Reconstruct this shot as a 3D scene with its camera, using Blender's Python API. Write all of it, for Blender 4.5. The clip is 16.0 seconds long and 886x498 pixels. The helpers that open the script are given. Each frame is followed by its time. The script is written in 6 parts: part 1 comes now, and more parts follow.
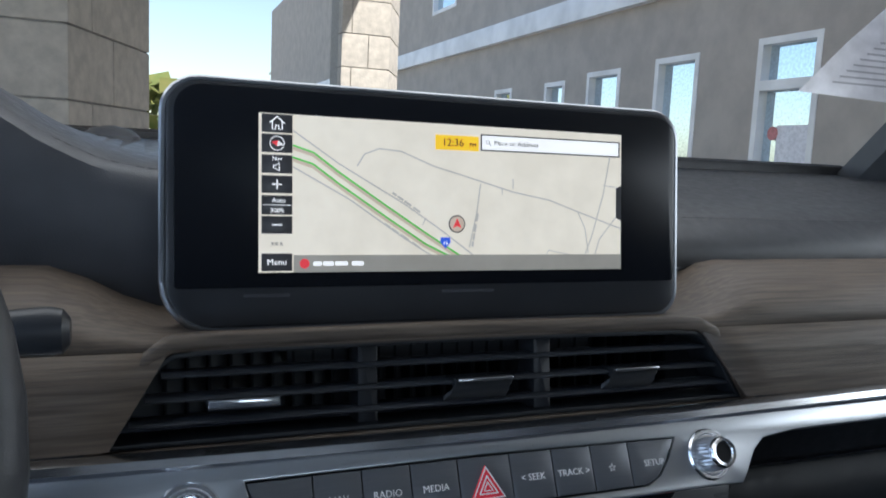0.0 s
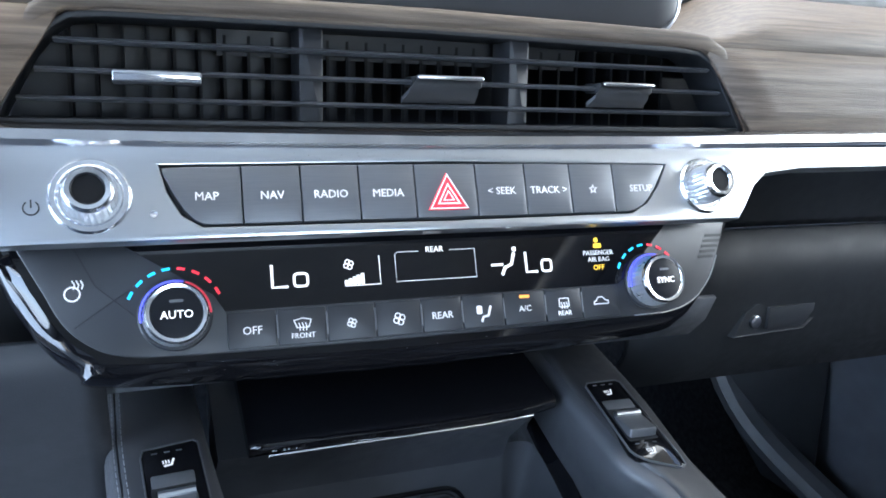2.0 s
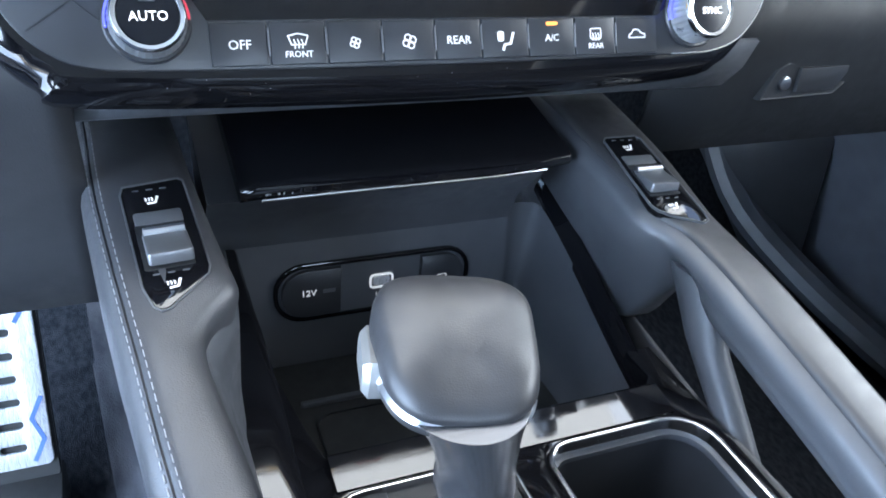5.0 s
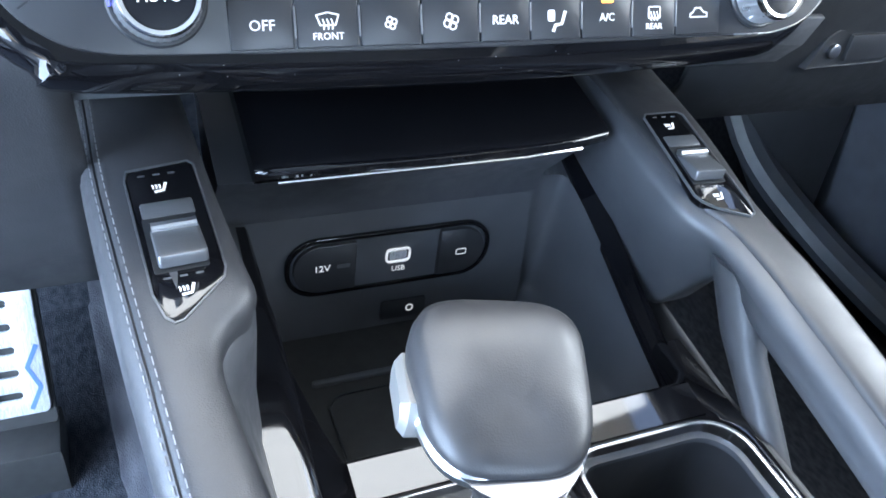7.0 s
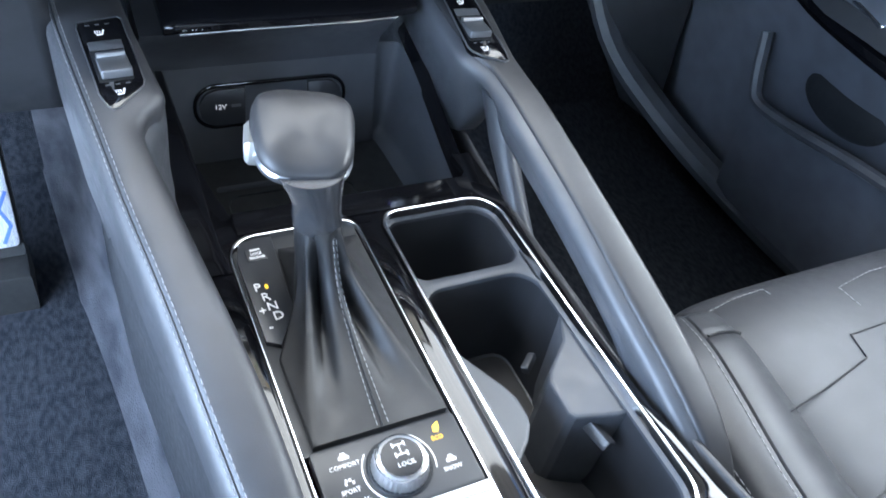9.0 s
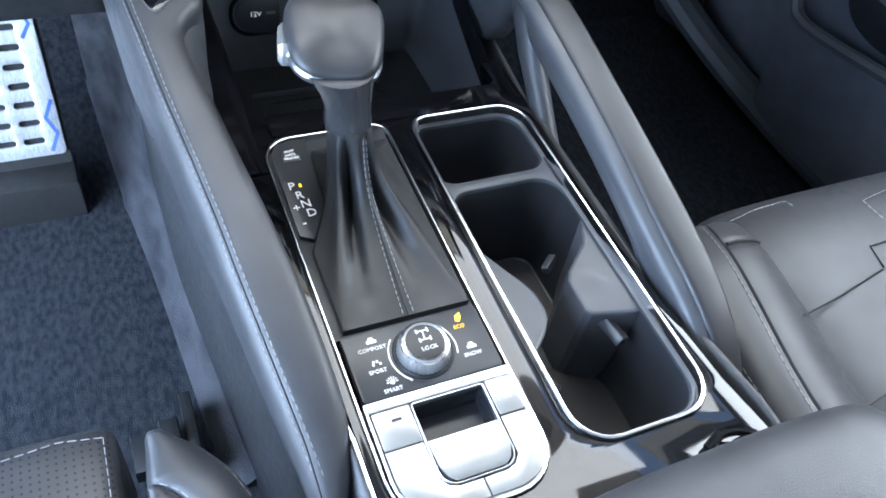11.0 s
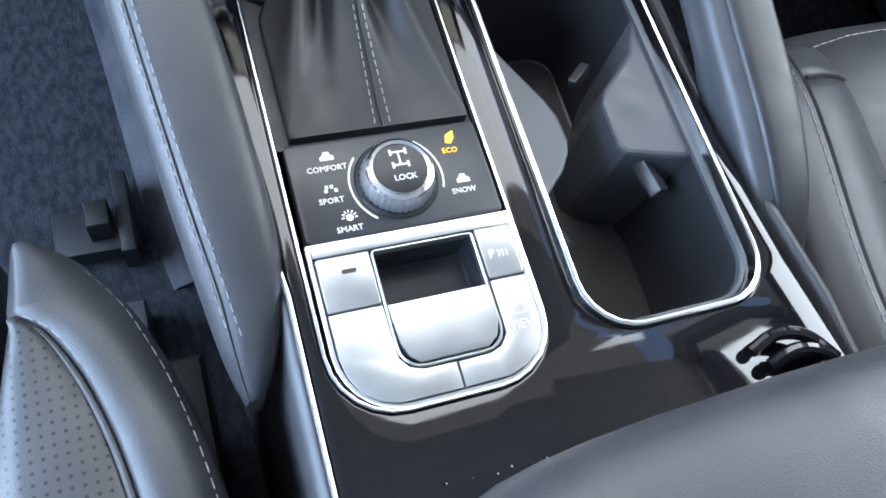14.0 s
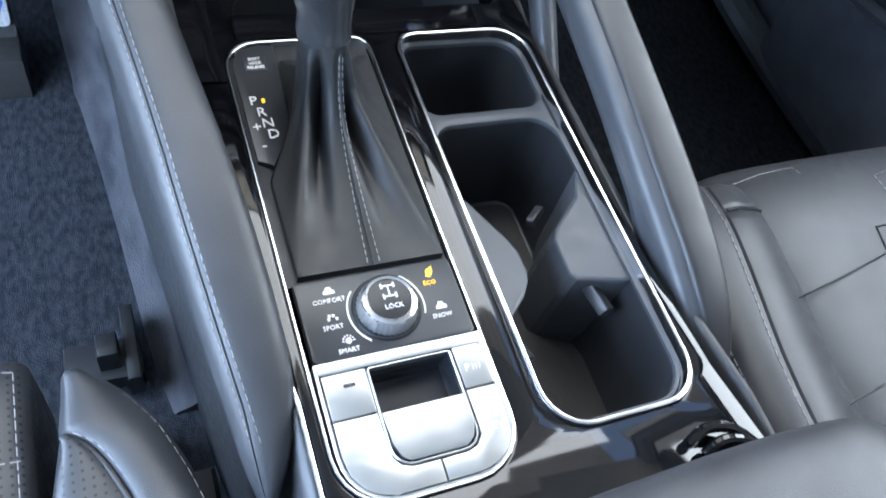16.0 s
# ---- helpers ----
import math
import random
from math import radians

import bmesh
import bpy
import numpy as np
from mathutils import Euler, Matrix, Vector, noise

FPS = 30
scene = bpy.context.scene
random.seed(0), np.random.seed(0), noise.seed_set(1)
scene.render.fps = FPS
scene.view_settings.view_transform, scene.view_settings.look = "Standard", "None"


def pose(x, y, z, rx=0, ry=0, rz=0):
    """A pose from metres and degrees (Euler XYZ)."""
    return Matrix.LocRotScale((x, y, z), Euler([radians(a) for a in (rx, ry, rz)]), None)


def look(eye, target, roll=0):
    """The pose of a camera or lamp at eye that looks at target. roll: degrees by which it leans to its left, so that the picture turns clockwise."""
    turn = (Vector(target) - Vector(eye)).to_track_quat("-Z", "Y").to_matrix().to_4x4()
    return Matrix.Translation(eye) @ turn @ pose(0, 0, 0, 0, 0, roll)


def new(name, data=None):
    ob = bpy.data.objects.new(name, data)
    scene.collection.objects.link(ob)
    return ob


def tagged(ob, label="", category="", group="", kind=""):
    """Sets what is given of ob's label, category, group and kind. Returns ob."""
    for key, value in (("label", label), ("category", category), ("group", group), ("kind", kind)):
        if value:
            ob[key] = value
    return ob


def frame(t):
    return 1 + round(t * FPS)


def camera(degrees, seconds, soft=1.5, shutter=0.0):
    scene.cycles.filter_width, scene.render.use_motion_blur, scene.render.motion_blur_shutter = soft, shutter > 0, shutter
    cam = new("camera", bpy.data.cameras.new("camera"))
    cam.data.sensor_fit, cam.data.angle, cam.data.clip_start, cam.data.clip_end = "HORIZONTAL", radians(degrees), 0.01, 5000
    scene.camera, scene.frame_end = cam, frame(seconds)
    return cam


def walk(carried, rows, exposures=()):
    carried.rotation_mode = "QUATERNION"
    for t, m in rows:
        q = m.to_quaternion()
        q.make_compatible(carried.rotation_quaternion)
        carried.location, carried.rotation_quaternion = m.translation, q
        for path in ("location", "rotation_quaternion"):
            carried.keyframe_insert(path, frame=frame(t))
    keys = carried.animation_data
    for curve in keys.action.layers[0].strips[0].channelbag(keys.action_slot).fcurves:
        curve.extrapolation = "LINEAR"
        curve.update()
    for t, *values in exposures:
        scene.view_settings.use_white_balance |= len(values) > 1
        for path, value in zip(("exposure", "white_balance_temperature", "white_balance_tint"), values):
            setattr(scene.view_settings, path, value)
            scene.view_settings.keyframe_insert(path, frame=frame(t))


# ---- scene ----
cam = camera(59.8, 16.0, soft=1.7, shutter=0.2)
EXPOSURES = [(0.0, 0.55), (0.4, 0.8), (0.8, 1.6), (1.2, 2.4), (1.5, 2.75), (4.0, 2.8), (5.0, 3.2), (7.3, 3.5), (8.2, 3.3), (9.2, 3.15), (11.5, 2.8), (13.0, 2.62), (15.0, 2.62), (16.0, 2.75)]
METRES, EYE, TILT, LEAN, TURN = 0.87, 1.35, -7.0, -2.7, -21.0
ROWS = [
    (0.0, 0.0, 0.0, 0.0, 0.0, 0.0, -0.0),
    (0.5, 0.012, 0.0171, -0.0373, -0.52, -3.08, -0.61),
    (1.0, 0.0301, 0.0386, -0.0877, -0.39, -6.21, -0.88),
    (1.5, 0.0265, 0.0553, -0.1179, -0.32, -8.91, -1.14),
    (2.0, 0.0234, 0.0678, -0.1061, -0.24, -10.51, -1.37),
    (2.5, 0.0199, 0.0585, -0.0934, -0.17, -11.28, -1.65),
    (3.0, 0.0202, 0.0397, -0.0904, -0.18, -11.84, -1.85),
    (3.5, 0.0191, 0.0345, -0.0905, -0.32, -12.88, -1.93),
    (4.0, 0.0186, 0.0416, -0.0979, -0.6, -15.31, -2.0),
    (4.5, 0.021, 0.0677, -0.1327, -1.11, -19.43, -2.16),
    (5.0, 0.0073, 0.1063, -0.1576, -1.28, -25.13, -2.83),
    (7.5, -0.0189, 0.1517, -0.1195, -1.4, -31.76, -5.2),
    (8.0, -0.0076, 0.0707, -0.0933, -2.22, -32.34, -5.36),
    (8.5, 0.0181, -0.0138, -0.0835, -3.76, -34.17, -5.48),
    (9.0, 0.0568, -0.084, -0.0716, -4.51, -36.97, -6.16),
    (11.5, 0.0616, -0.116, -0.0688, -1.27, -45.89, -6.03),
    (12.0, 0.0763, -0.0713, -0.1288, -0.03, -49.95, -7.19),
    (12.5, 0.0869, -0.0473, -0.1557, 1.46, -53.7, -8.31),
    (13.0, 0.0915, -0.025, -0.1661, 3.38, -57.25, -9.44),
    (13.5, 0.0779, -0.0071, -0.1661, 3.43, -59.19, -9.86),
    (14.0, 0.0751, -0.0083, -0.1638, 2.98, -59.14, -10.36),
    (14.5, 0.0732, -0.0302, -0.143, 2.58, -58.11, -10.85),
    (15.0, 0.0702, -0.0483, -0.1228, 2.06, -56.34, -11.17),
    (15.5, 0.0681, -0.0552, -0.1158, 1.61, -54.28, -11.35),
    (16.0, 0.0624, -0.0536, -0.0982, 0.56, -49.69, -10.77),
]
START = pose(0, 0, EYE, TILT, LEAN, TURN)
PATH = [(t, START @ pose(METRES * x, METRES * y, METRES * z, 90 + pitch, roll, yaw)) for t, x, y, z, yaw, pitch, roll in ROWS]
PATH.append((5.2, look((0.041, 0.080, 1.201), (0.748, 1.595, 0.103), 7.0)))
PATH.append((9.2, look((0.019, -0.112, 1.303), (0.809, 1.100, -0.078), 12.6)))
PATH.sort(key=lambda row: row[0])
walk(cam, PATH, EXPOSURES)

# ---- world, sun, window light ----
world = bpy.data.worlds.new("sky")
scene.world = world
world.use_nodes = True
wn = world.node_tree.nodes
sky = wn.new("ShaderNodeTexSky")
sky.sky_type, sky.sun_disc = "NISHITA", False
sky.sun_elevation, sky.sun_rotation = radians(50), radians(150)
wn["Background"].inputs[1].default_value = 0.15
world.node_tree.links.new(sky.outputs[0], wn["Background"].inputs[0])


def lamp(name, kind, m, energy, color, size=0.1, size_y=0.1):
    data = bpy.data.lights.new(name, kind)
    data.energy, data.color = energy, color
    if kind == "AREA":
        data.shape, data.size, data.size_y = "RECTANGLE", size, size_y
    ob = new(name, data)
    ob.matrix_basis = m
    return data


sun = lamp("sun", "SUN", look((0, 0, 0), (-0.32, 0.55, -0.77)), 5.0, (1.0, 0.96, 0.9))
sun.angle = radians(0.5)
BLUE = (0.50, 0.69, 1.0)
lamp("open_door_light", "AREA", look((-0.74, 0.10, 1.15), (0.2, 0.12, 0.93)), 7.5, BLUE, 1.1, 0.90)
lamp("right_window_light", "AREA", look((1.08, 0.18, 1.46), (0.2, 0.1, 0.95)), 2.1, (0.80, 0.90, 1.0), 0.85, 0.34)
lamp("rear_window_light", "AREA", look((0.183, -2.14, 1.46), (0.183, 0.4, 1.1)), 2.3, BLUE, 1.3, 0.36)
lamp("windscreen_light", "AREA", look((0.18, 0.56, 1.67), (0.2, 0.36, 1.0)), 1.9, (0.84, 0.90, 0.96), 1.2, 0.33)

# ---- materials ----


def node_mat(name, color, rough=0.5, metal=0.0, grain=0.0, grain_scale=400.0, color2=None, mix_scale=30.0, coat=0.0, emit=0.0, emit_color=None, stretch=(1, 1, 1), rough_var=0.08, spec=0.5):
    """A surface: base colour varied by broad noise, roughness by finer noise, fine relief by grain."""
    m = bpy.data.materials.new(name)
    m.use_nodes = True
    n, l = m.node_tree.nodes, m.node_tree.links
    b = n["Principled BSDF"]
    b.inputs["Roughness"].default_value, b.inputs["Metallic"].default_value = rough, metal
    b.inputs["Coat Weight"].default_value, b.inputs["Coat Roughness"].default_value = coat, 0.04
    b.inputs["Specular IOR Level"].default_value = spec
    coord, mp = n.new("ShaderNodeTexCoord"), n.new("ShaderNodeMapping")
    mp.inputs["Scale"].default_value = stretch
    l.new(coord.outputs["Object"], mp.inputs[0])
    broad = n.new("ShaderNodeTexNoise")
    broad.inputs["Scale"].default_value, broad.inputs["Detail"].default_value = mix_scale, 6.0
    l.new(mp.outputs[0], broad.inputs[0])
    mix = n.new("ShaderNodeMix")
    mix.data_type = "RGBA"
    mix.inputs[6].default_value = (*color, 1)
    mix.inputs[7].default_value = (*(color2 or [c * 1.25 for c in color]), 1)
    ramp = n.new("ShaderNodeMapRange")
    ramp.inputs[1].default_value, ramp.inputs[2].default_value = 0.35, 0.65
    l.new(broad.outputs[0], ramp.inputs[0])
    l.new(ramp.outputs[0], mix.inputs[0])
    l.new(mix.outputs[2], b.inputs["Base Color"])
    if rough_var:
        fine = n.new("ShaderNodeTexNoise")
        fine.inputs["Scale"].default_value, fine.inputs["Detail"].default_value = mix_scale * 4, 4.0
        l.new(mp.outputs[0], fine.inputs[0])
        rr = n.new("ShaderNodeMapRange")
        rr.inputs[1].default_value, rr.inputs[2].default_value = 0.3, 0.7
        rr.inputs[3].default_value, rr.inputs[4].default_value = max(0.02, rough - rough_var), rough + rough_var
        l.new(fine.outputs[0], rr.inputs[0])
        l.new(rr.outputs[0], b.inputs["Roughness"])
    if grain:
        v = n.new("ShaderNodeTexVoronoi")
        v.inputs["Scale"].default_value = grain_scale
        l.new(mp.outputs[0], v.inputs[0])
        bump = n.new("ShaderNodeBump")
        bump.inputs["Strength"].default_value, bump.inputs["Distance"].default_value = grain, 0.001
        l.new(v.outputs["Distance"], bump.inputs["Height"])
        l.new(bump.outputs[0], b.inputs["Normal"])
    if emit:
        b.inputs["Emission Color"].default_value = (*(emit_color or color), 1)
        b.inputs["Emission Strength"].default_value = emit
    return m


VINYL = node_mat("dash_vinyl", (0.030, 0.031, 0.034), 0.5, grain=0.10, grain_scale=1400)
PLASTIC = node_mat("matte_plastic", (0.056, 0.059, 0.066), 0.40, grain=0.06, grain_scale=1500)
# Dash vinyl darkened for the glovebox side; the shade there is in the colour.
SHADEVINYL = node_mat("shaded_dash_vinyl", (0.017, 0.018, 0.020), 0.5, grain=0.10, grain_scale=1400, spec=0.35)
# Paler copy of the dash vinyl: windscreen light on the cowl, put into its colour.
LITVINYL = node_mat("lit_cowl_vinyl", (0.055, 0.056, 0.062), 0.42, grain=0.14, grain_scale=1100)
# Liner plastic made darker, so the depth of the cup wells reads as shade.
WELLSHADE = node_mat("shaded_well_plastic", (0.020, 0.021, 0.024), 0.42, rough_var=0.04)
# Matte plastic raised and blued: light missing on the door lining is painted in.
LITDOOR = node_mat("lit_door_plastic", (0.085, 0.090, 0.104), 0.42, grain=0.08, grain_scale=1300)
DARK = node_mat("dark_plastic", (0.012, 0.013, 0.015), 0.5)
LEATHER = node_mat("black_leather", (0.038, 0.039, 0.043), 0.42, grain=0.13, grain_scale=1500, rough_var=0.06)
BOOT = node_mat("soft_boot_leather", (0.016, 0.016, 0.017), 0.50, grain=0.08, grain_scale=1600)
GLOSSWELL = node_mat("gloss_grey_recess", (0.014, 0.015, 0.019), 0.2, rough_var=0.02)
PIANO = node_mat("piano_black", (0.004, 0.004, 0.005), 0.05, coat=0.0, rough_var=0.02)
BUTTON = node_mat("button_plastic", (0.022, 0.023, 0.026), 0.38, rough_var=0.04)
GREYBTN = node_mat("grey_button_metal", (0.15, 0.155, 0.165), 0.36, 0.6, stretch=(1, 40, 40), mix_scale=60, color2=(0.165, 0.17, 0.18), rough_var=0.03)
SATIN = node_mat("satin_metal", (0.60, 0.62, 0.65), 0.30, 1.0, stretch=(0.4, 60, 60), mix_scale=50, color2=(0.615, 0.635, 0.665), rough_var=0.012)
CHROME = node_mat("bright_chrome", (0.70, 0.71, 0.735), 0.17, 1.0, rough_var=0)
SILVER = node_mat("silver_paint", (0.36, 0.36, 0.35), 0.34, 0.7, rough_var=0.04)
MATGLASS = node_mat("anti_glare_black_glass", (0.006, 0.007, 0.010), 0.26, color2=(0.006, 0.007, 0.010), rough_var=0, spec=0.3)
WHITE_INK = node_mat("backlit_white", (0.6, 0.6, 0.6), 0.5, emit=0.055, emit_color=(0.9, 0.93, 1.0), rough_var=0)
GLOW = node_mat("display_white", (0.8, 0.8, 0.8), 0.5, emit=0.17, emit_color=(0.95, 0.97, 1.0), rough_var=0)
AMBER = node_mat("amber_light", (0.9, 0.5, 0.05), 0.5, emit=0.14, emit_color=(1.0, 0.62, 0.02), rough_var=0)
ORANGE = node_mat("orange_light", (0.9, 0.3, 0.05), 0.5, emit=0.18, emit_color=(1.0, 0.3, 0.05), rough_var=0)
REDGLOW = node_mat("red_light", (0.8, 0.03, 0.05), 0.5, emit=0.12, emit_color=(1.0, 0.03, 0.06), rough_var=0)
BLUEGLOW = node_mat("cyan_light", (0.02, 0.5, 0.8), 0.5, emit=0.15, emit_color=(0.0, 0.5, 1.0), rough_var=0)
VIOLET = node_mat("violet_ring_light", (0.15, 0.15, 0.8), 0.4, emit=0.09, emit_color=(0.1, 0.12, 1.0), rough_var=0)
DUSTY = node_mat("dusty_grey_carpet", (0.040, 0.042, 0.050), 0.95, grain=0.6, grain_scale=900, color2=(0.085, 0.086, 0.096), mix_scale=45, spec=0.1, stretch=(1.0, 0.35, 1.0))
CARPET = node_mat("black_carpet", (0.022, 0.025, 0.032), 0.95, grain=0.9, grain_scale=1300, color2=(0.050, 0.054, 0.064), mix_scale=170, spec=0.12, stretch=(1.0, 0.5, 1.0))
THREAD = node_mat("pale_thread", (0.26, 0.26, 0.27), 0.7, rough_var=0)
DARKTHREAD = node_mat("grey_thread", (0.045, 0.045, 0.05), 0.7, rough_var=0)
GRIP = node_mat("knurled_silver", (0.60, 0.61, 0.63), 0.30, 0.85, rough_var=0.03)
# Near black for the sunk knob faces and for vent vanes painted as shaded.
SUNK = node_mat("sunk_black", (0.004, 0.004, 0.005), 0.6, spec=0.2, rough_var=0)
RIMGREY = node_mat("dark_satin_rim", (0.30, 0.31, 0.33), 0.28, 1.0, rough_var=0)
SMOOTH = node_mat("smooth_leather", (0.026, 0.026, 0.028), 0.42, grain=0.06, grain_scale=1600)
NECK = node_mat("dark_metallic_paint", (0.17, 0.175, 0.19), 0.26, 0.85, color2=(0.18, 0.185, 0.20), rough_var=0)
RUBBERMAT = node_mat("brown_black_rubber", (0.040, 0.037, 0.036), 0.6, grain=0.15, grain_scale=900)
RUBBER = node_mat("black_rubber", (0.02, 0.02, 0.02), 0.7)
HEADLINER = node_mat("grey_headliner", (0.40, 0.39, 0.365), 0.9, grain=0.4, grain_scale=800)
STEEL = node_mat("brushed_steel", (0.75, 0.76, 0.78), 0.3, 0.5, stretch=(40, 1, 1))
PAPER = node_mat("paper", (0.75, 0.75, 0.78), 0.8)
INK = node_mat("grey_ink", (0.45, 0.45, 0.48), 0.8)
BLUEINK = node_mat("blue_ink", (0.08, 0.16, 0.45), 0.6)


def wood_mat():
    m = node_mat("grey_brown_open_pore_wood", (0.078, 0.059, 0.046), 0.50, color2=(0.150, 0.114, 0.086), stretch=(1.5, 34, 34), mix_scale=11.0, rough_var=0.08, spec=0.35)
    n, l = m.node_tree.nodes, m.node_tree.links
    b = n["Principled BSDF"]
    mp = n["Mapping"]
    w = n.new("ShaderNodeTexNoise")
    w.inputs["Scale"].default_value, w.inputs["Detail"].default_value = 40.0, 8.0
    l.new(mp.outputs[0], w.inputs[0])
    bump = n.new("ShaderNodeBump")
    bump.inputs["Strength"].default_value, bump.inputs["Distance"].default_value = 0.5, 0.0006
    l.new(w.outputs[0], bump.inputs["Height"])
    l.new(bump.outputs[0], b.inputs["Normal"])
    return m


WOOD = wood_mat()


def perforated_mat():
    """Leather with a square grid of small punched holes, 6 mm apart."""
    m = node_mat("perforated_leather", (0.035, 0.036, 0.04), 0.42, grain=0.1, grain_scale=1500)
    n, l = m.node_tree.nodes, m.node_tree.links
    b = n["Principled BSDF"]
    old = b.inputs["Base Color"].links[0].from_socket
    coord = n["Texture Coordinate"]
    wrap = n.new("ShaderNodeVectorMath")
    wrap.operation = "MULTIPLY"
    wrap.inputs[1].default_value = (230, 230, 0)
    l.new(coord.outputs["Object"], wrap.inputs[0])
    fr = n.new("ShaderNodeVectorMath")
    fr.operation = "FRACTION"
    l.new(wrap.outputs[0], fr.inputs[0])
    d = n.new("ShaderNodeVectorMath")
    d.operation = "DISTANCE"
    d.inputs[1].default_value = (0.5, 0.5, 0)
    l.new(fr.outputs[0], d.inputs[0])
    less = n.new("ShaderNodeMath")
    less.operation = "LESS_THAN"
    less.inputs[1].default_value = 0.17
    l.new(d.outputs["Value"], less.inputs[0])
    mix = n.new("ShaderNodeMix")
    mix.data_type = "RGBA"
    mix.inputs[7].default_value = (0.004, 0.004, 0.004, 1)
    l.new(less.outputs[0], mix.inputs[0])
    l.new(old, mix.inputs[6])
    l.new(mix.outputs[2], b.inputs["Base Color"])
    return m


PERF = perforated_mat()

# ---- building helpers ----


def thing(name, at, label, category, group="", kind=""):
    ob = new(name)
    ob.matrix_basis = Matrix.Translation(at)
    ob.empty_display_size = 0.02
    return tagged(ob, label, category, group, kind)


def part(name, bm, mat, parent=None, label="", angle=35):
    """Links a bmesh, in world metres, as one mesh object under a thing or a part."""
    bmesh.ops.recalc_face_normals(bm, faces=bm.faces)
    me = bpy.data.meshes.new(name)
    bm.to_mesh(me)
    bm.free()
    me.materials.append(mat)
    me.polygons.foreach_set("use_smooth", [True] * len(me.polygons))
    me.set_sharp_from_angle(angle=radians(angle))
    ob = new(name, me)
    if parent:
        ob.parent = parent
        if parent.parent is None:
            ob.matrix_parent_inverse = parent.matrix_basis.inverted()
    if label:
        ob["label"] = label
    return ob


def solo(name, bm, mat, label, category, kind="", group=""):
    return tagged(part(name, bm, mat), label, category, group, kind)


def rrect(x0, y0, x1, y1, r, n=5):
    """Rounded rectangle, counter-clockwise; r: one radius, or those of bottom left, bottom right, top right, top left."""
    r = (r,) * 4 if isinstance(r, (int, float)) else r
    out = []
    for (cx, cy, q), k in zip(((x0 + r[0], y0 + r[0], 180), (x1 - r[1], y0 + r[1], 270), (x1 - r[2], y1 - r[2], 0), (x0 + r[3], y1 - r[3], 90)), r):
        for i in range(n + 1):
            a = radians(q + 90 * i / n)
            out.append((cx + k * math.cos(a), cy + k * math.sin(a)))
    return out


def offset(poly, d):
    """The outline moved inwards by d (counter-clockwise)."""
    out, n = [], len(poly)
    for i in range(n):
        p, a, b = Vector(poly[i]), Vector(poly[i - 1]), Vector(poly[(i + 1) % n])
        u, v = (p - a), (b - p)
        u = u.normalized() if u.length > 1e-7 else v.normalized()
        v = v.normalized() if v.length > 1e-7 else u
        nrm = Vector((-u.y - v.y, u.x + v.x))
        nrm = nrm.normalized() if nrm.length > 1e-6 else Vector((-u.y, u.x))
        k = max(0.4, nrm.dot(Vector((-u.y, u.x))))
        out.append(tuple(p + nrm * (d / k)))
    return out


def ccw(poly):
    area = sum(a[0] * b[1] - b[0] * a[1] for a, b in zip(poly, poly[1:] + poly[:1]))
    return poly if area > 0 else poly[::-1]


def prism(outer, z0, z1, m=None, holes=(), bevel=0.0):
    """A plate from z0 up to z1 with the given outline, holes and softened upper edges, put in place by m."""
    bm = bmesh.new()
    tops, bottoms = [], []
    for k, loop in enumerate([outer, *holes]):
        loop = ccw(list(loop))
        s = 1 if k == 0 else -1
        rings = [(loop, z0)]
        if bevel:
            rings += [(loop, z1 - bevel), (offset(loop, s * bevel * 0.3), z1 - bevel * 0.3), (offset(loop, s * bevel), z1)]
        else:
            rings.append((loop, z1))
        vs = [[bm.verts.new((x, y, z)) for x, y in ring] for ring, z in rings]
        for a, b in zip(vs, vs[1:]):
            for i in range(len(a)):
                j = (i + 1) % len(a)
                bm.faces.new((a[i], a[j], b[j], b[i]))
        tops.append(vs[-1])
        bottoms.append(vs[0])
    for loops in (tops, bottoms):
        if holes:
            edges = []
            for v in loops:
                edges += [bm.edges.get((v[i], v[(i + 1) % len(v)])) for i in range(len(v))]
            bmesh.ops.triangle_fill(bm, use_beauty=True, use_dissolve=False, edges=edges)
        else:
            bm.faces.new(loops[0])
    if m:
        bm.transform(m)
    return bm


def box(x0, y0, z0, x1, y1, z1, bevel=0.0, m=None):
    return prism([(x0, y0), (x1, y0), (x1, y1), (x0, y1)], z0, z1, m, bevel=bevel)


def loft(rings, cap=True, close=True):
    bm = bmesh.new()
    vs = [[bm.verts.new(p) for p in r] for r in rings]
    n = len(vs[0])
    for a, b in zip(vs, vs[1:]):
        for i in range(n if close else n - 1):
            j = (i + 1) % n
            bm.faces.new((a[i], a[j], b[j], b[i]))
    if cap and close:
        bm.faces.new(vs[0])
        bm.faces.new(vs[-1])
    return bm


def lathe(profile, m, n=32, knurl=0.0, knurl_rows=()):
    rings = []
    for k, (r, z) in enumerate(profile):
        f = knurl if k in knurl_rows else 0
        rings.append([((r - f * r * (i % 2)) * math.cos(math.tau * i / n), (r - f * r * (i % 2)) * math.sin(math.tau * i / n), z) for i in range(n)])
    bm = loft(rings)
    bm.transform(m)
    return bm


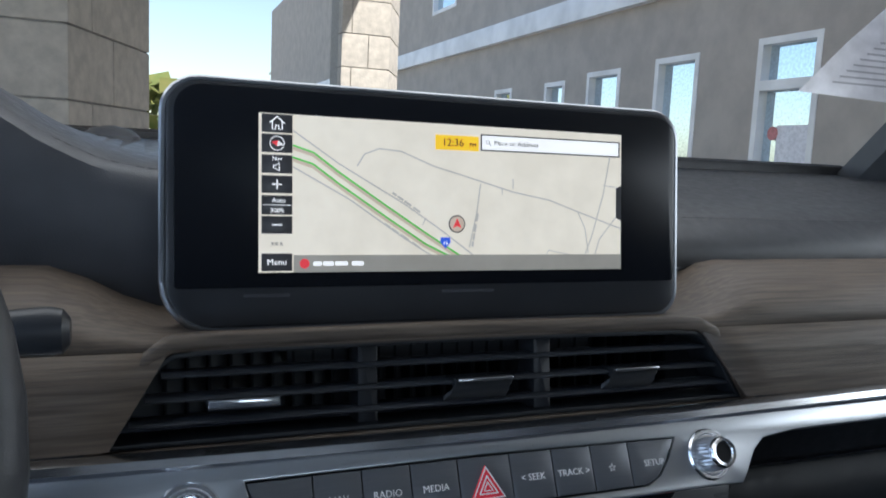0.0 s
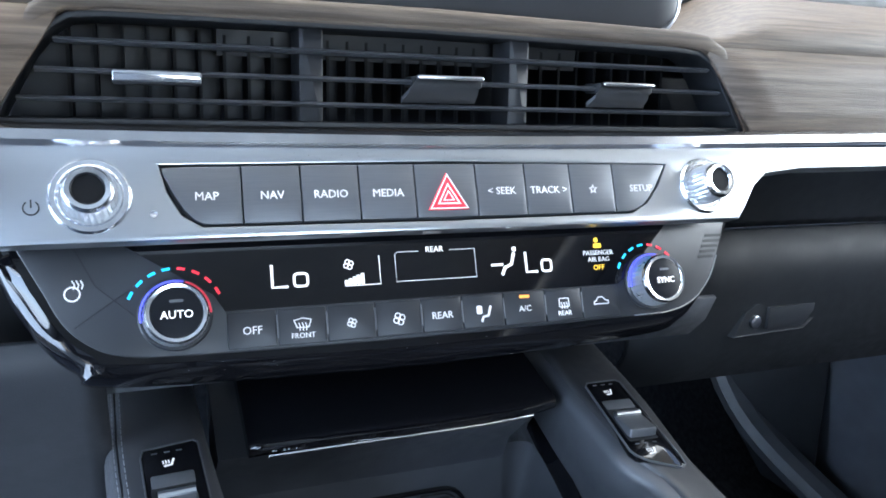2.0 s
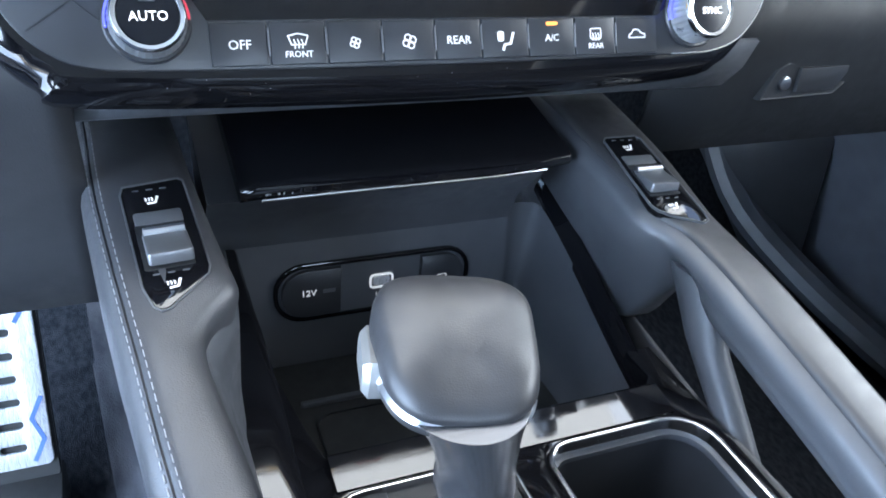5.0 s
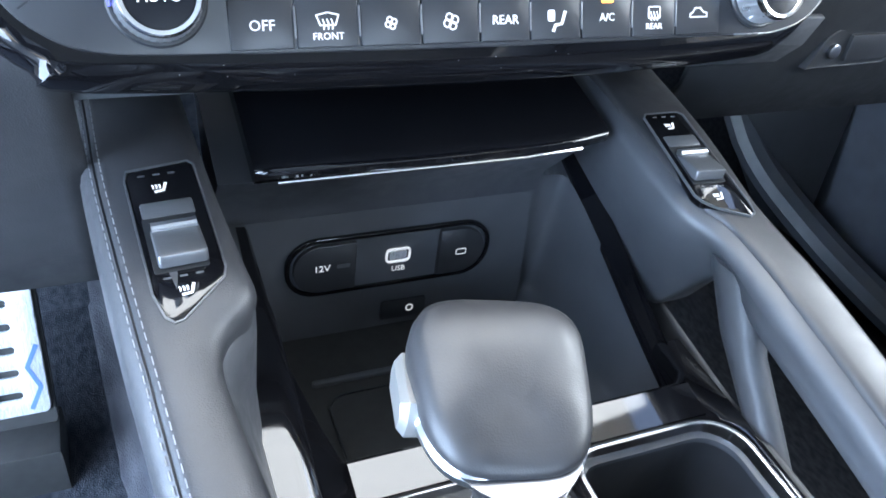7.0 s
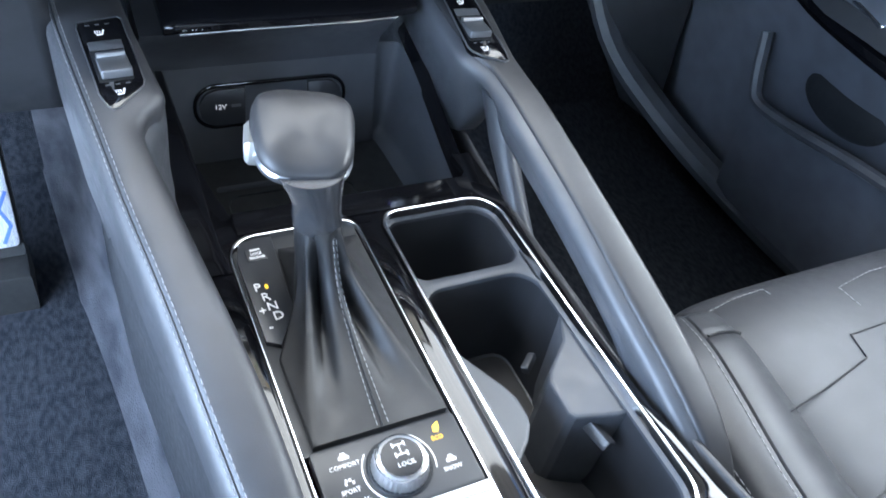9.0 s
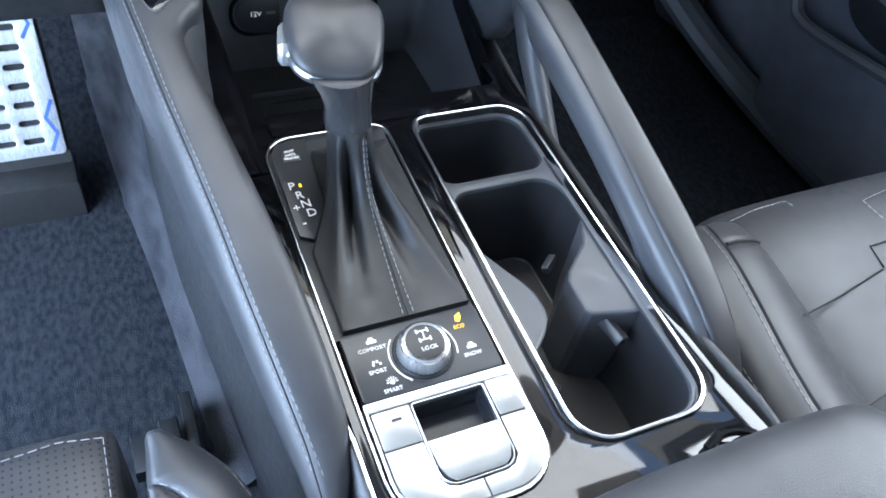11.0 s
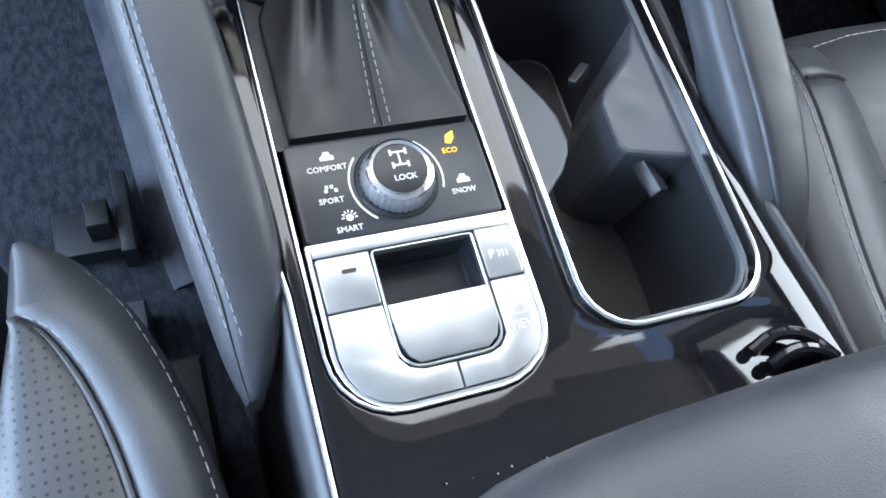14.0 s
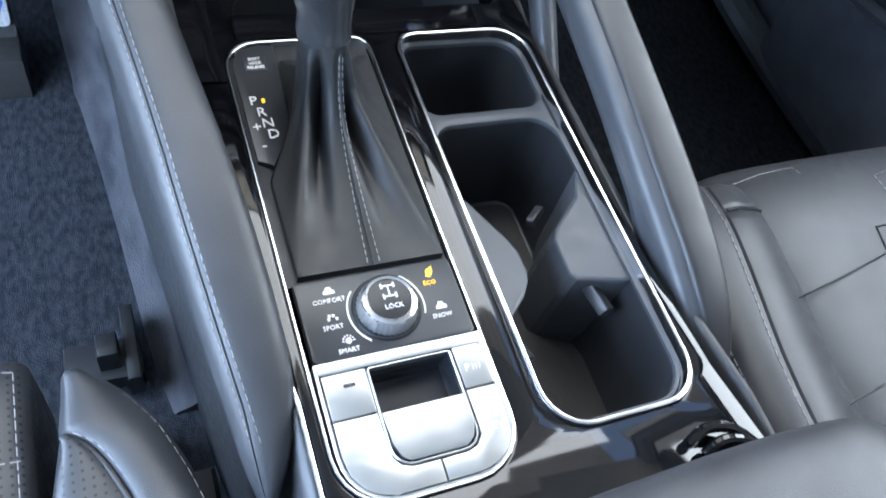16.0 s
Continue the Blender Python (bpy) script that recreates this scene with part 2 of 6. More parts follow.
def spline(points, steps=6):
    """A smooth line through the points (Catmull-Rom)."""
    p = [Vector(q) for q in points]
    p = [2 * p[0] - p[1], *p, 2 * p[-1] - p[-2]]
    out = []
    for i in range(1, len(p) - 2):
        for s in range(steps):
            t = s / steps
            out.append(0.5 * (2 * p[i] + (p[i + 1] - p[i - 1]) * t + (2 * p[i - 1] - 5 * p[i] + 4 * p[i + 1] - p[i + 2]) * t * t + (3 * p[i] - p[i - 1] - 3 * p[i + 1] + p[i + 2]) * t ** 3))
    return out + [p[-2]]


def tube(points, r, n=8, closed=False, flat=1.0):
    pts = [Vector(p) for p in points]
    rings, side = [], None
    for i, p in enumerate(pts):
        if closed:
            t = (pts[(i + 1) % len(pts)] - pts[i - 1]).normalized()
        else:
            t = (pts[min(i + 1, len(pts) - 1)] - pts[max(i - 1, 0)]).normalized()
        if side is None:
            side = t.orthogonal().normalized()
        side = (side - t * side.dot(t)).normalized()
        up = t.cross(side)
        rings.append([p + side * r * math.cos(math.tau * k / n) + up * r * flat * math.sin(math.tau * k / n) for k in range(n)])
    if closed:
        rings.append(rings[0])
        return loft(rings, cap=False)
    return loft(rings)


def ring2d(poly, width, z0, z1, m, bevel=0.0):
    """A frame of the given width inside an outline."""
    poly = ccw(list(poly))
    return prism(poly, z0, z1, m, holes=[offset(poly, width)], bevel=bevel)


def hoop(poly, width, z0, z1):
    """An open frame inside an outline, with nothing across it."""
    poly = ccw(list(poly))
    inner = offset(poly, width)
    return loft([[(x, y, z) for x, y in loop] for loop, z in ((poly, z0), (poly, z1 - 0.0004), (offset(poly, 0.0004), z1), (offset(poly, width - 0.0004), z1), (inner, z1 - 0.0004), (inner, z0))], cap=False)


def stroke(points, width, z0, z1, m):
    """A flat band along a 2D line."""
    pts = [Vector(p) for p in points]
    left, right = [], []
    for i, p in enumerate(pts):
        t = (pts[min(i + 1, len(pts) - 1)] - pts[max(i - 1, 0)]).normalized()
        q = Vector((-t.y, t.x)) * width / 2
        left.append(p + q)
        right.append(p - q)
    rings = [[(*a, z0), (*b, z0), (*b, z1), (*a, z1)] for a, b in zip(left, right)]
    bm = loft(rings)
    bm.transform(m)
    return bm


def join(*bms):
    out = bmesh.new()
    for b in bms:
        me = bpy.data.meshes.new("join")
        b.to_mesh(me)
        b.free()
        out.from_mesh(me)
        bpy.data.meshes.remove(me)
    return out


def words(text, size, m, mat, parent, name="lettering", depth=0.0002, align="CENTER"):
    cu = bpy.data.curves.new("words", "FONT")
    cu.body, cu.size, cu.extrude, cu.resolution_u = text, size, depth, 2
    cu.align_x, cu.align_y = align, "CENTER"
    tmp = bpy.data.objects.new("words", cu)
    scene.collection.objects.link(tmp)
    bpy.context.view_layer.update()
    me = bpy.data.meshes.new_from_object(tmp.evaluated_get(bpy.context.evaluated_depsgraph_get()))
    bpy.data.objects.remove(tmp)
    bm = bmesh.new()
    bm.from_mesh(me)
    bpy.data.meshes.remove(me)
    bm.transform(m)
    return part(name, bm, mat, parent)


def stitches(points, length=0.0045, gap=0.0022, r=0.00036):
    """A row of separate thread stitches along a line."""
    pts = [Vector(p) for p in points]
    bms = bmesh.new()
    on, start, acc = True, pts[0], 0.0
    for a, b in zip(pts, pts[1:]):
        seg = (b - a).length
        pos = 0.0
        while seg > 1e-9:
            need = (length if on else gap) - acc
            if seg - pos < need:
                acc += seg - pos
                break
            pos += need
            acc, p = 0.0, a.lerp(b, pos / seg)
            if on:
                t = (p - start)
                s = t.orthogonal().normalized() * r
                u = t.normalized().cross(s)
                ring0 = [bms.verts.new(start + v) for v in (s, u, -s, -u)]
                ring1 = [bms.verts.new(p + v) for v in (s, u, -s, -u)]
                for i in range(4):
                    bms.faces.new((ring0[i], ring0[(i + 1) % 4], ring1[(i + 1) % 4], ring1[i]))
                bms.faces.new(ring0)
                bms.faces.new(ring1)
            on, start = not on, p
    return bms


def section(y, x0, x1, top, depth, n=16, power=3.0, dx_bottom=0.0):
    """A rounded cross-section across the car at y."""
    cx, hx, cz, hz = (x0 + x1) / 2, (x1 - x0) / 2, top - depth / 2, depth / 2
    out = []
    for i in range(n):
        a = math.tau * i / n
        c, s = math.cos(a), math.sin(a)
        px = math.copysign(abs(c) ** (2 / power), c)
        pz = math.copysign(abs(s) ** (2 / power), s)
        out.append((cx + hx * px + dx_bottom * (1 - pz) / 2, y, cz + hz * pz))
    return out


def smooth_rows(rows, steps=4):
    """Numbers of the given rows, smoothly filled in between."""
    return [tuple(v) for v in np.array(catmull(rows, steps))]


def catmull(rows, steps):
    p = [np.array(r, float) for r in rows]
    p = [2 * p[0] - p[1], *p, 2 * p[-1] - p[-2]]
    out = []
    for i in range(1, len(p) - 2):
        for s in range(steps):
            t = s / steps
            out.append(0.5 * (2 * p[i] + (p[i + 1] - p[i - 1]) * t + (2 * p[i - 1] - 5 * p[i] + 4 * p[i + 1] - p[i + 2]) * t * t + (3 * p[i] - p[i - 1] - 3 * p[i + 1] + p[i + 2]) * t ** 3))
    return out + [p[-2]]


def panel(profile, x0, x1, nx=12, bow=0.0):
    """A sheet across the car: a line of (y, z), swept from x0 to x1, which may be functions of z; bow: how far the middle comes to the rear."""
    rings = []
    for i in range(nx + 1):
        t = i / nx
        ring = []
        for y, z in profile:
            a = x0(z) if callable(x0) else x0
            b = x1(z) if callable(x1) else x1
            ring.append((a + (b - a) * t, y - bow * (1 - (2 * t - 1) ** 2), z))
        rings.append(ring)
    return loft(rings, cap=False, close=False)


def thick(ob, t):
    s = ob.modifiers.new("thickness", "SOLIDIFY")
    s.thickness, s.offset = t, 0
    return ob


def dust(points, r, rng):
    """Small pale flecks lying on a surface: each a flat four-sided crumb."""
    bm = bmesh.new()
    for p, nrm in points:
        p, nrm = Vector(p), Vector(nrm).normalized()
        u = nrm.orthogonal().normalized()
        v = nrm.cross(u)
        s = r * rng.uniform(0.4, 1.3)
        ring = [bm.verts.new(p + u * s * math.cos(q) * rng.uniform(0.6, 1.2) + v * s * math.sin(q) * rng.uniform(0.6, 1.2)) for q in (0, 1.57, 3.14, 4.71)]
        tip = bm.verts.new(p + nrm * s * 0.7)
        for i in range(4):
            bm.faces.new((ring[i], ring[(i + 1) % 4], tip))
    return bm

# ---- cabin shell ----
CX = 0.183
floor_bm = panel([(-2.0, 0.55), (0.2, 0.55), (0.6, 0.555), (0.8, 0.60), (0.95, 0.80), (1.0, 1.0)], -0.62, 1.0, 4)
floor = thick(solo("floor", floor_bm, CARPET, "black pile carpet of the car floor", "carpet", "structure"), 0.01)
roof = thick(solo("ceiling", panel([(-2.2, 1.70), (-1.5, 1.78), (0.0, 1.78), (0.35, 1.74)], -0.55, 0.92, 6), HEADLINER, "pale grey woven headliner", "headliner", "structure"), 0.02)
for name, s in (("wall_left", -1), ("wall_right", 1)):
    x = CX + s * 0.83
    sill = [box(x - 0.03, -2.2, 0.45, x + 0.03, 1.0, 1.22)] if s > 0 else [box(x - 0.03, -2.2, 0.45, x + 0.03, -0.45, 1.22), box(x - 0.03, -0.45, 0.45, x + 0.03, 1.0, 0.62), box(x - 0.03, 0.75, 0.62, x + 0.03, 1.0, 1.22)]
    # The thin middle box is added to block light through the unseen rear windows.
    bm = join(*sill, box(x - 0.03, -0.62, 1.22, x + 0.03, -0.45, 1.78), box(x - 0.03, -2.2, 1.22, x + 0.03, -1.6, 1.78), box(x - 0.004, -1.6, 1.22, x + 0.004, -0.62, 1.78), box(x - 0.04, -2.2, 1.68, x + 0.03, 0.35, 1.80))
    bm2 = tube([(x, 0.98, 1.20), (x - s * 0.04, 0.65, 1.5), (x - s * 0.10, 0.33, 1.76)], 0.05, 8)
    solo(name, join(bm, bm2), PLASTIC, "black body side and pillars, rear windows closed by added opaque panels", "body side", "structure")
solo("wall_rear", join(box(-0.6, -2.25, 0.45, 0.97, -2.18, 1.25), box(-0.6, -2.25, 1.65, 0.97, -2.18, 1.78)), PLASTIC, "dark rear wall of the cabin", "wall", "structure")
solo("wall_firewall", box(-0.62, 0.98, 0.45, 1.0, 1.03, 1.28), DARK, "dark firewall behind the dashboard", "wall", "structure")

# ---- dashboard ----
dash = thing("dashboard", (CX, 0.6, 1.0), "black soft-touch dashboard with grey wood trim and stitched seams", "dashboard")
# upper pad: rises to the windscreen base
thick(part("upper_pad", panel([(0.50, 1.270), (0.515, 1.290), (0.54, 1.305), (0.58, 1.315), (0.72, 1.335), (0.86, 1.345)], 0.12, 1.0, 14), VINYL, dash), 0.004)
thick(part("lower_band", panel([(0.50, 1.215), (0.505, 1.235), (0.515, 1.255), (0.50, 1.270)], 0.345, 1.0, 14), VINYL, dash), 0.004)
part("windscreen_trim", box(-0.62, 0.86, 1.30, 0.98, 0.93, 1.362, 0.01), DARK, dash, "black trim along the windscreen base")
part("seam", stitches([(x / 50, 0.535, 1.3065) for x in range(17, 47)], 0.005, 0.002), VINYL, dash)
# cluster hood
hood = [(-0.62, 1.44), (-0.3, 1.44), (-0.16, 1.405), (-0.09, 1.372), (-0.05, 1.348), (0.0, 1.332), (0.13, 1.325)]
hoodp = smooth_rows(hood, 4)
hood_bm = loft([[(x, 0.50, 1.20), (x, 0.50, z - 0.018), (x, 0.504, z - 0.006), (x, 0.512, z), (x, 0.60, z + 0.006), (x, 0.86, 1.35)] for x, z in hoodp], cap=False, close=False)
thick(part("cluster_hood", hood_bm, LITVINYL, dash, "stitched cowl over the driver's cluster"), 0.004)
part("seam", stitches([(x, 0.5105, z + 0.0012) for x, z in smooth_rows(hood, 10)], 0.005, 0.002), VINYL, dash)
part("sensor_dome", lathe([(0.028, 0), (0.026, 0.007), (0.018, 0.013), (0.006, 0.016), (0.001, 0.0165)], pose(-0.03, 0.80, 1.346), 24), PLASTIC, dash)
# wood trim round the vents
def vent_left(z):
    return 0.012 - (1.240 - z) * 0.62
def vent_right(z):
    return 0.356 + (1.240 - z) * 0.72
wood_side = [(0.4065, 1.193), (0.410, 1.205), (0.414, 1.222), (0.420, 1.240), (0.432, 1.254), (0.455, 1.266), (0.485, 1.272), (0.51, 1.274)]
thick(part("wood_trim", panel(wood_side[:4], lambda z: min(vent_right(z), 0.42), 1.0, 20), WOOD, dash, "grey-brown open-pore wood trim"), 0.004)
thick(part("wood_trim", panel(wood_side[:4], -0.62, lambda z: max(vent_left(z), -0.03), 20), WOOD, dash, "grey-brown open-pore wood trim"), 0.004)
flat_top = [(0.420, 1.240), (0.429, 1.2437), (0.445, 1.2450), (0.470, 1.2460), (0.50, 1.247)]
def wood_row(x):
    w = min(1.0, max(0.0, (max(0.012 - x, x - 0.356) - 0.0) / 0.07))
    w = w * w * (3 - 2 * w)
    return [(x, a[0] + (b[0] - a[0]) * w, a[1] + (b[1] - a[1]) * w) for a, b in zip(flat_top, wood_side[3:])]
thick(part("wood_trim", loft([wood_row(-0.62 + 1.62 * k / 80) for k in range(81)], cap=False, close=False), WOOD, dash, "grey-brown open-pore wood trim"), 0.004)
# lower dash faces
glove_prof = [(0.425, 1.172), (0.452, 1.166), (0.462, 1.12), (0.468, 1.113)]
thick(part("glovebox_upper", panel(glove_prof, 0.383, 0.94, 8), SHADEVINYL, dash), 0.004)
thick(part("lower_panel", panel([(0.425, 1.172), (0.44, 1.14), (0.445, 1.06), (0.45, 0.97), (0.50, 0.955), (0.62, 0.96)], -0.62, -0.012, 8), PLASTIC, dash), 0.004)

part("knee_cover", tube(spline([(-0.135, 0.4405, 1.058), (-0.085, 0.4405, 1.056), (-0.062, 0.4412, 1.045), (-0.050, 0.4425, 1.02), (-0.042, 0.4445, 0.975)], 5), 0.0016, 6), DARK, dash, "panel gap of the knee cover")
glove = thing("glovebox", (0.65, 0.5, 1.0), "black glovebox lid with a recessed pull handle", "glovebox")
thick(part("lid", panel([(0.465, 1.110), (0.468, 1.06), (0.474, 1.01), (0.492, 0.975), (0.55, 0.955)], 0.375, 0.93, 8), SHADEVINYL, glove), 0.006)
gm = pose(0.512, 0.470, 1.035, 86, 0, 3)
recess = [(-0.046, -0.014), (0.030, -0.014), (0.052, 0.004), (0.056, 0.013), (-0.026, 0.013), (-0.036, 0.007)]
ghandle = part("handle", ring2d(recess, 0.0016, -0.003, 0.0034, gm, 0.001), VINYL, glove)
part("recess", prism(offset(ccw(list(recess)), 0.0014), -0.003, 0.0031, gm), DARK, ghandle)
part("lock", lathe([(0.0052, 0.0), (0.0052, 0.0045), (0.0040, 0.0052), (0.001, 0.005)], gm @ pose(-0.026, -0.002, 0.001), 20), RIMGREY, ghandle, "dark metal lock barrel")
part("pull", prism([(-0.014, -0.009), (0.026, -0.009), (0.036, 0.003), (0.036, 0.009), (-0.014, 0.009)], 0.003, 0.0062, gm, bevel=0.0012), BUTTON, ghandle)

# ---- fascia: silver strip with the upper row of buttons ----
A = 90 - 26.565
SP = pose(0, 0.384, 1.163, A)       # on the strip: x across, y up the slope, from z 1.163
def sy(z):
    return (z - 1.163) / 0.8944
strip = thing("switch_strip", (CX, 0.40, 1.15), "brushed silver strip with audio buttons and two knobs", "control panel")
lo, hi = sy(1.1465), sy(1.184)
outline = [(-0.016, lo), (0.366, lo), (0.372, sy(1.153)), (0.381, sy(1.164)), (0.391, sy(1.1705)), (0.42, sy(1.173)), (0.94, sy(1.178)), (0.94, hi + 0.004), (0.5, hi + 0.002), (0.183, hi), (-0.10, hi + 0.003), (-0.10, sy(1.175)), (-0.036, sy(1.17))]
btn_out = [(0.050, sy(1.1755)), (0.0525, sy(1.166)), (0.058, sy(1.157)), (0.066, sy(1.1525)), (0.183, sy(1.1518)), (0.292, sy(1.1525)), (0.302, sy(1.157)), (0.311, sy(1.166)), (0.3165, sy(1.1748)), (0.183, sy(1.1765))]
part("strip_body", prism(outline, -0.012, 0.0, SP, holes=[offset(ccw(btn_out), -0.0012)], bevel=0.0012), SATIN, strip)
part("button_bed", prism(offset(ccw(btn_out), -0.003), -0.008, -0.006, SP), DARK, strip)
part("bright_edge", loft([[(x, 0.388 + d, z) for d, z in ((0.0065, 1.183 + e), (0.0045, 1.186 + e), (0.006, 1.190 + e), (0.012, 1.1915 + e), (0.018, 1.190 + e), (0.018, 1.182 + e))] for x, e in [(-0.30, 0.004), (-0.1, 0.003), (0.05, 0.001), (0.183, 0.0), (0.32, 0.001), (0.5, 0.004), (0.94, 0.010)]]), CHROME, strip, "polished chrome upper edge")
cuts = [0.0495, 0.0835, 0.1105, 0.1385, 0.1670, 0.2000, 0.2280, 0.2550, 0.2820, 0.3170]
def button_edge(x, up):
    """Lower or upper edge of the row of buttons at x."""
    if up:
        return sy(1.1755 + 0.001 * (1 - ((x - 0.183) / 0.134) ** 2))
    b = sy(1.1522)
    if x < 0.068:
        b += (0.068 - x) ** 2 * 70
    if x > 0.290:
        b += (x - 0.290) ** 2 * 36
    return b
names = ["MAP", "NAV", "RADIO", "MEDIA", "", "< SEEK", "TRACK >", "", "SETUP"]
for i, label in enumerate(names):
    a, b = cuts[i] + 0.0003, cuts[i + 1] - 0.0003
    n = 8
    if i == 0:
        a = 0.0495
    xs = [a + (b - a) * k / n for k in range(n + 1)]
    low = [(x, min(button_edge(x, False), button_edge(x, True) - 0.001)) for x in xs]
    top = [(x, button_edge(x, True)) for x in reversed(xs)]
    bt = part("button", prism(low + top, -0.007, 0.0005, SP, bevel=0.0006), GREYBTN, strip)
    c = {0: 0.068, 8: 0.2995}.get(i, (a + b) / 2)
    if label:
        words(label, 0.0054, SP @ pose(c, sy(1.1635), 0.0006), WHITE_INK, bt)
    elif i == 7:
        star = [(0.0028 * (1 if k % 2 == 0 else 0.42) * math.sin(math.tau * k / 10), 0.0028 * (1 if k % 2 == 0 else 0.42) * math.cos(math.tau * k / 10)) for k in range(10)]
        part("star_mark", ring2d(star, 0.0004, 0, 0.0002, SP @ pose(c, sy(1.1635), 0.0006)), WHITE_INK, bt)
    else:
        hm = SP @ pose(c, sy(1.1625), 0.0005)
        def tri(r):
            return [(r * math.sin(math.tau * k / 3 + 0.0), r * math.cos(math.tau * k / 3)) for k in range(3)]
        REDPLASTIC = node_mat("red_warning_plastic", (0.75, 0.03, 0.05), 0.35, emit=0.03, emit_color=(1, 0.05, 0.08))
        part("warning_triangle", prism(tri(0.0125)[::-1], -0.004, 0.0018, hm @ pose(0, -0.0018, 0), bevel=0.0008), REDPLASTIC, bt, "red translucent warning triangle")
        part("triangle_mark", ring2d(tri(0.0120)[::-1], 0.0006, 0.0018, 0.0021, hm @ pose(0, -0.0018, 0)), WHITE_INK, bt)
        part("triangle_mark", ring2d(tri(0.0072)[::-1], 0.0007, 0.0018, 0.0021, hm @ pose(0, -0.0018, 0)), WHITE_INK, bt)
        part("triangle_mark", ring2d(tri(0.0036)[::-1], 0.0005, 0.0018, 0.0021, hm @ pose(0, -0.0018, 0)), WHITE_INK, bt)
# knobs at both ends of the row
for kx in (0.0205, 0.343):
    km = SP @ pose(kx, sy(1.1645), 0)
    kn = part("knob", lathe([(0.0165, -0.003), (0.0165, 0.0008), (0.0155, 0.0022), (0.0135, 0.0022), (0.0125, 0.0008), (0.0118, 0.0008)], km, 40), CHROME, strip, "chrome ring with a knurled knob")
    part("knob_grip", lathe([(0.0112, 0.0), (0.0112, 0.002), (0.0108, 0.003), (0.0104, 0.012), (0.0100, 0.013)], km, 56, 0.06, (1, 2, 3)), GRIP, kn)
    part("knob_cap", lathe([(0.0100, 0.012), (0.0098, 0.0142), (0.0086, 0.0158), (0.0068, 0.0155), (0.0058, 0.0136)], km, 40), CHROME, kn)
    part("knob_face", lathe([(0.0060, 0.0142), (0.0058, 0.0128), (0.004, 0.0122), (0.0005, 0.0121)], km, 32), SUNK, kn, "dark sunk face")
pw = SP @ pose(-0.002, sy(1.1605), 0.0002)
arc = [(0.003 * math.sin(radians(35 + 290 * k / 16)), 0.003 * math.cos(radians(35 + 290 * k / 16))) for k in range(17)]
part("power_mark", join(stroke(arc, 0.0006, 0, 0.0002, pw), box(-0.0003, 0, 0, 0.0003, 0.0035, 0.0002, m=pw)), DARK, strip)
part("reset_hole", lathe([(0.0017, 0), (0.0017, 0.0004), (0.0010, 0.0004), (0.0008, 0.0002)], SP @ pose(0.0455, sy(1.157), 0), 16), CHROME, strip)

# ---- climate panel ----
CP = pose(0, 0.377, 1.099, A)
def cy(z):
    return (z - 1.099) / 0.8944
clim = thing("climate_panel", (CX, 0.39, 1.08), "gloss black climate control panel with lit display", "control panel")
CO = [(-0.030, cy(1.146)), (-0.016, cy(1.118)), (-0.004, cy(1.100)), (0.010, cy(1.088)), (0.030, cy(1.081)), (0.183, cy(1.0775)), (0.31, cy(1.081)), (0.336, cy(1.086)), (0.352, cy(1.096)), (0.366, cy(1.112)), (0.379, cy(1.132)), (0.388, cy(1.146))]
CO = CO[:1] + [tuple(q) for q in catmull(CO[1:-1], 4)] + CO[-1:]
CO = ccw(CO)
part("surround", join(prism(offset(CO, 0.0095), -0.02, -0.001, CP), loft([[tuple(CP @ Vector((x, y, h))) for x, y in offset(CO, d)] for d, h in ((0.0105, -0.0006), (0.0085, -0.0013), (0.0060, -0.0026), (0.0036, -0.0044), (0.0015, -0.0072), (0.0004, -0.0110), (0.0, -0.02))], cap=False)), PIANO, clim, "piano black surround", angle=50)
CI = [(0.009, cy(1.1395)), (-0.012, cy(1.1395)), (-0.002, cy(1.122)), (0.006, cy(1.108)), (0.016, cy(1.099)), (0.030, cy(1.0935)), (0.060, cy(1.0915)), (0.183, cy(1.0905)), (0.30, cy(1.0915)), (0.326, cy(1.0925)), (0.342, cy(1.097)), (0.353, cy(1.105)), (0.361, cy(1.115)), (0.374, cy(1.1395))]
CI = CI[:2] + [tuple(q) for q in catmull(CI[2:], 4)]
part("face", prism(CI, -0.004, 0.0008, CP, bevel=0.0008), BUTTON, clim)
part("display", prism([(0.0750, cy(1.1085)), (0.2915, cy(1.1085)), (0.3, cy(1.114)), (0.33, cy(1.139)), (0.03, cy(1.139)), (0.07, cy(1.116))], 0.0008, 0.0014, CP), PIANO, clim, "dark glass display")
part("chrome_line", tube([CP @ Vector((x, y, 0.0005)) for x, y in CI if x > 0.29 and y < cy(1.125)], 0.0006, 6), CHROME, clim)
part("groove", stroke([(0.011, cy(1.139)), (0.020, cy(1.122)), (0.036, cy(1.109))], 0.0006, 0.0008, 0.0011, CP), DARK, clim)
part("groove", stroke([(0.011, cy(1.106)), (0.024, cy(1.114)), (0.034, cy(1.120))], 0.0006, 0.0008, 0.0011, CP), DARK, clim)
for k in range(5):
    part("grille_slot", prism(rrect(0.350 + 0.0018 * k, cy(1.119 + 0.0028 * k), 0.361 + 0.0022 * k, cy(1.1205 + 0.0028 * k), 0.0005, 2), 0.0006, 0.0011, CP), DARK, clim)
bc = [0.0750, 0.0985, 0.1225, 0.1470, 0.1715, 0.1940, 0.2180, 0.2430, 0.2660, 0.2905]
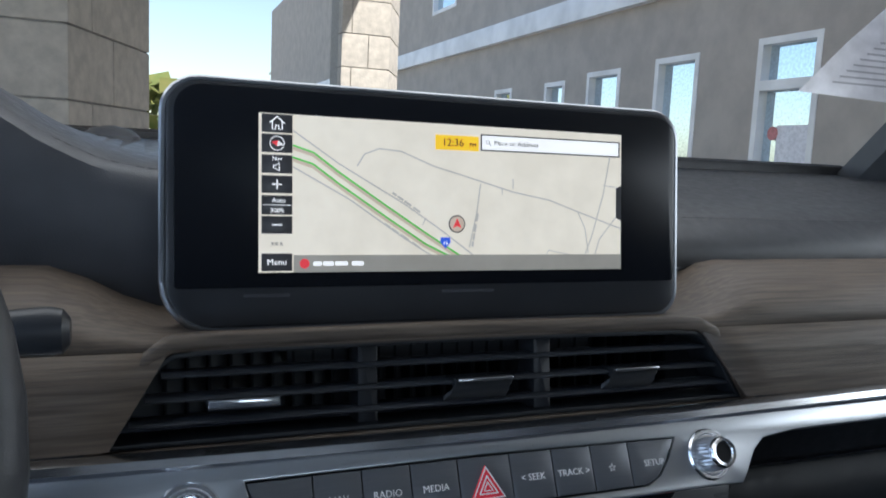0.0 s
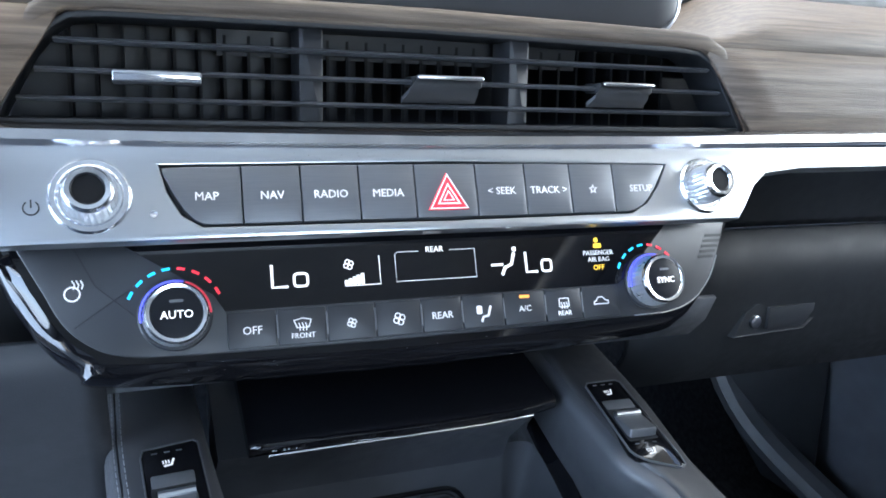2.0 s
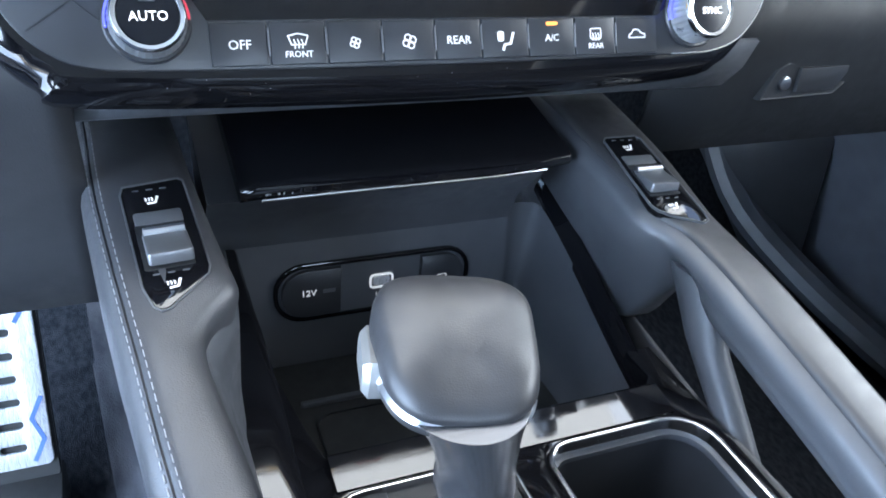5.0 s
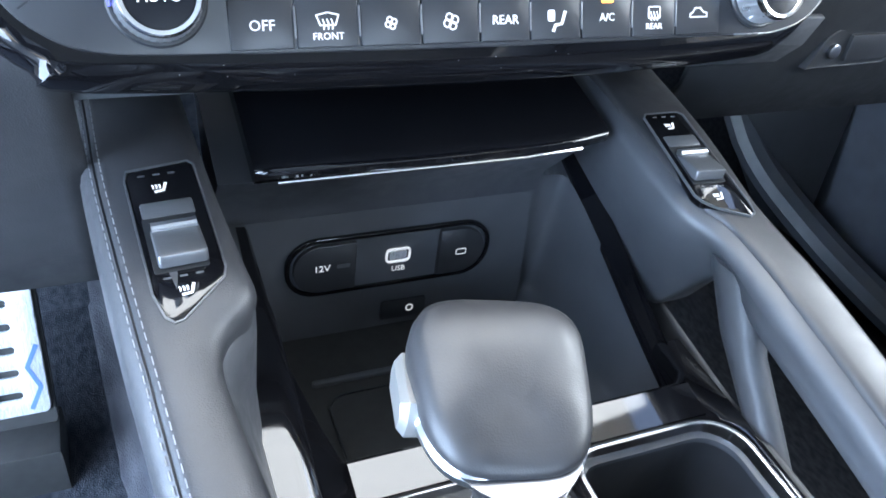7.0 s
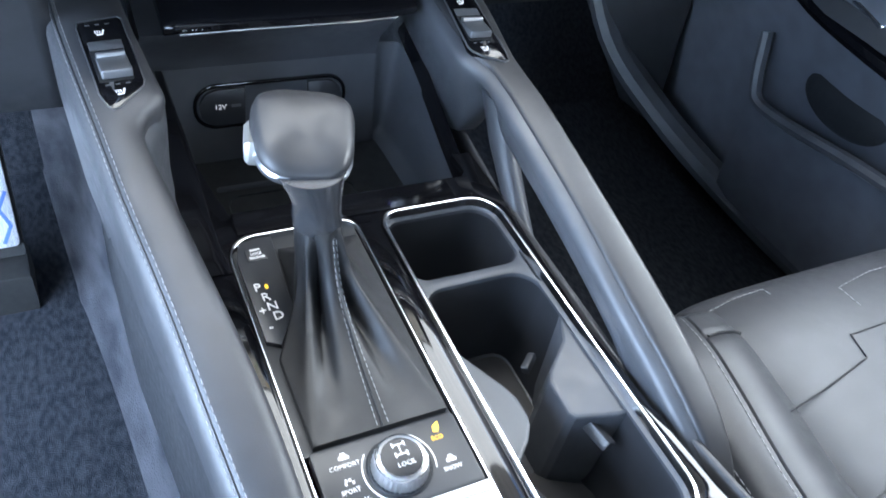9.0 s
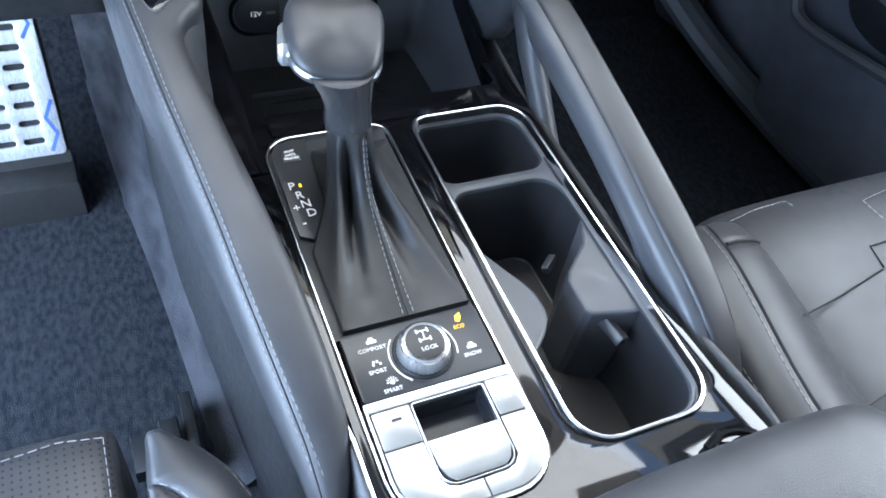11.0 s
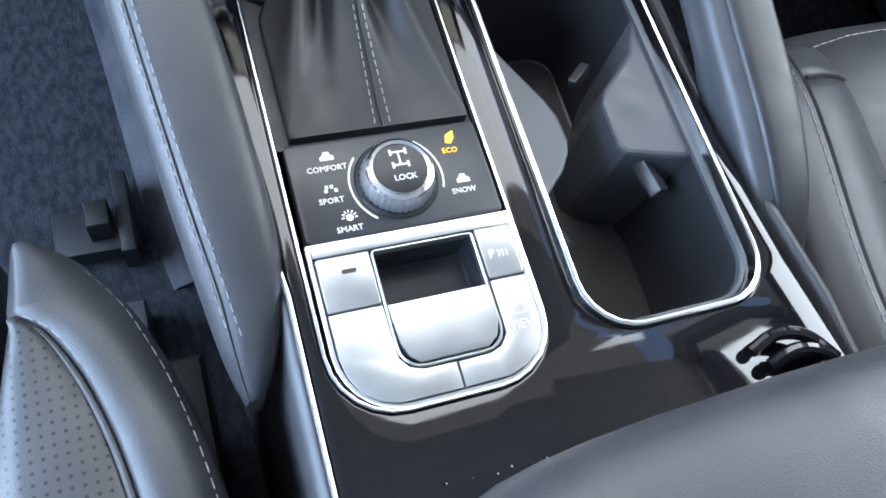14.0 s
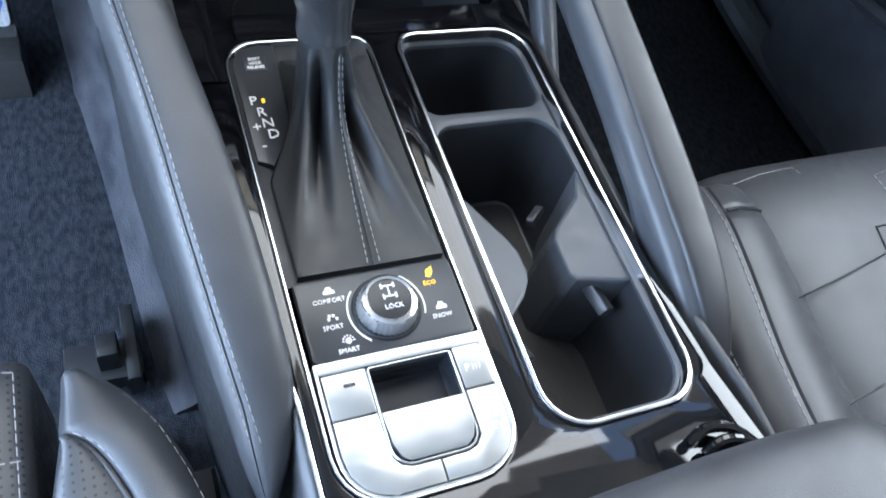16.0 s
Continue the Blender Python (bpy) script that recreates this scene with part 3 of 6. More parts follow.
for i in range(9):
    a, b = bc[i] + 0.0004, bc[i + 1] - 0.0004
    bt = part("button", prism(rrect(a, cy(1.0922), b, cy(1.1078), 0.0006, 2), 0.0004, 0.0022, CP, bevel=0.0006), BUTTON, clim)
    if i:
        part("divider", prism(rrect(a - 0.0008, cy(1.0955), a - 0.0001, cy(1.1055), 0.0003, 2), 0.002, 0.0026, CP, bevel=0.0001), GREYBTN, clim)
    m = CP @ pose((a + b) / 2, cy(1.0995), 0.0023)
    if i == 0:
        words("OFF", 0.0053, m, WHITE_INK, bt)
    elif i == 4:
        words("REAR", 0.0050, m, WHITE_INK, bt)
    elif i == 6:
        words("A/C", 0.0045, m, WHITE_INK, bt)
        part("indicator", prism(rrect(-0.003, 0.0058, 0.003, 0.0074, 0.0006, 2), 0, 0.0003, m), ORANGE, bt, "lit orange indicator")
    elif i in (1, 7):
        words("FRONT" if i == 1 else "REAR", 0.0036, m @ pose(0, -0.0042, 0), WHITE_INK, bt)
        if i == 1:
            shape = [(-0.0045, 0.0035), (-0.003, -0.0005), (0.003, -0.0005), (0.0045, 0.0035), (0, 0.0045)]
        else:
            shape = rrect(-0.0032, -0.001, 0.0032, 0.0042, 0.0008, 2)
        part("defrost_mark", join(ring2d(shape, 0.0005, 0, 0.0002, m), *[stroke([(x, -0.0018), (x + 0.0003, 0.0002), (x - 0.0003, 0.002)], 0.0005, 0, 0.0002, m) for x in (-0.0016, 0, 0.0016)]), WHITE_INK, bt)
    elif i in (2, 3):
        r = 0.0026 if i == 2 else 0.0034
        part("fan_mark", join(*[ring2d([(r * 0.5 * math.cos(q) + r * 0.52 * math.cos(math.tau * k / 8), r * 0.5 * math.sin(q) + r * 0.52 * math.sin(math.tau * k / 8)) for k in range(8)], 0.0005, 0, 0.0002, m) for q in (0.4, 1.97, 3.54, 5.11)]), WHITE_INK, bt)
    elif i == 5:
        part("airflow_mark", join(prism(rrect(-0.004, -0.001, -0.0008, 0.0035, 0.0008, 2), 0, 0.0002, m), stroke([(0.0042, 0.003), (0.0025, -0.002), (-0.0005, -0.0025), (-0.0015, -0.005)], 0.0013, 0, 0.0002, m)), WHITE_INK, bt)
    else:
        part("recirculation_mark", ring2d([(-0.0048, -0.001), (0.0048, -0.001), (0.0048, 0.0012), (0.0028, 0.0016), (0.001, 0.0034), (-0.002, 0.0034), (-0.0034, 0.0014), (-0.0048, 0.001)], 0.0006, 0, 0.0002, m), WHITE_INK, bt)
# display read-outs
def shown(kind, bm, mat=GLOW):
    return part(kind, bm, mat, clim)
dz = CP @ pose(0, 0, 0.0015)
for x in (0.106, 0.242):
    k = 1.0 if x < 0.2 else 0.9
    shown("readout", join(stroke([(x - 0.0085 * k, cy(1.1270)), (x - 0.0085 * k, cy(1.1172)), (x - 0.0010 * k, cy(1.1172))], 0.0013, 0, 0.0002, dz), ring2d(rrect(x + 0.0014 * k, cy(1.1166), x + 0.0092 * k, cy(1.1232), 0.0022, 3), 0.0012, 0, 0.0002, dz)))
fx = 0.139
shown("fan_bars", join(*[box(fx - 0.006 + 0.0021 * k, cy(1.1165), 0, fx - 0.0043 + 0.0021 * k, cy(1.1185 + 0.0007 * k), 0.0002, m=dz) for k in range(5)], stroke([(fx - 0.006, cy(1.1160)), (fx + 0.0125, cy(1.1160)), (fx + 0.0125, cy(1.1290))], 0.0004, 0, 0.0002, dz)))
shown("fan_mark", join(*[ring2d([(fx - 0.0035 + 0.0014 * math.cos(q) + 0.0014 * math.cos(math.tau * j / 8), cy(1.1255) + 0.0014 * math.sin(q) + 0.0014 * math.sin(math.tau * j / 8)) for j in range(8)], 0.0004, 0, 0.0002, dz) for q in (0.4, 1.97, 3.54, 5.11)]))
shown("rear_frame", join(stroke([(0.173, cy(1.1300)), (0.1615, cy(1.1300)), (0.1600, cy(1.1290)), (0.1600, cy(1.1165)), (0.2045, cy(1.1165)), (0.2045, cy(1.1300)), (0.190, cy(1.1300))], 0.0004, 0, 0.0002, dz)), WHITE_INK)
words("REAR", 0.0042, CP @ pose(0.1818, cy(1.1305), 0.0015), GLOW, clim, "readout_words")
shown("airflow_mark", join(stroke([(0.2135, cy(1.1215)), (0.2205, cy(1.1215))], 0.0013, 0, 0.0002, dz), stroke([(0.2275, cy(1.1270)), (0.2255, cy(1.1215)), (0.2215, cy(1.1200)), (0.2195, cy(1.1165))], 0.0017, 0, 0.0002, dz), prism(rrect(0.2265, cy(1.1275), 0.2290, cy(1.1300), 0.001, 3), 0, 0.0002, dz)))
words("PASSENGER\nAIR BAG", 0.0038, CP @ pose(0.2805, cy(1.1230), 0.0015), WHITE_INK, clim, "readout_words")
words("OFF", 0.0042, CP @ pose(0.2800, cy(1.1172), 0.0015), AMBER, clim, "readout_words")
shown("airbag_mark", join(prism(rrect(0.2778, cy(1.1272), 0.2830, cy(1.1295), 0.0008, 3), 0, 0.0002, dz), prism(rrect(0.2785, cy(1.1300), 0.2812, cy(1.1325), 0.001, 3), 0, 0.0002, dz)), AMBER)
# heated wheel mark
hm = CP @ pose(0.0105, cy(1.1195), 0.001)
part("heated_wheel_mark", join(ring2d([(0.0035 * math.cos(math.tau * k / 14), 0.0035 * math.sin(math.tau * k / 14)) for k in range(14)], 0.0007, 0, 0.0002, hm), *[stroke([(x, 0.002), (x + 0.0006, 0.0040), (x - 0.0004, 0.006)], 0.0006, 0, 0.0002, hm) for x in (0.0005, 0.0022, 0.0039)]), WHITE_INK, clim)
REDDIM = node_mat("dim_red_ring_light", (0.6, 0.05, 0.08), 0.4, emit=0.04, emit_color=(1.0, 0.05, 0.1), rough_var=0)
fleck = random.Random(11)
DUSTMAT = node_mat("pale_dust", (0.3, 0.3, 0.3), 0.9, rough_var=0)
tagged(part("dust", dust([(CP @ Vector((fleck.uniform(0.05, 0.30), cy(fleck.uniform(1.0825, 1.0895)), -0.0009)), (0, -0.9, 0.45)) for k in range(16)], 0.00028, fleck), DUSTMAT, clim), kind="stuff")
tagged(part("dust", dust([(SP @ Vector((fleck.gauss(0.15, 0.05), sy(fleck.uniform(1.1775, 1.1825)), 0.0001)), (0, -0.9, 0.45)) for k in range(40)], 0.00022, fleck), DUSTMAT, strip), kind="stuff")
# temperature dials
for dx, txt in ((0.0530, "AUTO"), (0.3125, "SYNC")):
    dm = CP @ pose(dx, cy(1.1085), 0.001)
    dial = part("dial", lathe([(0.0165, 0), (0.0165, 0.0015), (0.0158, 0.0024), (0.0150, 0.0024)], dm, 48), BUTTON, clim, "temperature dial with knurled metal rim")
    for mat, a0, a1 in ((VIOLET, 75, 190), (REDDIM, 0, 72)):
        arcp = [(0.0153 * math.cos(radians(a0 + (a1 - a0) * q / 14)), 0.0153 * math.sin(radians(a0 + (a1 - a0) * q / 14))) for q in range(15)]
        part("glow_ring", stroke(arcp, 0.0009, 0.002, 0.0046, dm), mat, dial, "lit ring, blue to red")
    part("dial_grip", lathe([(0.0146, 0.002), (0.0146, 0.004), (0.0138, 0.0125), (0.0134, 0.0135)], dm, 72, 0.05, (1, 2)), GRIP, dial)
    part("dial_rim", lathe([(0.0137, 0.0130), (0.0136, 0.0148), (0.0128, 0.0160), (0.0114, 0.0157), (0.0108, 0.0148)], dm, 48), CHROME, dial)
    cap = part("dial_cap", lathe([(0.0110, 0.0146), (0.0108, 0.0153), (0.006, 0.0157), (0.0005, 0.0158)], dm, 40), MATGLASS, dial)
    words(txt, 0.0050 if txt == "AUTO" else 0.0046, dm @ pose(0, -0.001, 0.0160), GLOW, dial)
    part("dial_mark", prism(rrect(-0.003, 0.0045, 0.003, 0.0058, 0.0006, 2), 0.0157, 0.0160, dm), GREYBTN, dial)
    for k in range(8):
        q = radians(152 - k * 124 / 7)
        dashl = [((0.0215) * math.cos(q + e), (0.0215) * math.sin(q + e)) for e in (-0.085, 0, 0.085)]
        part("temperature_mark", stroke(dashl, 0.0013, 0.0003, 0.0006, dm), BLUEGLOW if k < 4 else REDGLOW, clim)

# ---- air vents ----
vent = thing("air_vent", (CX, 0.43, 1.19), "wide black centre air vent with slats and chrome tabs", "air vent")
VP = pose(0, 0.4165, 1.215, 82)
def vz(z):
    return z - 1.215
vo = [(-0.020, vz(1.190)), (0.392, vz(1.190)), (0.372, vz(1.222)), (0.364, vz(1.233)), (0.354, vz(1.238)), (0.336, vz(1.2395)), (0.183, vz(1.2415)), (0.03, vz(1.2405)), (0.014, vz(1.239)), (0.006, vz(1.234)), (-0.004, vz(1.222))]
part("frame", prism(vo, -0.03, 0.0, VP, holes=[offset(ccw(vo), 0.003)], bevel=0.0008), DARK, vent)
part("surround", ring2d(offset(ccw(vo), -0.0095), 0.0090, -0.006, 0.0032, VP, 0.0028), WOOD, vent, "rounded grey-brown wood lip", angle=60)
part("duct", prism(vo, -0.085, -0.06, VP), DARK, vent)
for k, z in enumerate((1.2270, 1.2140, 1.2015)):
    a, b = vent_left(z) + 0.004, vent_right(z) - 0.004
    part("slat", loft([[tuple(VP @ Vector((x, vz(z) + dy, dzz))) for dy, dzz in ((0.0013, -0.002), (0.0, 0.0005), (-0.0013, -0.002), (-0.0004, -0.022), (0.0012, -0.022))] for x in (a, 0.1, 0.183, 0.27, b)]), PLASTIC, vent)
for x in (0.1225, 0.238):
    part("upright", prism(rrect(x - 0.006, vz(1.1925), x + 0.006, vz(1.2395), 0.0008, 2), -0.03, -0.008, VP, bevel=0.001), BUTTON, vent)
# Rear vanes are blackened to carry the shade inside the vent.
for seg, (a, b) in enumerate(((0.005, 0.114), (0.132, 0.228), (0.248, 0.36))):
    for k in range(9):
        x = a + (b - a) * (k + 0.5) / 9
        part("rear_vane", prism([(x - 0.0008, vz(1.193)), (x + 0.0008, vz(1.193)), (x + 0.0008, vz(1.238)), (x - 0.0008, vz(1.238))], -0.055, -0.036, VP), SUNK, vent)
for x0, x1 in ((0.031, 0.069), (0.173, 0.210), (0.283, 0.317)):
    z = 1.2125 if x0 < 0.1 else 1.2155
    tb = part("tab", prism(rrect(x0, vz(z - 0.004), x1, vz(z + 0.0015), 0.001, 2), -0.012, 0.006, VP, bevel=0.001), DARK, vent, "slider tab with chrome lip")
    if x0 > 0.1:
        part("tab_apron", loft([[tuple(VP @ Vector((x, y, z))) for x, y in ((x0 - 0.006 * q, vz(1.2135) - 0.010 * q), (x1 - 0.002, vz(1.2135) - 0.010 * q), (x1 - 0.002, vz(1.2150) - 0.009 * q), (x0 - 0.006 * q, vz(1.2150) - 0.009 * q))] for q, z in ((0, 0.006), (0.5, 0.005), (1, 0.0))]), DARK, tb)
    part("tab_lip", prism(rrect(x0, vz(z - (0.003 if x0 < 0.1 else 0.0005)), x1, vz(z + 0.002), 0.0009, 2), 0.0055, 0.0085, VP, bevel=0.0008), CHROME, tb)

# ---- screen ----
SC = pose(0, 0.440, 1.278, 90 - 6.84)
def sz(z):
    return (z - 1.278) / 0.9929
screen = thing("infotainment_screen", (CX, 0.45, 1.245), "wide black infotainment screen showing a navigation map, chrome rim", "screen")
bez = rrect(0.010, sz(1.2475), 0.3475, sz(1.3850), (0.026, 0.016, 0.018, 0.018), 6)
part("housing", prism(bez, -0.018, 0.0, SC, bevel=0.003), BUTTON, screen)
part("glass", prism(rrect(0.0145, sz(1.270), 0.3445, sz(1.3825), (0.003, 0.003, 0.015, 0.015)), 0.0, 0.0012, SC, bevel=0.0006), MATGLASS, screen, "dark glass front")
part("mount", box(0.08, 0.455, 1.22, 0.29, 0.50, 1.33, 0.004), DARK, screen)
rim = [SC @ Vector((x, y, -0.004)) for x, y in rrect(0.0092, sz(1.2468), 0.3488, sz(1.3857), (0.027, 0.017, 0.019, 0.019), 6)]
part("chrome_rim", tube(rim, 0.0024, 8, closed=True), RIMGREY, screen, "satin chrome rim")
MAPWHITE = node_mat("map_white", (0.8, 0.8, 0.8), 0.4, emit=0.5, emit_color=(0.95, 0.97, 1.0), rough_var=0)
MAPRED = node_mat("map_red", (0.7, 0.05, 0.06), 0.4, emit=0.35, emit_color=(0.9, 0.05, 0.07), rough_var=0)
MAPBG = node_mat("map_cream", (0.5, 0.48, 0.42), 0.3, emit=0.45, emit_color=(0.82, 0.77, 0.67), rough_var=0)
MAPGREY = node_mat("map_road_grey", (0.4, 0.4, 0.4), 0.3, emit=0.28, emit_color=(0.55, 0.53, 0.47), rough_var=0)
MAPGREEN = node_mat("map_green", (0.1, 0.5, 0.1), 0.3, emit=0.36, emit_color=(0.06, 0.55, 0.05), rough_var=0)
MAPTAN = node_mat("map_motorway_tan", (0.5, 0.4, 0.35), 0.3, emit=0.34, emit_color=(0.66, 0.54, 0.42), rough_var=0)
MAPDARK = node_mat("map_button_dark", (0.03, 0.03, 0.035), 0.3, emit=0.03, emit_color=(0.3, 0.32, 0.35), rough_var=0)
MAPBAR = node_mat("map_status_bar", (0.3, 0.29, 0.26), 0.3, emit=0.22, emit_color=(0.45, 0.42, 0.36), rough_var=0)
MAPINK = node_mat("map_ink", (0.1, 0.1, 0.1), 0.3, emit=0.05, emit_color=(0.4, 0.4, 0.4), rough_var=0)
X0, X1, Z0, Z1 = 0.0600, 0.3010, 1.2785, 1.3685
disp = part("display", prism([(X0, sz(Z0)), (X1, sz(Z0)), (X1, sz(Z1)), (X0, sz(Z1))], 0.0012, 0.0016, SC), MAPBG, screen, "lit cream navigation map")
def mp(u, v):
    """A place on the display, in hundredths of its width and height."""
    u = 0.8416 * u / (100 - 0.1584 * u)
    return (X0 + (X1 - X0) * u, sz(Z0 + (Z1 - Z0) * v / 100))
def line(pts, w, mat, name="road", h=0.0002):
    return part(name, stroke([mp(*p) for p in pts], w, 0.0016, 0.0016 + h, SC), mat, disp)
line([(9.3, 90), (22, 70), (40, 45), (50, 28), (63, 3)], 0.0008, MAPGREY)
line([(9.3, 67), (25, 47), (40, 22), (51, 5)], 0.0008, MAPGREY)
for off in (0, -7.5):
    line([(9.3, 79 + off), (15, 75 + off), (22, 63 + off), (35, 42 + off), (46, 24 + off), (57, 6 + off * 0.4)], 0.0022, MAPTAN)
    line([(9.3, 80.5 + off), (15, 76.5 + off), (22, 64.5 + off), (35, 43.5 + off), (46, 25.5 + off), (58, 6 + off * 0.4)], 0.0010, MAPGREEN, h=0.0004)
line([(27, 69), (29, 77), (33, 81), (39, 80), (48, 71), (58, 64), (70, 55), (80, 50), (88, 42), (100, 30)], 0.0008, MAPGREY)
line([(61, 60), (60, 40), (58, 16)], 0.0007, MAPGREY)
line([(97, 86), (95, 55), (92, 25), (89, 3)], 0.0007, MAPGREY)
line([(99, 40), (94, 22), (92, 3)], 0.0007, MAPGREY)
line([(100, 60), (95, 62)], 0.0006, MAPGREY)
line([(70, 64), (70, 57)], 0.0006, MAPGREY)
line([(67, 58), (67, 53)], 0.0006, MAPGREY)
line([(88, 42), (90, 30), (91, 12)], 0.0006, MAPGREY)
line([(78, 5), (80, 14), (87, 10), (87, 3)], 0.0006, MAPGREY)
line([(46, 36), (45, 31)], 0.0006, MAPGREY)
def name_bar(w, h, m, mat):
    """A street name as short plain bars."""
    part("name_bar", join(*[prism(rrect(-w / 2 + w * a, -h / 2, -w / 2 + w * b, h / 2, h * 0.25, 2), 0, 0.0002, m) for a, b in ((0, 0.16), (0.19, 0.40), (0.43, 0.68), (0.76, 1.0))]), mat, disp)
part("status_bar", prism([mp(9.6, 0), mp(100, 0), mp(100, 11), mp(9.6, 11)], 0.0016, 0.0021, SC), MAPBAR, disp)
name_bar(0.030, 0.0024, SC @ pose(mp(15, 5.5)[0] + 0.015, mp(15, 5.5)[1], 0.0022), MAPWHITE)
part("heading_dot", lathe([(0.0028, 0), (0.0028, 0.0002), (0.0001, 0.0002)], SC @ pose(*mp(12.6, 5.5), 0.0021), 20), MAPRED, disp)
name_bar(0.021, 0.0013, SC @ pose(*mp(40.5, 46), 0.0017, 0, 0, -33), MAPGREY)
name_bar(0.027, 0.0013, SC @ pose(*mp(39.5, 23.5), 0.0017, 0, 0, -33), MAPGREY)
name_bar(0.021, 0.0013, SC @ pose(*mp(59.5, 28), 0.0017, 0, 0, 80), MAPGREY)
part("car_marker", lathe([(0.0055, 0), (0.0055, 0.0003), (0.0001, 0.0003)], SC @ pose(*mp(54.5, 32), 0.0017), 24), MAPDARK, disp)
part("car_marker", lathe([(0.0048, 0.0003), (0.0048, 0.0005), (0.0001, 0.0005)], SC @ pose(*mp(54.5, 32), 0.0017), 24), MAPTAN, disp)
part("car_arrow", prism([(-0.0028, -0.0025), (0, -0.0012), (0.0028, -0.0025), (0, 0.0034)], 0.0005, 0.0008, SC @ pose(*mp(54.5, 32), 0.0017)), MAPRED, disp)
SHIELD = node_mat("shield_blue", (0.03, 0.1, 0.6), 0.4, emit=0.35, emit_color=(0.03, 0.12, 0.7), rough_var=0)
part("route_shield", prism([(-0.003, 0.003), (-0.0033, 0.0), (0, -0.0038), (0.0033, 0.0), (0.003, 0.003)], 0, 0.0003, SC @ pose(*mp(51.3, 19.4), 0.0020)), SHIELD, disp)
words("15", 0.0032, SC @ pose(*mp(51.3, 18.9), 0.0024), MAPWHITE, disp)
CLOCK = node_mat("clock_yellow", (0.9, 0.6, 0.05), 0.4, emit=0.45, emit_color=(0.95, 0.55, 0.02), rough_var=0)
part("clock_box", prism([mp(48.5, 82.5), mp(60.4, 82.5), mp(60.4, 92.5), mp(48.5, 92.5)], 0.0016, 0.0019, SC), CLOCK, disp)
words("12:36", 0.0066, SC @ pose(*mp(53.3, 87.4), 0.0020), MAPDARK, disp)
words("PM", 0.0036, SC @ pose(*mp(58.8, 86.4), 0.0020), MAPDARK, disp)
part("search_box", prism([mp(61, 83), mp(99.5, 83), mp(99.5, 94.5), mp(61, 94.5)], 0.0016, 0.0018, SC), MAPDARK, disp)
part("search_field", prism([mp(61.4, 84), mp(99.1, 84), mp(99.1, 93.5), mp(61.4, 93.5)], 0.0018, 0.0020, SC), MAPWHITE, disp)
words("Place or Address", 0.0046, SC @ pose(*mp(64.6, 88.6), 0.0021), MAPINK, disp, align="LEFT")
part("search_mark", join(ring2d([(0.0013 * math.cos(math.tau * k / 12), 0.0013 * math.sin(math.tau * k / 12)) for k in range(12)], 0.0004, 0, 0.0001, SC @ pose(*mp(62.9, 89.2), 0.0021)), stroke([(0.001, -0.001), (0.0024, -0.0024)], 0.0005, 0, 0.0001, SC @ pose(*mp(62.9, 89.2), 0.0021))), MAPDARK, disp)
part("side_tab", prism([mp(98.6, 38), mp(100, 36), mp(100, 62), mp(98.6, 60)], 0.0016, 0.0019, SC), MAPDARK, disp)
tiles = [(88, 99.5, "home"), (75.5, 87, "compass"), (62.5, 74, "nav"), (50, 61, "+"), (36.5, 48.5, "Auto"), (24.5, 35.5, "-"), (1, 12, "Menu")]
for b, t, w in tiles:
    bt = part("map_button", prism([mp(0.8, b), mp(9.2, b), mp(9.2, t), mp(0.8, t)], 0.0016, 0.0021, SC, bevel=0.0002), MAPDARK, disp)
    c = SC @ pose(*mp(5, (b + t) / 2), 0.0022)
    if w == "home":
        part("home_mark", join(stroke([(-0.0042, 0.0002), (0, 0.0038), (0.0042, 0.0002)], 0.0007, 0, 0.0002, c), stroke([(-0.0028, 0.001), (-0.0028, -0.0034), (-0.0009, -0.0034), (-0.0009, -0.0012), (0.0009, -0.0012), (0.0009, -0.0034), (0.0028, -0.0034), (0.0028, 0.001)], 0.0006, 0, 0.0002, c)), MAPWHITE, disp)
    elif w == "compass":
        part("compass_mark", ring2d([(0.0042 * math.cos(math.tau * k / 20), 0.0042 * math.sin(math.tau * k / 20)) for k in range(20)], 0.0004, 0, 0.0002, c), MAPWHITE, disp)
        part("compass_needle", prism([(-0.0032, 0.0006), (0.0, -0.0016), (0.0006, 0.0016)], 0, 0.0002, c), MAPRED, disp)
        part("compass_needle", prism([(0.0036, -0.0008), (0.0, -0.0016), (0.0006, 0.0016)][::-1], 0, 0.0002, c), MAPWHITE, disp)
    elif w == "nav":
        words("Nav", 0.0034, c @ pose(0, 0.0030, 0), MAPWHITE, disp)
        part("speaker_mark", ring2d([(-0.0022, -0.0028), (-0.0010, -0.0028), (0.0014, -0.0042), (0.0014, 0.0008), (-0.0010, -0.0006), (-0.0022, -0.0006)], 0.0004, 0, 0.0002, c), MAPWHITE, disp)
    elif w == "Auto":
        words("Auto", 0.0038, c @ pose(0.001, 0.0026, 0), MAPWHITE, disp)
        words("300ft", 0.0038, c @ pose(0, -0.0032, 0), MAPWHITE, disp)
        part("scale_mark", stroke([(-0.008, 0), (0.008, 0)], 0.0003, 0, 0.0002, c), MAPWHITE, disp)
    elif w == "Menu":
        words("Menu", 0.0050, c, MAPWHITE, disp)
    else:
        part("zoom_mark", join(stroke([(-0.0028, 0), (0.0028, 0)], 0.0007, 0, 0.0002, c), *([stroke([(0, -0.0028), (0, 0.0028)], 0.0007, 0.0001, 0.0003, c)] if w == "+" else [])), MAPWHITE, disp)
words("300 ft", 0.0030, SC @ pose(*mp(5, 18), 0.0017), MAPINK, disp)
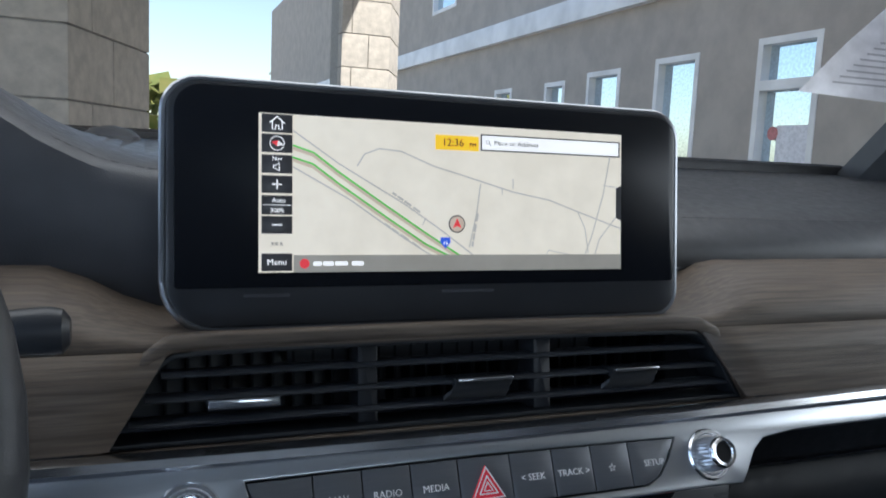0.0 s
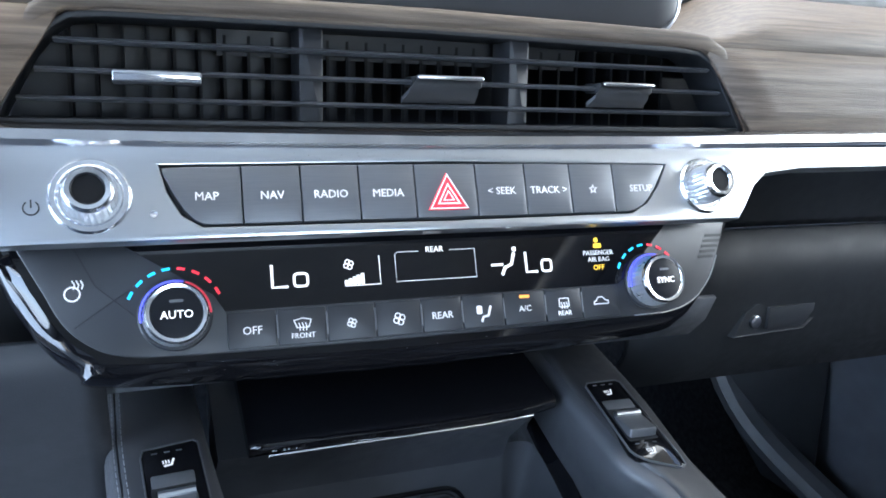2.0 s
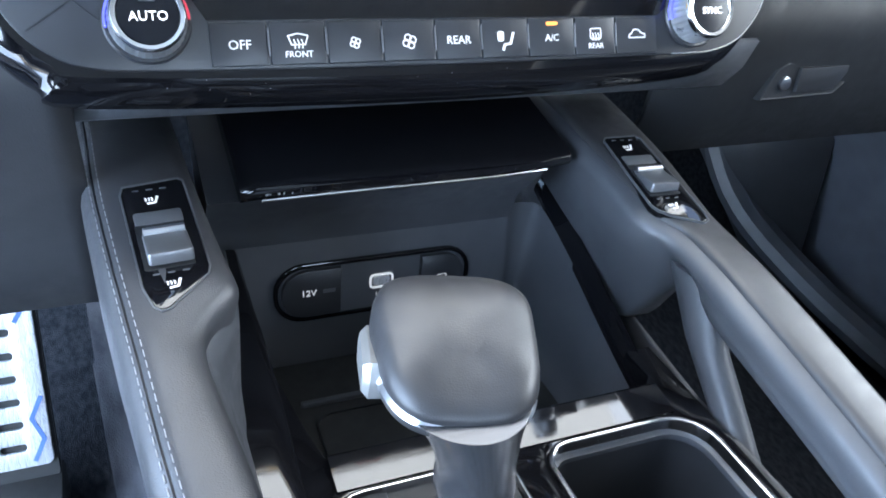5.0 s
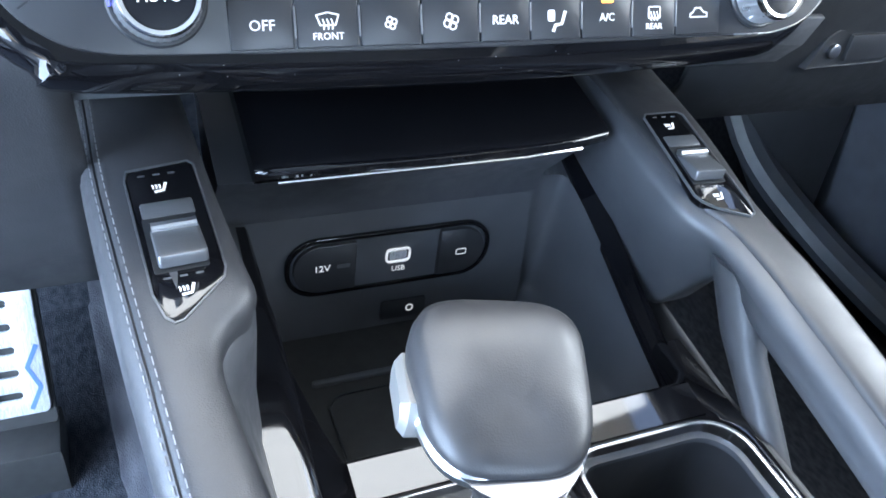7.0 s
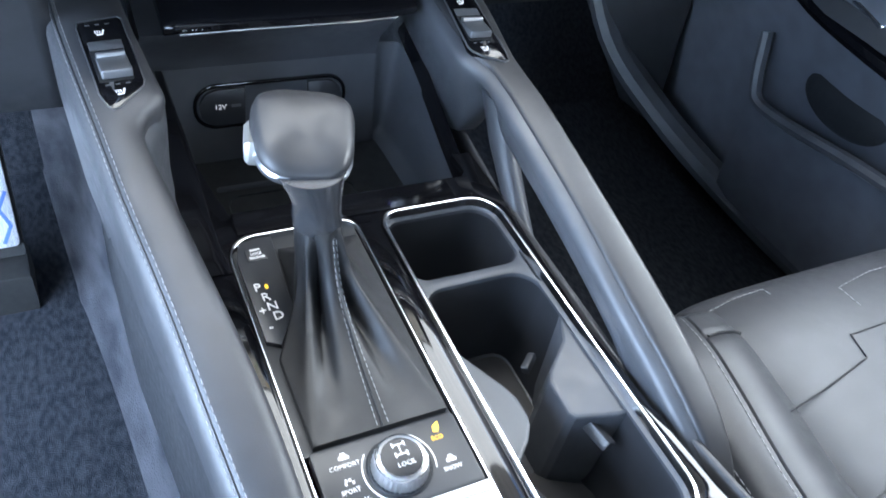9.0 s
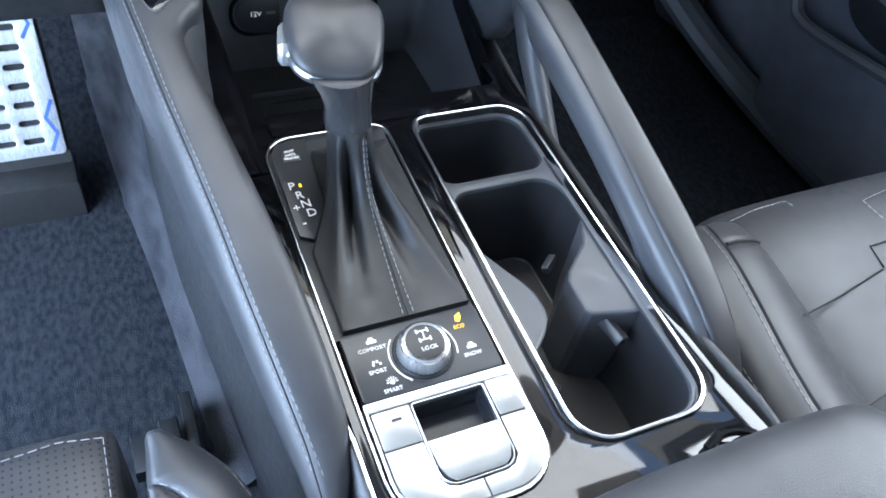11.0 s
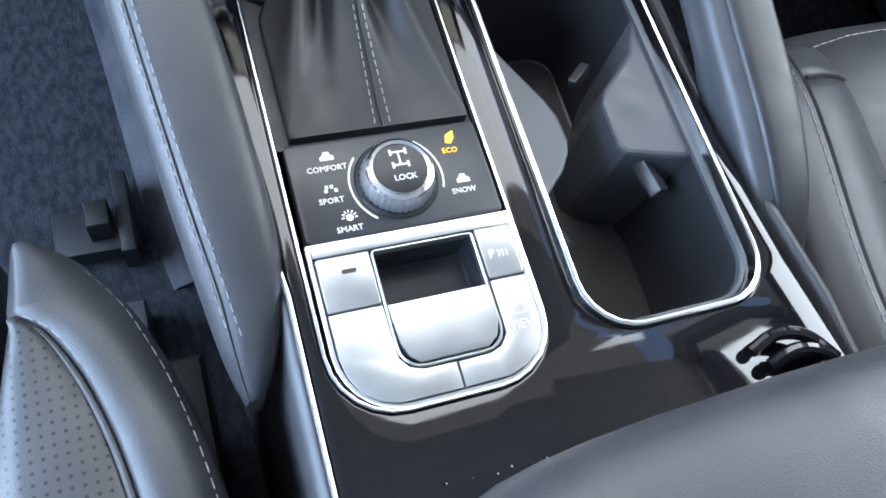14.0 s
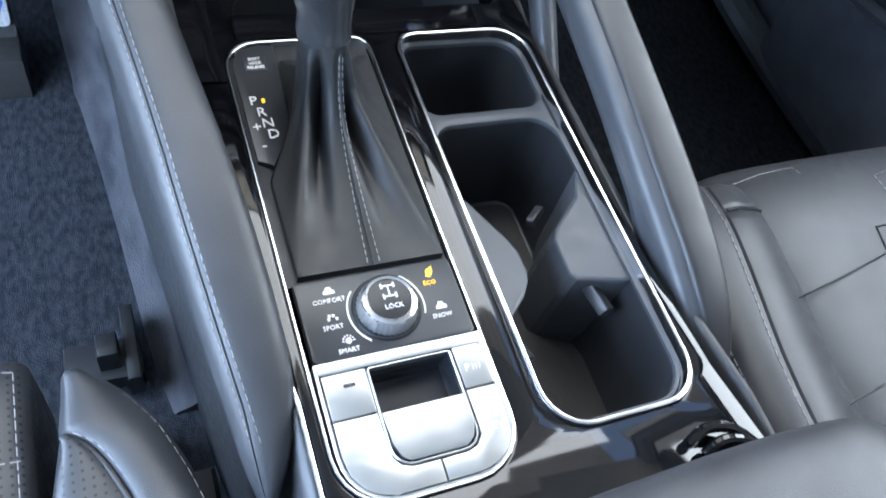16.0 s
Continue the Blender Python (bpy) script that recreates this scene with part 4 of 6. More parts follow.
# maker's marks on the housing, as plain bars
part("maker_bar", prism(rrect(0.052, sz(1.2645), 0.078, sz(1.2665), 0.0005, 2), 0.0, 0.0003, SC), DARKTHREAD, screen)
part("maker_bar", prism(rrect(0.172, sz(1.2650), 0.207, sz(1.2670), 0.0005, 2), 0.0, 0.0003, SC), DARKTHREAD, screen)

# ---- centre stack below the climate panel ----
stack = thing("centre_stack", (CX, 0.45, 0.95), "matte black lower centre stack behind the gear lever", "trim panel")
thick(part("apron", panel([(0.390, 1.092), (0.396, 1.075), (0.408, 1.060), (0.435, 1.048), (0.48, 1.045), (0.52, 1.05)], 0.020, 0.372, 10), PLASTIC, stack, angle=70), 0.003)
thick(part("side_cheek", panel([(0.394, 1.095), (0.397, 1.075), (0.405, 1.050), (0.420, 1.02), (0.435, 0.975), (0.443, 0.94), (0.47, 0.93)], -0.075, 0.021, 8), VINYL, stack, "soft vinyl cheek beside the knee pad", angle=70), 0.004)

# ---- console ----
console = thing("centre_console", (CX, 0.1, 0.55), "black centre console with piano black deck and leather sides", "console")
D = 0.925
deck = [(0.092, -0.10), (0.092, 0.05), (0.086, 0.12), (0.078, 0.28), (0.072, 0.40), (0.092, 0.41), (0.104, 0.33), (0.108, 0.312), (0.118, 0.302), (0.20, 0.300), (0.285, 0.306), (0.296, 0.318), (0.296, 0.34), (0.312, 0.34), (0.312, 0.28), (0.306, 0.15), (0.316, 0.02), (0.330, -0.05), (0.330, -0.10)]
lever_hole = rrect(0.0975, 0.066, 0.1905, 0.287, (0.004, 0.004, 0.012, 0.022))
cluster_hole = rrect(0.1010, -0.006, 0.1925, 0.066, (0.026, 0.026, 0.001, 0.001))
lower_hole = rrect(0.0975, -0.006, 0.1915, 0.287, (0.028, 0.028, 0.012, 0.022), 6)
cup_hole = rrect(0.208, 0.004, 0.304, 0.287, (0.026, 0.026, 0.024, 0.016), 6)
part("deck", prism(deck, D - 0.012, D, None, holes=[lower_hole, cup_hole], bevel=0.0015), PIANO, console, "piano black deck")
part("lever_trim", ring2d(offset(ccw(lower_hole), 0.0), 0.0017, D - 0.01, D + 0.0012, None, 0.0008), CHROME, console, "chrome trim line")
part("cup_rim", ring2d(cup_hole, 0.0032, D - 0.012, D + 0.0022, None, 0.0015), CHROME, console, "satin chrome rim")
part("edge_trim", tube([(0.0905, -0.10, D - 0.001), (0.0905, 0.05, D - 0.001), (0.0835, 0.12, D - 0.001)], 0.0014, 8), CHROME, console)
# sides
thick(part("side_panel", loft([[(x + 0.0, y, D - 0.004), (x - 0.004, y, D - 0.03), (x - 0.006, y, 0.75), (x - 0.008, y, 0.55)] for x, y in ((0.090, -0.4), (0.090, 0.05), (0.075, 0.15), (0.060, 0.30), (0.045, 0.45), (0.04, 0.6))], cap=False, close=False), LEATHER, console, "grained vinyl side panel"), 0.004)
thick(part("side_panel", loft([[(x, y, D - 0.004), (x + 0.004, y, D - 0.03), (x + 0.006, y, 0.75), (x + 0.008, y, 0.55)] for x, y in ((0.333, -0.4), (0.333, 0.0), (0.315, 0.12), (0.315, 0.30), (0.33, 0.45), (0.335, 0.6))], cap=False, close=False), LEATHER, console, "grained vinyl side panel"), 0.004)
# left padded arm
armL = smooth_rows([(0.50, 0.013, 0.064, 1.031, 0.13), (0.46, 0.015, 0.066, 1.028, 0.13), (0.41, 0.017, 0.069, 1.024, 0.13), (0.361, 0.0215, 0.0745, 1.016, 0.12), (0.343, 0.0235, 0.0770, 1.0125, 0.12), (0.334, 0.0245, 0.0735, 1.0105, 0.11), (0.325, 0.0255, 0.0640, 1.0085, 0.11), (0.313, 0.027, 0.0592, 1.006, 0.11), (0.294, 0.029, 0.0610, 1.0015, 0.10), (0.263, 0.0325, 0.0665, 0.994, 0.10), (0.22, 0.0385, 0.0735, 0.983, 0.10), (0.18, 0.0435, 0.0800, 0.973, 0.09), (0.14, 0.0475, 0.0855, 0.963, 0.08), (0.09, 0.0535, 0.0900, 0.948, 0.07), (0.06, 0.0580, 0.0905, 0.934, 0.06), (0.035, 0.0625, 0.0845, 0.916, 0.05), (0.018, 0.0680, 0.0755, 0.898, 0.025)], 4)
def pad_ring(y, a, b, z, h):
    """The pad across: an upright outer side, a sunk seam between two rows of thread, a gently crowned top and a soft inner edge."""
    w = min(1.0, (b - a) / 0.03)
    return [(a + 0.006 * w, y, z - h), (a + 0.0012, y, z - 0.5 * h), (a, y, z - min(0.016, 0.4 * h)), (a + 0.0012 * w, y, z - 0.0085), (a + 0.0035 * w, y, z - 0.0040), (a + 0.0060 * w, y, z - 0.0016), (a + 0.0068 * w, y, z - 0.0022), (a + 0.0076 * w, y, z - 0.0010), (a + 0.0110 * w, y, z + 0.0002), (0.55 * a + 0.45 * b, y, z + 0.0012), (b - 0.009 * w, y, z + 0.0004), (b - 0.004 * w, y, z - 0.0012), (b - 0.0012 * w, y, z - 0.0042), (b, y, z - 0.0085), (b - 0.0015 * w, y, z - min(0.018, 0.5 * h)), (b - 0.007 * w, y, z - h)]
padL = part("knee_pad", loft([pad_ring(*r) for r in armL]), LEATHER, console, "padded black leather knee pad", angle=60)
for off, up in ((0.0048, -0.0022), (0.0090, 0.0002)):
    part("stitching", stitches([(a + off, y, z + up) for y, a, b, z, h in armL[1:-4]], 0.0034, 0.0018, 0.0003), THREAD, padL)
# right padded arm, free as a grab handle
armR = smooth_rows([(0.50, 0.294, 0.352, 1.024, 0.10), (0.47, 0.2925, 0.348, 1.024, 0.10), (0.41, 0.2925, 0.344, 1.018, 0.09), (0.368, 0.2960, 0.341, 1.010, 0.08), (0.354, 0.2995, 0.340, 1.007, 0.075), (0.343, 0.3050, 0.340, 1.005, 0.07), (0.325, 0.3075, 0.341, 1.002, 0.06), (0.29, 0.3085, 0.343, 0.996, 0.05), (0.20, 0.311, 0.345, 0.976, 0.042), (0.13, 0.312, 0.348, 0.957, 0.042), (0.08, 0.316, 0.350, 0.940, 0.05), (0.045, 0.320, 0.349, 0.922, 0.05), (0.02, 0.326, 0.346, 0.900, 0.04), (0.008, 0.331, 0.341, 0.88, 0.02)], 4)
def handle_bottom(y, z):
    """The bar's underside: solid down to the tray in front, free behind the post, and down on the deck at its rear end."""
    f = min(1.0, max(0.0, (0.374 - y) / 0.042))
    g = min(1.0, max(0.0, (0.135 - y) / 0.05))
    f, g = f * f * (3 - 2 * f), g * g * (3 - 2 * g)
    free = 0.922 + (z - 0.029 - 0.922) * f
    return free + (min(0.912, z - 0.02) - free) * g
bar = []
for y, a, b, z, h in armR:
    zb = handle_bottom(y, z)
    lean = 0.013 * min(1.0, max(0.0, (y - 0.30) / 0.04))
    bar.append([(a + 0.010, y, z - 0.003), (a + 0.003, y, z - 0.005), (a, y, z - 0.011), (a + 0.0012 + lean * 0.35, y, z - 0.011 + (zb - z + 0.014) * 0.35), (a + 0.0015 + lean * 0.7, y, z - 0.011 + (zb - z + 0.014) * 0.7), (a + 0.001 + lean, y, zb + 0.003), (a + 0.006 + lean, y, zb), (b - 0.010, y, zb), (b - 0.006, y, zb + 0.008), (b - 0.004, y, z - 0.012), (b - 0.005, y, z - 0.004)])
part("handle_bar", loft(bar), PLASTIC, console, "smooth moulded bar of the grab handle", angle=70)
padR = part("grab_handle", loft([section(y, a + 0.0085, b, z + 0.0006, min(h, 0.018), 24, 5.0) for y, a, b, z, h in armR]), SMOOTH, console, "padded leather cap of the grab handle")
part("stitching", stitches([(b - 0.002, y, z - 0.0012) for y, a, b, z, h in armR[2:-3]], r=0.0003), DARKTHREAD, padR)
part("post", loft([[(0.322 + r * math.cos(q) + 0.0 , y + 1.6 * r * math.sin(q), z) for q in [math.tau * k / 12 for k in range(12)]] for y, z, r in ((0.335, 0.985, 0.012), (0.31, 0.95, 0.010), (0.275, 0.92, 0.009), (0.235, 0.88, 0.010))]), PLASTIC, console)
# flank between the left pad and the tray: matte above, gloss below
def flank_row(y):
    """Behind the pad's notch a hollow falls from the pad's edge to the gloss cheek."""
    b, z = (float(np.interp(y, [r[0] for r in armL[::-1]], [r[k] for r in armL[::-1]])) for k in (2, 3))
    foot = (0.0752, 0.934) if y > 0.29 else (0.0752 + (0.29 - y) * 0.08, 0.934 - (0.29 - y) * 0.14)
    top = z - 0.0115
    return [(b - 0.014, y, top - 0.001), (b - 0.004, y, top), (b - 0.0005, y, top - 0.003), *[(b + (foot[0] - b) * q ** 0.8, y, top - 0.006 + (foot[1] - top + 0.006) * q) for q in (0.15, 0.4, 0.7, 1.0)], (foot[0] + 0.001, y, 0.90), (foot[0] + 0.001, y, 0.86)]
part("flank", loft([flank_row(y) for y in (0.50, 0.46, 0.42, 0.38, 0.355, 0.34, 0.32, 0.30, 0.28, 0.26, 0.24)], cap=False, close=False), PLASTIC, console, angle=70)
# gloss cheek that climbs forwards beside the tray
part("gloss_flank", loft([[(a - 0.004, y, z + 0.0012), (a + (b - a) * 0.15, y, z + 0.0008), (a + (b - a) * 0.5, y, z + 0.0006), (b - 0.0012, y, z), (b, y, z - 0.0012), (b + 0.001, y, z - 0.012)] for y, a, b, z in smooth_rows([(0.44, 0.0880, 0.0900, 0.962), (0.395, 0.0872, 0.0915, 0.954), (0.383, 0.0850, 0.0925, 0.9515), (0.35, 0.0795, 0.0935, 0.9445), (0.317, 0.0748, 0.0937, 0.9375), (0.295, 0.0745, 0.0938, 0.9330), (0.275, 0.0765, 0.0950, 0.9290), (0.255, 0.0790, 0.0975, 0.9262)], 3)], cap=False, close=False), PIANO, console, "gloss black cheek beside the tray", angle=70)
part("front_lip", loft([[(x, 0.288, D - 0.004), (x, 0.2885, D + 0.0012), (x, 0.297, D + 0.0028), (x, 0.3065, D + 0.0046), (x, 0.3085, D + 0.0035), (x, 0.3085, D - 0.01)] for x in (0.108, 0.13, 0.16, 0.20, 0.24, 0.275, 0.292)]), PIANO, console, "raised gloss lip in front of the lever")
part("tray_edge", loft([[(0.2955, y, z - 0.003), (0.2960, y, z + 0.0012), (0.2985, y, z + 0.004), (0.3020, y, z + 0.013), (0.3020, y, z - 0.004)] for y, z in smooth_rows([(0.308, 0.903), (0.325, 0.908), (0.36, 0.921), (0.40, 0.938), (0.44, 0.954), (0.47, 0.966)], 3)]), PIANO, console, "gloss edge of the tray", angle=50)

# seat heater rockers in both pads
for sgn, xc, yc, zc in ((0, 0.0500, 0.3675, 1.0180), (1, 0.3180, 0.3845, 1.0145)):
    sw = thing("seat_heater_switch", (xc, 0.37, 1.015), "gloss black seat heating and ventilation rocker with silver paddle", "switch", "seat switches on the console")
    RM = pose(xc, yc, zc - 0.0006, 11.4) @ pose(0, 0, 0, 0, 0, 4 if sgn == 0 else -2)
    if sgn == 0:
        ol = [(-0.0114, 0.0384), (-0.0128, 0.034), (-0.0125, -0.026), (-0.0100, -0.0372), (-0.0075, -0.0400), (-0.0045, -0.0395), (0.0134, -0.0240), (0.0150, -0.0190), (0.0150, 0.0385), (0.0130, 0.0406)]
    else:
        ol = [(-0.0125, 0.035), (-0.0105, 0.0378), (0.0105, 0.0385), (0.0130, 0.036), (0.0150, -0.034), (0.0140, -0.0400), (0.0105, -0.0415), (-0.006, -0.0335), (-0.0115, -0.0285), (-0.0135, -0.024)]
    ol = ccw(ol)
    part("bezel", prism(ol, -0.010, 0.0012, RM, bevel=0.0008), PIANO, sw)
    part("bezel_line", ring2d(offset(ol, -0.0008), 0.0007, 0.0, 0.0014, RM), GREYBTN, sw)
    part("ramp", prism(rrect(-0.010, 0.0105, 0.0105, 0.0190, 0.001, 2), 0.001, 0.0020, RM, bevel=0.0006), GREYBTN, sw)
    part("well", prism(rrect(-0.0105, -0.0175, 0.010, 0.0110, 0.001, 2), 0.001, 0.0016, RM), DARK, sw)
    pm = RM @ pose(0.0010 if sgn == 0 else 0.0, -0.0055, 0.002, -14)
    part("paddle", prism(rrect(-0.0095, -0.0105, 0.009, 0.0095, 0.0015, 3), -0.002, 0.0035, pm, bevel=0.0012), GREYBTN, sw, "dark metallic paddle with a silver lip")
    part("paddle_lip", tube([pm @ Vector((x, 0.0085, 0.0035)) for x in (-0.0088, -0.004, 0, 0.004, 0.0083)], 0.0024, 10), SATIN, sw, "silver lip")
    for k in range(3):
        part("indicator", prism(rrect(-0.008 + 0.006 * k, 0.0345, -0.005 + 0.006 * k, 0.0353, 0.0003, 1), 0.001, 0.0014, RM), GREYBTN, sw)
        part("indicator", prism(rrect(-0.008 + 0.006 * k, -0.0205, -0.005 + 0.006 * k, -0.0197, 0.0003, 1), 0.001, 0.0014, RM), GREYBTN, sw)
    for yy in (0.0270, -0.0270):
        im = RM @ pose(-0.001, yy, 0.0013) @ Matrix.Diagonal((0.72, 0.72, 1, 1))
        part("seat_mark", join(stroke([(0.0045, 0.0035), (0.0025, -0.0022), (-0.0025, -0.0028)], 0.0016, 0, 0.0002, im), *[stroke([(-0.003 + 0.0019 * j, -0.0005), (-0.0026 + 0.0019 * j, 0.0012), (-0.0032 + 0.0019 * j, 0.0026)], 0.0009, 0, 0.0002, im) for j in range(3)]), WHITE_INK, sw)

# storage tray with the sliding lid and the sockets
tray = thing("storage_tray", (0.19, 0.4, 0.85), "open storage tray with charging pad and sockets", "storage tray")
TF = 0.862
part("tray_floor", box(0.088, 0.295, TF - 0.01, 0.300, 0.47, TF, 0.001), RUBBER, tray)
part("charging_mat", ring2d(rrect(0.125, 0.31, 0.235, 0.40, 0.012), 0.0012, TF, TF + 0.0015, None), DARK, tray)
part("rib", prism(rrect(0.12, 0.408, 0.235, 0.412, 0.0015, 3), TF, TF + 0.003, None, bevel=0.001), PLASTIC, tray)
part("back_panel", prism([(0.070, 0.85), (0.275, 0.85), (0.268, 0.962), (0.070, 0.958)], -0.010, 0.0, pose(0, 0.4195, 0, 88)), PLASTIC, tray)
WALL = smooth_rows([(0.300, 0.899, 0.2955), (0.325, 0.908, 0.2965), (0.36, 0.921, 0.2965), (0.40, 0.938, 0.296), (0.44, 0.954, 0.295), (0.455, 0.960, 0.292), (0.4585, 0.961, 0.284), (0.459, 0.961, 0.272), (0.459, 0.961, 0.262)], 4)
part("side_wall", loft([[(x, y, z), (x - 0.0015, y, z - 0.012), (x - 0.003, y, z - 0.03), (x - 0.006, y, TF + 0.012), (x - 0.010, y, TF + 0.004), (x - 0.018, y, TF)] for y, z, x in WALL], cap=False, close=False), PLASTIC, tray, "smooth moulded side wall", angle=70)
part("left_wall", loft([[(0.104 - (y - 0.31) * 0.12, y, D - 0.001), (0.106 - (y - 0.31) * 0.12, y, TF)] for y in (0.30, 0.38, 0.46)], cap=False, close=False), PIANO, tray)
part("front_wall", loft([[(x, 0.303 + (0.006 if x < 0.12 or x > 0.28 else 0), D - 0.001), (x, 0.306, TF)] for x in (0.105, 0.12, 0.19, 0.28, 0.296)], cap=False, close=False), PIANO, tray)
part("lid", loft([[(x, 0.4150 - bowy, 1.0075 + bz), (x, 0.4120 - bowy, 1.0085 + bz), (x, 0.4105 - bowy, 1.0110 + bz), (x, 0.4108 - bowy, 1.0140 + bz), (x, 0.4130 - bowy, 1.0162 + bz), (x, 0.4170 - bowy, 1.0175 + bz), (x, 0.52, 1.035), (x, 0.52, 1.028), (x, 0.43, 1.003 + bz)] for x, bowy, bz in ((0.090, -0.004, -0.003), (0.098, 0.0, 0.0), (0.13, 0.003, 0.002), (0.18, 0.005, 0.003), (0.23, 0.002, 0.002), (0.267, -0.004, 0.0), (0.285, -0.008, 0.0))]), PIANO, tray, "half-open gloss black sliding lid")
part("lid_underside", loft([[(x, 0.420, 1.004), (x, 0.445, 0.975), (x, 0.452, 0.955), (x, 0.47, 0.955), (x, 0.50, 1.02)] for x in (0.074, 0.15, 0.22, 0.268)]), PLASTIC, tray)
# Thin chrome tube in place of the highlight on the lid's gloss black edge.
part("lid_highlight", tube([(0.100, 0.4105, 1.0085), (0.14, 0.408, 1.0105), (0.18, 0.407, 1.0113), (0.23, 0.409, 1.0105), (0.267, 0.415, 1.0085)], 0.0008, 6), CHROME, tray)
tagged(part("dust", dust([((x, 0.4085 + 0.00006 / max(0.02, abs(x - 0.2)), 1.0125), (0, -1, 0.3)) for x in [0.098 + 0.05 * fleck.random() for k in range(22)]], 0.0007, fleck), DUSTMAT, tray), kind="stuff")
UM = pose(0, 0.4515 - 0.92 * math.cos(radians(88)), 0, 88)
sock = rrect(0.112, 0.8975, 0.243, 0.9395, 0.019, 6)
part("socket_frame", ring2d(sock, 0.003, 0, 0.0025, UM, 0.001), PIANO, tray)
part("socket_plate", prism(offset(ccw(sock), 0.0028), 0, 0.001, UM), PLASTIC, tray)
part("socket_lid", prism(rrect(0.1165, 0.9015, 0.1545, 0.9355, (0.016, 0.001, 0.001, 0.016), 5), 0.001, 0.004, UM, bevel=0.001), BUTTON, tray, "power socket lid")
part("socket_lid", prism(rrect(0.2075, 0.9015, 0.2385, 0.9355, (0.001, 0.016, 0.016, 0.001), 5), 0.001, 0.004, UM, bevel=0.001), BUTTON, tray, "charging port lid")
words("12V", 0.0062, UM @ pose(0.1335, 0.9195, 0.0041), WHITE_INK, tray)
part("socket_bar", prism(rrect(0.1425, 0.9185, 0.1505, 0.9213, 0.0004, 1), 0.004, 0.0042, UM), GREYBTN, tray)
usb = part("usb_port", ring2d(rrect(0.1735, 0.9150, 0.1895, 0.9255, 0.003, 3), 0.0012, 0.001, 0.0022, UM), WHITE_INK, tray)
part("usb_tongue", prism(rrect(0.1760, 0.9172, 0.1870, 0.9232, 0.001, 2), 0.001, 0.0016, UM), STEEL, usb)
words("USB", 0.0052, UM @ pose(0.1825, 0.9095, 0.0011), WHITE_INK, tray)
part("port_mark", ring2d(rrect(0.2190, 0.9160, 0.2260, 0.9205, 0.001, 2), 0.0005, 0.004, 0.0042, UM), WHITE_INK, tray)
part("charging_plate", prism(rrect(0.1735, 0.8680, 0.2040, 0.8830, 0.002, 3), 0, 0.0015, UM, bevel=0.0005), BUTTON, tray)
part("charging_mark", ring2d(rrect(0.1905, 0.8730, 0.1955, 0.8785, 0.0022, 4), 0.0008, 0.0015, 0.0018, UM), WHITE_INK, tray)

# ---- gear lever ----
lever = thing("gear_lever", (0.148, 0.20, D), "black leather gear lever with silver collar and gathered boot", "gear lever")
corners = [(0.1055, 0.1165), (0.1865, 0.1165), (0.1865, 0.268), (0.1300, 0.268), (0.1265, 0.215), (0.1120, 0.190), (0.1055, 0.180)]
base = []
for k in range(len(corners)):
    a, b = Vector(corners[k]), Vector(corners[(k + 1) % len(corners)])
    n = max(2, round((b - a).length / 0.0032))
    base += [tuple(a.lerp(b, q / n)) for q in range(n)]
AX = (0.1445, 0.200)
def swing(x, y):
    return math.atan2((y - AX[1]) / 0.07, (x - AX[0]) / 0.04)
angles = [swing(x, y) for x, y in base]
def ring_at(cx, cy_, rx, ry, z):
    return [(cx + rx * math.cos(a), cy_ + ry * math.sin(a), z) for a in angles]
def bump_at(deg, at, width):
    return math.exp(-((deg - at) / width) ** 2)
def boot_point(x, y, t):
    """t: 0 at the plate to 1 at the neck. A flat front panel between two deep pleats; the corners spread low, the sides hang loose."""
    a = swing(x, y)
    deg = (math.degrees(a) + 90 + 180) % 360 - 180
    front = bump_at(deg, -1, 15)
    corner = bump_at(deg, -46, 9) + bump_at(deg, 45, 9)
    pleat = bump_at(deg, -29, 8) + bump_at(deg, 26, 8)
    side = bump_at(deg, -100, 26) + bump_at(deg, 100, 26)
    reach = 0.80 + 0.14 * front - 0.02 * corner - 0.38 * pleat - 0.06 * side
    power = 3.6 + 0.5 * front + 0.4 * corner + 1.2 * pleat + 0.4 * side
    w = max(0.0, 1 - t / reach) ** power if t < reach else 0.0
    cx, cyy = 0.1465 - 0.0035 * t, 0.222 + 0.011 * t
    r = 0.0140 + 0.0050 * (1 - t) ** 1.4
    fold = 1 + math.sin(math.pi * min(1.0, t * 1.05)) * (0.20 * front - 0.42 * pleat + 0.22 * corner) + 0.015 * math.sin(7 * a + 9 * t)
    ex, ey = cx + r * fold * math.cos(a), cyy + r * 1.12 * fold * math.sin(a)
    sag = 0.0035 * math.sin(math.pi * min(1.0, t / 0.5)) * (corner + 0.6 * side - 0.9 * pleat) if t < 0.5 else 0.0
    return Vector((ex + (x - ex) * w, ey + (y - ey) * w, D + 0.002 + 0.058 * t + sag))
def boot_ring(t):
    return [boot_point(x, y, t) for x, y in base]
rings = [[(x, y, D - 0.006) for x, y in base]] + [boot_ring((q / 22) ** 1.7) for q in range(23)]
part("boot", loft(rings), BOOT, lever, "gathered black leather boot", angle=75)
KM = pose(0.1375, 0.2455, 1.0235, -6, 3, -13)
